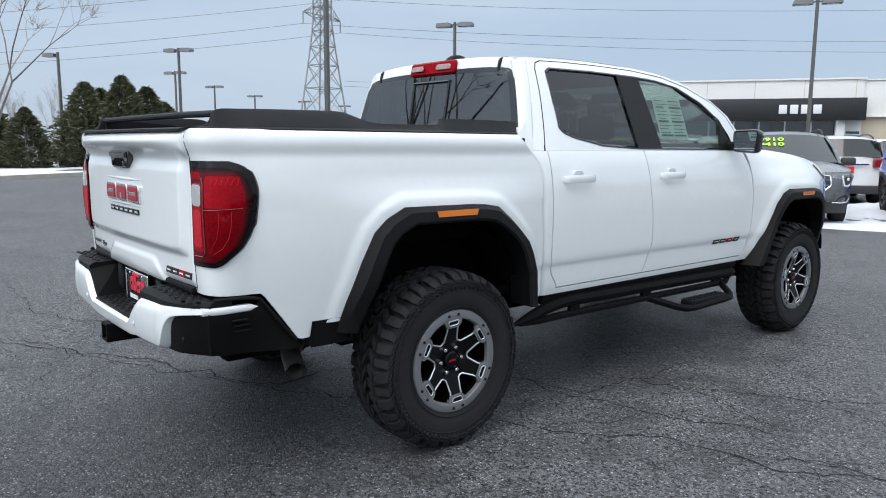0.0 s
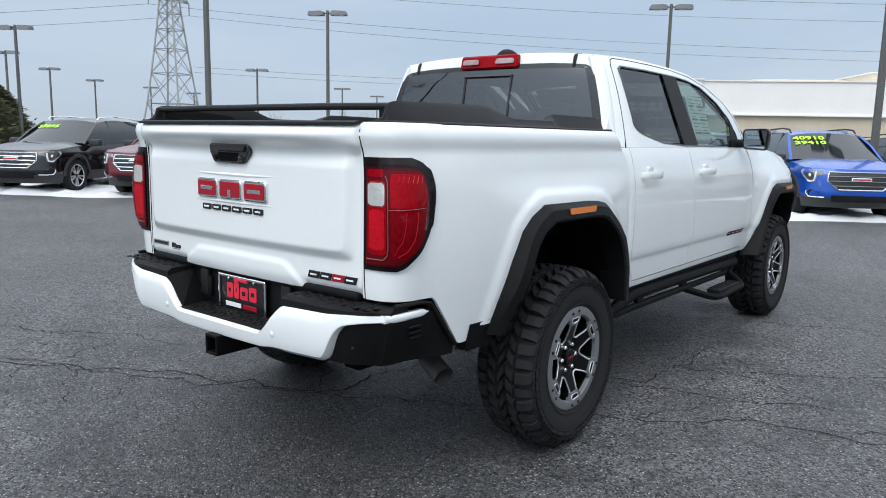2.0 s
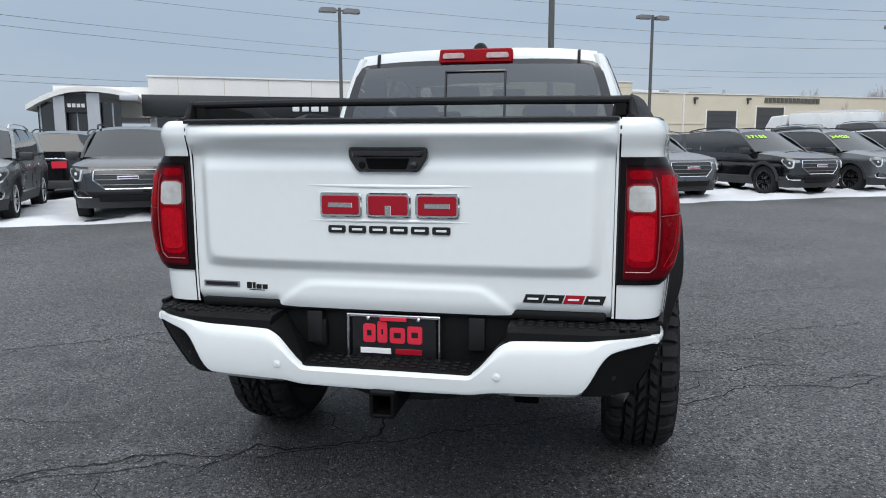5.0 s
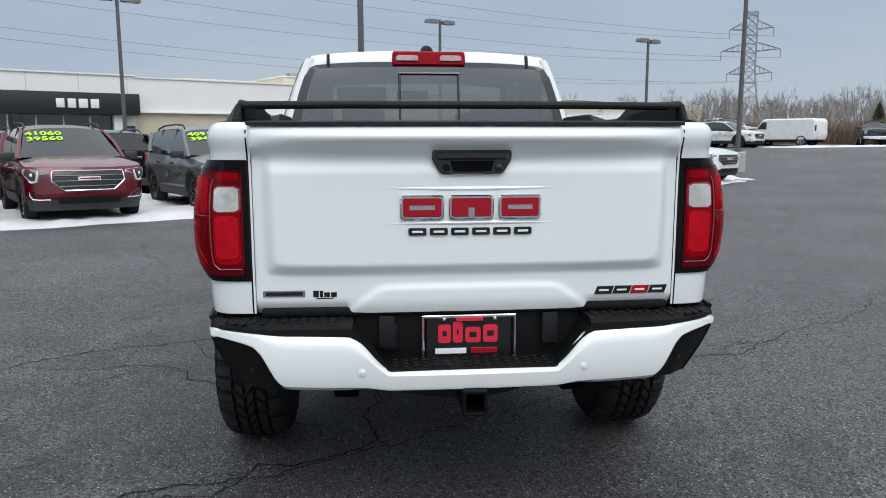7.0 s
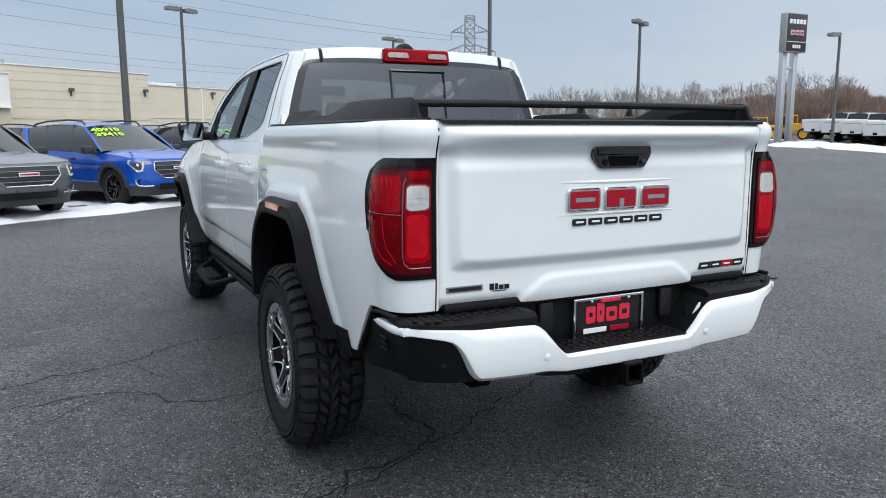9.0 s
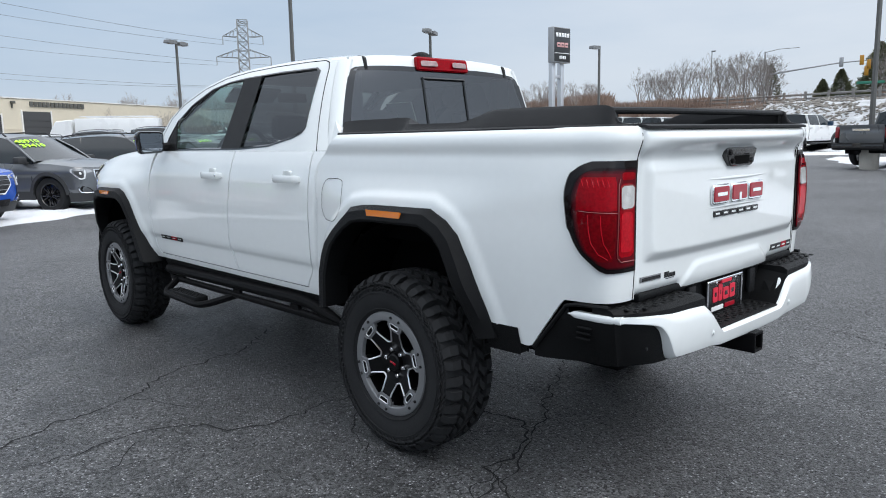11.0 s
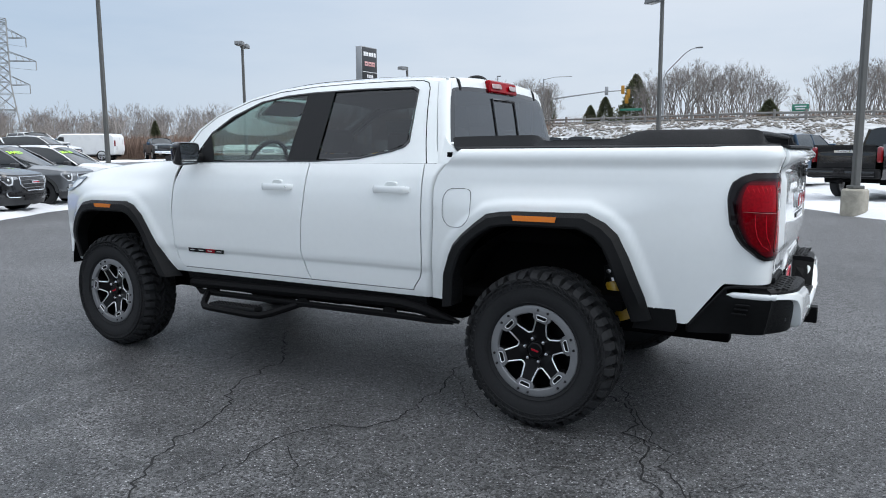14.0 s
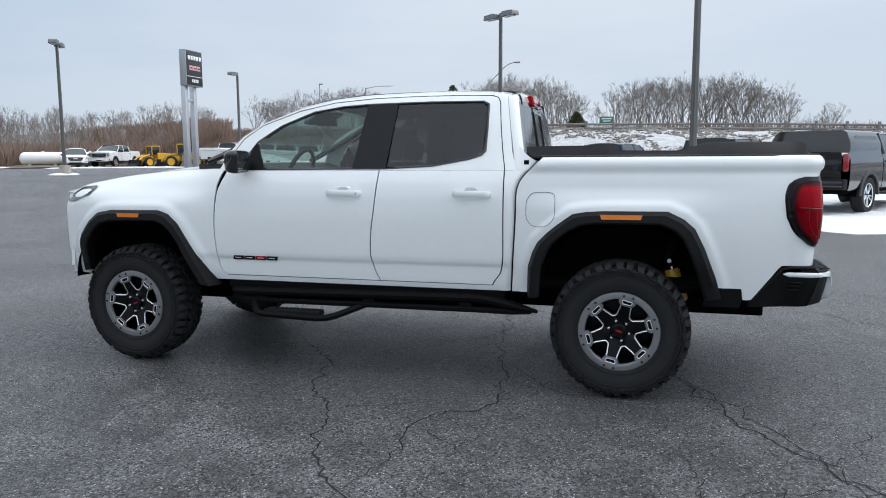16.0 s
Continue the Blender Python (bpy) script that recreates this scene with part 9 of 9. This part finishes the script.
def suv(s, d, heading, p, label, chrome=False, words="", group="parked crossovers", dz=0.0):
    m = on_ground(s, d, heading, dz)
    if first[chrome]:
        t = SUV[chrome]
        t.matrix_basis = m
        first[chrome] = False
    else:
        t = copy_thing(SUV[chrome], m)
        for o in list(t.children):
            if o.name.split(".")[0] == "price_number":
                bpy.data.objects.remove(o)
    repaint(t, p)
    tagged(t, label, "car", group)
    if words:
        price(t, words)
    return t


FRONT = [
    (-10.45, P_BLACK, "black crossover with chrome grille parked on snow", True, "37895"),
    (-7.62, P_RED, "dark red crossover with chrome grille parked on snow", True, "41550"),
    (-4.80, P_SILVER, "sage silver crossover with chrome grille parked on snow", True, "43970"),
    (-2.05, P_BLACK, "black crossover nosed to the snowy edge", False, ""),
    (0.46, P_RED, "dark red crossover with lime price numbers on the windscreen", False, "41060\n39560"),
    (3.32, P_GREY, "grey crossover with lime price numbers on the windscreen", False, "40910\n39410"),
    (6.26, P_BLUE, "bright blue crossover with lime price numbers on the windscreen", False, "40910\n39410"),
    (9.42, P_GREY, "dark grey crossover with lime price numbers on snow", False, "40910\n39410"),
    (13.1, P_BLACK, "black crossover with black wheels parked on snow", False, "37155"),
    (15.9, P_GREY, "grey crossover parked beside a white one", False, "34425"),
    (18.7, P_WHITE, "white crossover with black wheels at the row's end", False, "36115"),
]
for s, p, label, chrome, words in FRONT:
    suv(s, 12.55, 180 + (1.2 if s > 8 else 0), p, label, chrome, words, "front row of crossovers", 0.02)
for s, d, hd_, p, label, words in (
    (-6.9, 18.4, 0, P_RED, "dark red crossover parked nose away", ""), (-3.9, 18.4, 0, P_BLACK, "black crossover parked nose away", ""), (-0.5, 18.4, 0, P_BLACK, "black crossover parked nose away", ""),
    (2.3, 18.4, 0, P_BLACK, "black crossover parked nose away", ""), (5.0, 18.4, 0, P_WHITE, "white crossover parked nose away", ""), (7.6, 18.4, 0, P_RED, "dark red crossover parked nose away", ""),
    (10.4, 18.4, 0, P_GREY, "grey crossover parked nose away", ""), (13.3, 18.4, 0, P_WHITE, "white crossover parked nose away", ""), (16.4, 18.4, 0, P_SLATE, "slate crossover parked nose away", ""),
    (-1.8, 26.5, 180, P_BLACK, "black crossover with price numbers in a farther row", "38730"), (1.2, 26.5, 180, P_WHITE, "white crossover in a farther row", ""), (4.2, 26.5, 180, P_SILVER, "silver crossover in a farther row", ""),
    (7.6, 26.5, 180, P_WHITE, "white crossover with price numbers in a farther row", "33260"), (10.6, 26.5, 180, P_RED, "red crossover in a farther row", ""), (13.6, 26.5, 180, P_GREY, "grey crossover in a farther row", ""),
    (16.6, 26.5, 180, P_BLACK, "black crossover in a farther row", ""), (-9.5, 27.0, 180, P_BLACK, "black crossover in a farther row", ""), (-13.0, 26.0, 180, P_RED, "red crossover in a farther row", ""),
    (-16.2, 26.5, 180, P_BLACK, "black crossover in a farther row", ""), (-19.5, 44, 180, P_RED, "red crossover far off in the lot", ""), (-16.5, 46, 180, P_GREY, "grey crossover far off in the lot", ""),
    (-13.5, 44, 180, P_BLACK, "black crossover far off in the lot", ""), (-22.5, 50, 180, P_WHITE, "white crossover far off in the lot", ""), (-25.5, 62, 90, P_GREY, "grey crossover far off in the lot", ""),
    (-17.0, 66, 90, P_WHITE, "white crossover far off in the lot", ""), (40, 24, 180, P_WHITE, "white crossover beyond the row", ""), (30, 27, 180, P_GREY, "grey crossover beyond the row", ""), (34, 26.4, 180, P_SLATE, "slate crossover beyond the row", ""),
    (25, 26.5, 180, P_WHITE, "white crossover in a farther row", ""), (21.5, 26.5, 180, P_BLACK, "black crossover in a farther row", ""), (44, 26.8, 150, P_SLATE, "slate blue car beside a white van", ""), (69.7, 26.0, 52, P_WHITE, "white sport-utility car beside a dark pickup truck", ""), (63.9, 15.6, 100, P_WHITE, "white sport-utility car at the wood's edge", ""),
):
    suv(s, d, hd_, p, label, False, words, "parked crossovers")


def make_pickup():
    """A full-size pickup, nose towards +x."""
    t = thing("pickup_truck", "parked pickup truck", "pickup truck")
    prof = curve([(0.50, 0.90), (0.62, 0.965), (0.90, 0.985), (1.20, 0.98), (1.32, 0.955), (1.40, 0.93)])
    cuts = [arch_poly(1.95, 0.50), arch_poly(-1.75, 0.50)]
    topz = curve([(-2.95, 1.42), (-0.95, 1.42), (-0.9, 1.36), (1.2, 1.33), (1.5, 1.32), (2.4, 1.26), (2.85, 1.18)])
    sy = lambda x, z: prof(z) - 0.16 * max(0.0, (x - 2.1) / 0.8) ** 2.2

    def sk(x0, x1, n):
        return Geo().grid(n, 14, lambda u, v: (lambda x: (x, sy(x, lerp(0.56, topz(x), v)), lerp(0.56, topz(x), v)))(lerp(x0, x1, u)), keep=lambda x, y, z: not any(inside((x, z - 0.06), c) for c in cuts), flip=True)

    both_sides("bed_side", sk(-2.92, -0.98, 40), P_NAVY, t)
    both_sides("body_side", sk(-0.94, 2.86, 70), P_NAVY, t)
    part("tail_panel", Geo().grid(20, 12, lambda u, v: (-2.94 - 0.02 * ss(v, 0.75, 0.9) - 0.012 * (1 - abs(lerp(-1, 1, u)) ** 8) * ss(v, 0.1, 0.2) * (1 - ss(v, 0.6, 0.7)), lerp(-0.80, 0.80, u), lerp(0.80, 1.42, v)), flip=True), P_NAVY, t)
    for sgn in (1, -1):
        part("tail_light", Geo().box((-2.92, sgn * 0.892, 1.17), (0.12, 0.13, 0.40), 0.045), TAIL_RED, t)
        part("name_bar", Geo().box((-2.968, 0.0, 1.25), (0.012, 0.62, 0.07), 0.003), CHROME, t) if sgn > 0 else None
    part("rear_bumper", Geo().box((-3.02, 0, 0.70), (0.26, 1.90, 0.24), 0.05), PLASTIC, t)
    part("bumper_strip", Geo().box((-3.155, 0, 0.70), (0.02, 1.84, 0.13), 0.008), GLOSS_BLACK, t)
    part("number_plate", Geo().box((-3.165, 0, 0.74), (0.015, 0.30, 0.15), 0.003), GLOSS_BLACK, t)
    part("bed_floor", Geo().box((-1.95, 0, 1.30), (1.9, 1.76, 0.06), 0.01), mat("soft_bed_cover", (0.015, 0.015, 0.016), 0.7), t)
    part("hood", Geo().grid(12, 14, lambda u, v: (lerp(1.40, 2.95 - 0.12 * lerp(-1, 1, v) ** 2, u), lerp(-1, 1, v) * (sy(lerp(1.4, 2.9, u), topz(lerp(1.4, 2.9, u))) - 0.01), lerp(1.44, 1.30, u**2) - (0.10 + 0.02 * u) * abs(lerp(-1, 1, v)) ** 2.6)), P_NAVY, t)
    part("front_fascia", Geo().grid(14, 8, lambda u, v: (2.96 - 0.14 * lerp(-1, 1, u) ** 2, lerp(-0.86, 0.86, u), lerp(0.5, 1.28, v))), P_NAVY, t)
    part("grille", Geo().box((2.93, 0, 1.02), (0.10, 1.20, 0.36), 0.03), GLOSS_BLACK, t)
    part("front_bumper", Geo().box((2.92, 0, 0.62), (0.20, 1.80, 0.24), 0.05), CHROME, t)
    for sgn in (1, -1):
        part("headlight", Geo().box((2.85, sgn * 0.76, 1.08), (0.14, 0.22, 0.30), 0.03), HEADLAMP, t)
        side = (lambda q: q) if sgn > 0 else (lambda q: q.mirrored())
        part("mirror", side(Geo().box((1.02, 1.10, 1.42), (0.14, 0.26, 0.24), 0.04)), P_NAVY, t)
        for xc in (1.95, -1.75):
            loops = []
            for k in range(15):
                a = math.pi * k / 14
                c, s = math.cos(a), math.sin(a)
                loops.append([(xc + r * c, 0.975 + o, 0.42 + r * s) for r, o in ((0.58, 0.0), (0.57, 0.03), (0.49, 0.035), (0.48, -0.12))])
            part("arch_trim", side(Geo().loft(loops, closed=False)), CLAD, t)
            part("wheel_house", side(Geo().loft([[(xc + 0.52 * math.cos(math.pi * k / 12), y, 0.40 + 0.52 * math.sin(math.pi * k / 12)) for k in range(13)] for y in (0.90, 0.5)], closed=False)), DARK, t)
    uy = curve([(1.34, 0.925), (1.60, 0.86), (1.84, 0.76), (1.90, 0.70)])
    part("roof", Geo().grid(16, 12, lambda u, v: (lerp(-0.92, 0.75, u), lerp(-1, 1, v) * 0.74, 1.91 + 0.02 * math.sin(math.pi * u) - 0.07 * abs(lerp(-1, 1, v)) ** 2.6)), P_NAVY, t)
    part("windscreen", Geo().grid(6, 12, lambda u, v: (lerp(1.48, 0.74, u) - 0.12 * lerp(-1, 1, v) ** 2, lerp(-1, 1, v) * lerp(0.86, 0.73, u), lerp(1.42, 1.90, u) - 0.06 * abs(lerp(-1, 1, v)) ** 2.6 * u)), CAR_GLASS, t)
    part("rear_window", Geo().grid(6, 12, lambda u, v: (lerp(-0.99, -0.93, u), lerp(-1, 1, v) * lerp(0.84, 0.72, u), lerp(1.40, 1.89, u) - 0.06 * abs(lerp(-1, 1, v)) ** 2.6 * u), flip=True), CAR_GLASS, t)
    both_sides("side_window", Geo().grid(24, 6, lambda u, v: (lambda x: (lambda z: (x, uy(z), z))(lerp(1.35, min(1.84, 1.36 + max(0.0, (1.38 - x)) * 0.66), v)))(lerp(-0.93, 1.36, u)), flip=True), CAR_GLASS, t)
    for sgn in (1, -1):
        side = (lambda q: q) if sgn > 0 else (lambda q: q.mirrored())
        for pts, r in (([(1.42, 1.38), (0.72, 1.85)], 0.03), ([(-0.90, 1.36), (-0.90, 1.85)], 0.06), ([(0.20, 1.36), (0.16, 1.86)], 0.04)):
            part("cab", side(Geo().tube([(x, uy(z), z) for x, z in pts], r, 6, flat=0.5)), P_NAVY, t)
        part("side_step", side(Geo().box((0.2, 0.98, 0.45), (2.2, 0.16, 0.06), 0.02)), CLAD, t)
        for x in (0.25, -0.75):
            part("door_handle", side(Geo().box((x, 0.995, 1.20), (0.20, 0.03, 0.035), 0.008)), P_NAVY, t)
    part("chassis", Geo().box((0, 0, 0.55), (5.4, 1.5, 0.18), 0.03), DARK, t)
    part("tow_hitch", Geo().box((-3.12, 0, 0.50), (0.18, 0.08, 0.08), 0.01), STEEL_BLACK, t)
    add_wheels(t, "big", (1.95, -1.75), 0.97, 0.42)
    return t


PICK = make_pickup()
started = False
for x, y, turn, p, label in (
    (1.10, -25.4, -115, P_NAVY, "dark blue pickup truck parked tail outwards on snow"), (-2.68, -20.9, -124, P_BLACK, "black pickup truck parked tail outwards on snow"), (-5.62, -16.9, -124, P_BLACK, "black lifted pickup truck with a bed cap, tail outwards on snow"),
    (4.9, -27.2, -108, P_GREY, "dark grey pickup truck in a snowy row"),
    (53.5, -40.5, 150, P_SLATE, "dark slate pickup truck at the wood's edge"), (64.8, -44.6, 88, P_WHITE, "white pickup truck at the wood's edge"),
    (44.8, -23.4, 181, P_WHITE, "white pickup truck beyond the row"), (45.3, -50.3, 104, P_WHITE, "white pickup truck beside yellow machines"),
):
    m = Matrix.Translation((x, y, ground_z(x, y) + (0.06 if y < -24 and x < 12 else 0.03 if x < 0 else 0.0))) @ Matrix.Rotation(radians(turn), 4, "Z") @ Matrix.Scale(1.06 if x < 0 else 1.0, 4)
    if not started:
        t = PICK
        t.matrix_basis = m
        started = True
    else:
        t = copy_thing(PICK, m)
    repaint(t, p)
    tagged(t, label, "pickup truck", "parked pickup trucks")
    if "bed cap" in label:
        ring_ = lambda x, k: [(x, sy_ * w * k, z) for sy_, w, z in ((1, 0.93, 1.40), (1, 0.90, 1.62), (1, 0.80, 1.84), (1, 0.70, 1.90), (-1, 0.70, 1.90), (-1, 0.80, 1.84), (-1, 0.90, 1.62), (-1, 0.93, 1.40))]
        cap_ = part("bed_cap", Geo().loft([ring_(-1.0, 1.0), ring_(-2.60, 1.0), [(x0 - 0.22 * (1.9 - z) - 0.04, y0, z) for x0, y0, z in ring_(-2.66, 0.99)]], caps=(True, True)), P_BLACK, t, "black bed cap with dark windows")
        for sgn in (1, -1):
            part("cap_window", Geo().prism(rounded([(-1.12, 1.47), (-1.12, 1.78), (-2.42, 1.78), (-2.56, 1.47)], 0.05), 0.0, 0.008, lambda u, v, h: (u, sgn * (lerp(0.922, 0.832, (v - 1.46) / 0.33) + h), v)), CAR_GLASS, cap_)
        part("cap_window", Geo().prism([(-0.66, 1.47), (0.66, 1.47), (0.60, 1.80), (-0.60, 1.80)], 0.0, 0.010, lambda u, v, h: (-2.70 - 0.22 * (1.9 - v) - h, u, v)), CAR_GLASS, cap_)
# work trucks with utility boxes
for k in range(9):
    x, y = 13.18 + 2.435 * k, -38.64 - 1.3325 * k
    t = copy_thing(PICK, Matrix.Translation((x, y, ground_z(x, y) + 0.02)) @ Matrix.Rotation(radians(-96), 4, "Z") @ Matrix.Scale(1.05, 4))
    repaint(t, P_WHITE)
    if k < 3:
        tagged(t, "white pickup truck parked tail outwards on snow", "pickup truck", "white work trucks")
        continue
    tagged(t, "white work pickup truck with utility box bed on snow", "pickup truck", "white work trucks")
    ub = part("utility_box", Geo().box((-2.05, 0, 1.17), (2.20, 2.02, 0.62), 0.03), P_WHITE, t, "white steel utility box")
    for sgn in (1, -1):
        for k in range(3):
            part("box_door", Geo().box((-2.78 + 0.72 * k, sgn * 1.014, 1.19), (0.66, 0.012, 0.50), 0.004), WHITE_PANEL, ub)
    part("tail_board", Geo().box((-3.158, 0, 1.02), (0.020, 1.60, 0.76), 0.004), WHITE_PANEL, ub)
    part("tail_board", Geo().box((-3.165, 0, 1.28), (0.014, 1.30, 0.03), 0.004), GALV, ub)

# white van and box truck
def make_van(x, y, turn):
    t = thing("cargo_van", "plain white cargo van parked on snow", "van", Matrix.Translation((x, y, ground_z(x, y))) @ Matrix.Rotation(radians(turn), 4, "Z"))
    prof = [(-2.75, 0.45), (2.55, 0.45), (2.85, 0.60), (2.85, 1.10), (2.0, 1.28), (1.45, 2.02), (1.2, 2.10), (-2.6, 2.10), (-2.80, 1.90), (-2.85, 0.9)]
    part("van_body", Geo().prism(rounded(prof, 0.12), -0.98, 0.98, lambda u, v, h: (u, -h, v), 0.10), P_WHITE, t)
    for sgn in (1, -1):
        part("side_window", Geo().prism([(1.05, 1.30), (1.85, 1.30), (1.42, 1.85), (1.05, 1.85)], 0, 0.01, lambda u, v, h: (u, sgn * (0.985 + h), v)), CAR_GLASS, t)
        part("tail_light", Geo().box((-2.80, sgn * 0.92, 1.35), (0.10, 0.10, 0.45), 0.02), TAIL_RED, t)
    part("windscreen", Geo().grid(2, 4, lambda u, v: (lerp(2.0, 1.50, u) + 0.02, lerp(-0.85, 0.85, v), lerp(1.30, 1.98, u) + 0.01)), CAR_GLASS, t)
    part("chassis", Geo().box((0, 0, 0.42), (5.2, 1.6, 0.2), 0.03), DARK, t)
    add_wheels(t, "big", (1.85, -1.75), 0.97, 0.40)


make_van(52.3, -32.3, 32)


def make_box_truck(x, y, turn):
    t = thing("box_truck", "white box truck behind the row of cars", "truck", Matrix.Translation((x, y, ground_z(x, y))) @ Matrix.Rotation(radians(turn), 4, "Z"))
    part("box", Geo().box((-0.9, 0, 1.46), (5.2, 2.3, 1.62), 0.05), P_WHITE, t)
    part("cab", Geo().prism(rounded([(1.9, 0.6), (3.3, 0.6), (3.3, 1.3), (2.9, 2.1), (1.9, 2.2)], 0.1), -1.0, 1.0, lambda u, v, h: (u, -h, v), 0.05), P_WHITE, t)
    part("roof_rack", Geo().tube([(-3.2, 0.9, 2.40), (1.4, 0.9, 2.40)], 0.03, 6), ALU, t)
    part("roof_rack", Geo().tube([(-3.2, -0.9, 2.40), (1.4, -0.9, 2.40)], 0.03, 6), ALU, t)
    part("chassis", Geo().box((0, 0, 0.55), (6.2, 1.4, 0.2), 0.03), DARK, t)
    add_wheels(t, "big", (2.5, -2.0), 1.0, 0.42)


make_box_truck(49.9, -15.4, 60)

# ---- white tanks ----
TANK = mat("white_tank_paint", (0.74, 0.73, 0.70), 0.45, noise_scale=1.5, noise_amount=0.08)
a, b = Vector((52.0, -46.6, 0)), Vector((45.6, -50.2, 0))
u = (b - a).normalized()
for k in range(2):
    c = a + u * (1.85 + 3.75 * k)
    t = thing("storage_tank", "white horizontal steel storage tank on saddles", "tank", Matrix.Translation((c.x, c.y, ground_z(c.x, c.y))) @ Matrix.Rotation(math.atan2(u.y, u.x), 4, "Z"), "white storage tanks")
    g = Geo().lathe([(0.0, -1.85), (0.25, -1.82), (0.45, -1.70), (0.56, -1.50), (0.56, 1.50), (0.45, 1.70), (0.25, 1.82), (0.0, 1.85)], 24, lambda p, q, h: (h, p, q + 0.78))
    part("shell", g, TANK, t)
    for x in (-1.0, 1.0):
        part("saddle", Geo().box((x, 0, 0.15), (0.25, 0.9, 0.34), 0.02), CONCRETE, t)
    part("manhole", Geo().tube([(0, 0, 1.30), (0, 0, 1.44)], 0.12, 10), TANK, t)

# ---- yellow machines ----
MACHINE = mat("machine_yellow", (0.62, 0.34, 0.02), 0.45, noise_scale=2, noise_amount=0.1)


def loader(x, y, turn, sc, label):
    t = thing("wheel_loader", label, "construction machine", Matrix.Translation((x, y, ground_z(x, y))) @ Matrix.Rotation(radians(turn), 4, "Z") @ Matrix.Scale(sc, 4), "yellow machines")
    part("engine_hood", Geo().prism(rounded([(-2.4, 0.9), (0.2, 0.9), (0.2, 1.75), (-1.6, 1.65), (-2.4, 1.35)], 0.1), -0.75, 0.75, lambda u, v, h: (u, -h, v), 0.06), MACHINE, t)
    part("cab_frame", Geo().box((0.35, 0, 2.55), (1.2, 1.3, 0.12), 0.03), MACHINE, t)
    for px, py in ((-0.2, 0.6), (-0.2, -0.6), (0.9, 0.6), (0.9, -0.6)):
        part("cab_post", Geo().box((px, py, 2.0), (0.09, 0.09, 1.1), 0.01), MACHINE, t)
    part("cab_glass", Geo().box((0.35, 0, 2.0), (1.0, 1.15, 1.0), 0.03), CAR_GLASS, t)
    part("front_frame", Geo().box((1.3, 0, 1.0), (1.3, 0.9, 0.6), 0.06), MACHINE, t)
    for sgn in (1, -1):
        part("lift_arm", Geo().tube([(1.2, sgn * 0.5, 1.5), (2.2, sgn * 0.5, 1.2), (2.9, sgn * 0.5, 0.5)], 0.11, 6), MACHINE, t)
        for wx in (-1.4, 1.5):
            w = new("wheel")
            w.parent = t
            w.matrix_basis = Matrix.Translation((wx, sgn * 0.85, 0.62)) @ Matrix.Rotation(0 if sgn > 0 else math.pi, 4, "Z") @ Matrix.Scale(1.48, 4)
            o = new("tyre", WH["big"][0])
            o.parent = w
            g = Geo().lathe([(0, 0.10), (0.26, 0.09), (0.28, 0.13)], 20, lambda p, q, h: (p, h, q))
            g.f = [f[::-1] for f in g.f]
            part("rim", g, MACHINE, w)
    part("bucket", Geo().prism([(2.7, 0.1), (3.5, 0.1), (3.1, 0.45), (3.0, 0.9), (2.75, 0.9)], -1.1, 1.1, lambda u, v, h: (u, -h, v), 0.03), PLASTIC, t)


loader(37.0, -48.9, 20, 0.74, "yellow wheel loader with a dark bucket")
loader(41.0, -50.2, 70, 0.70, "yellow compact loader beside a wheel loader")
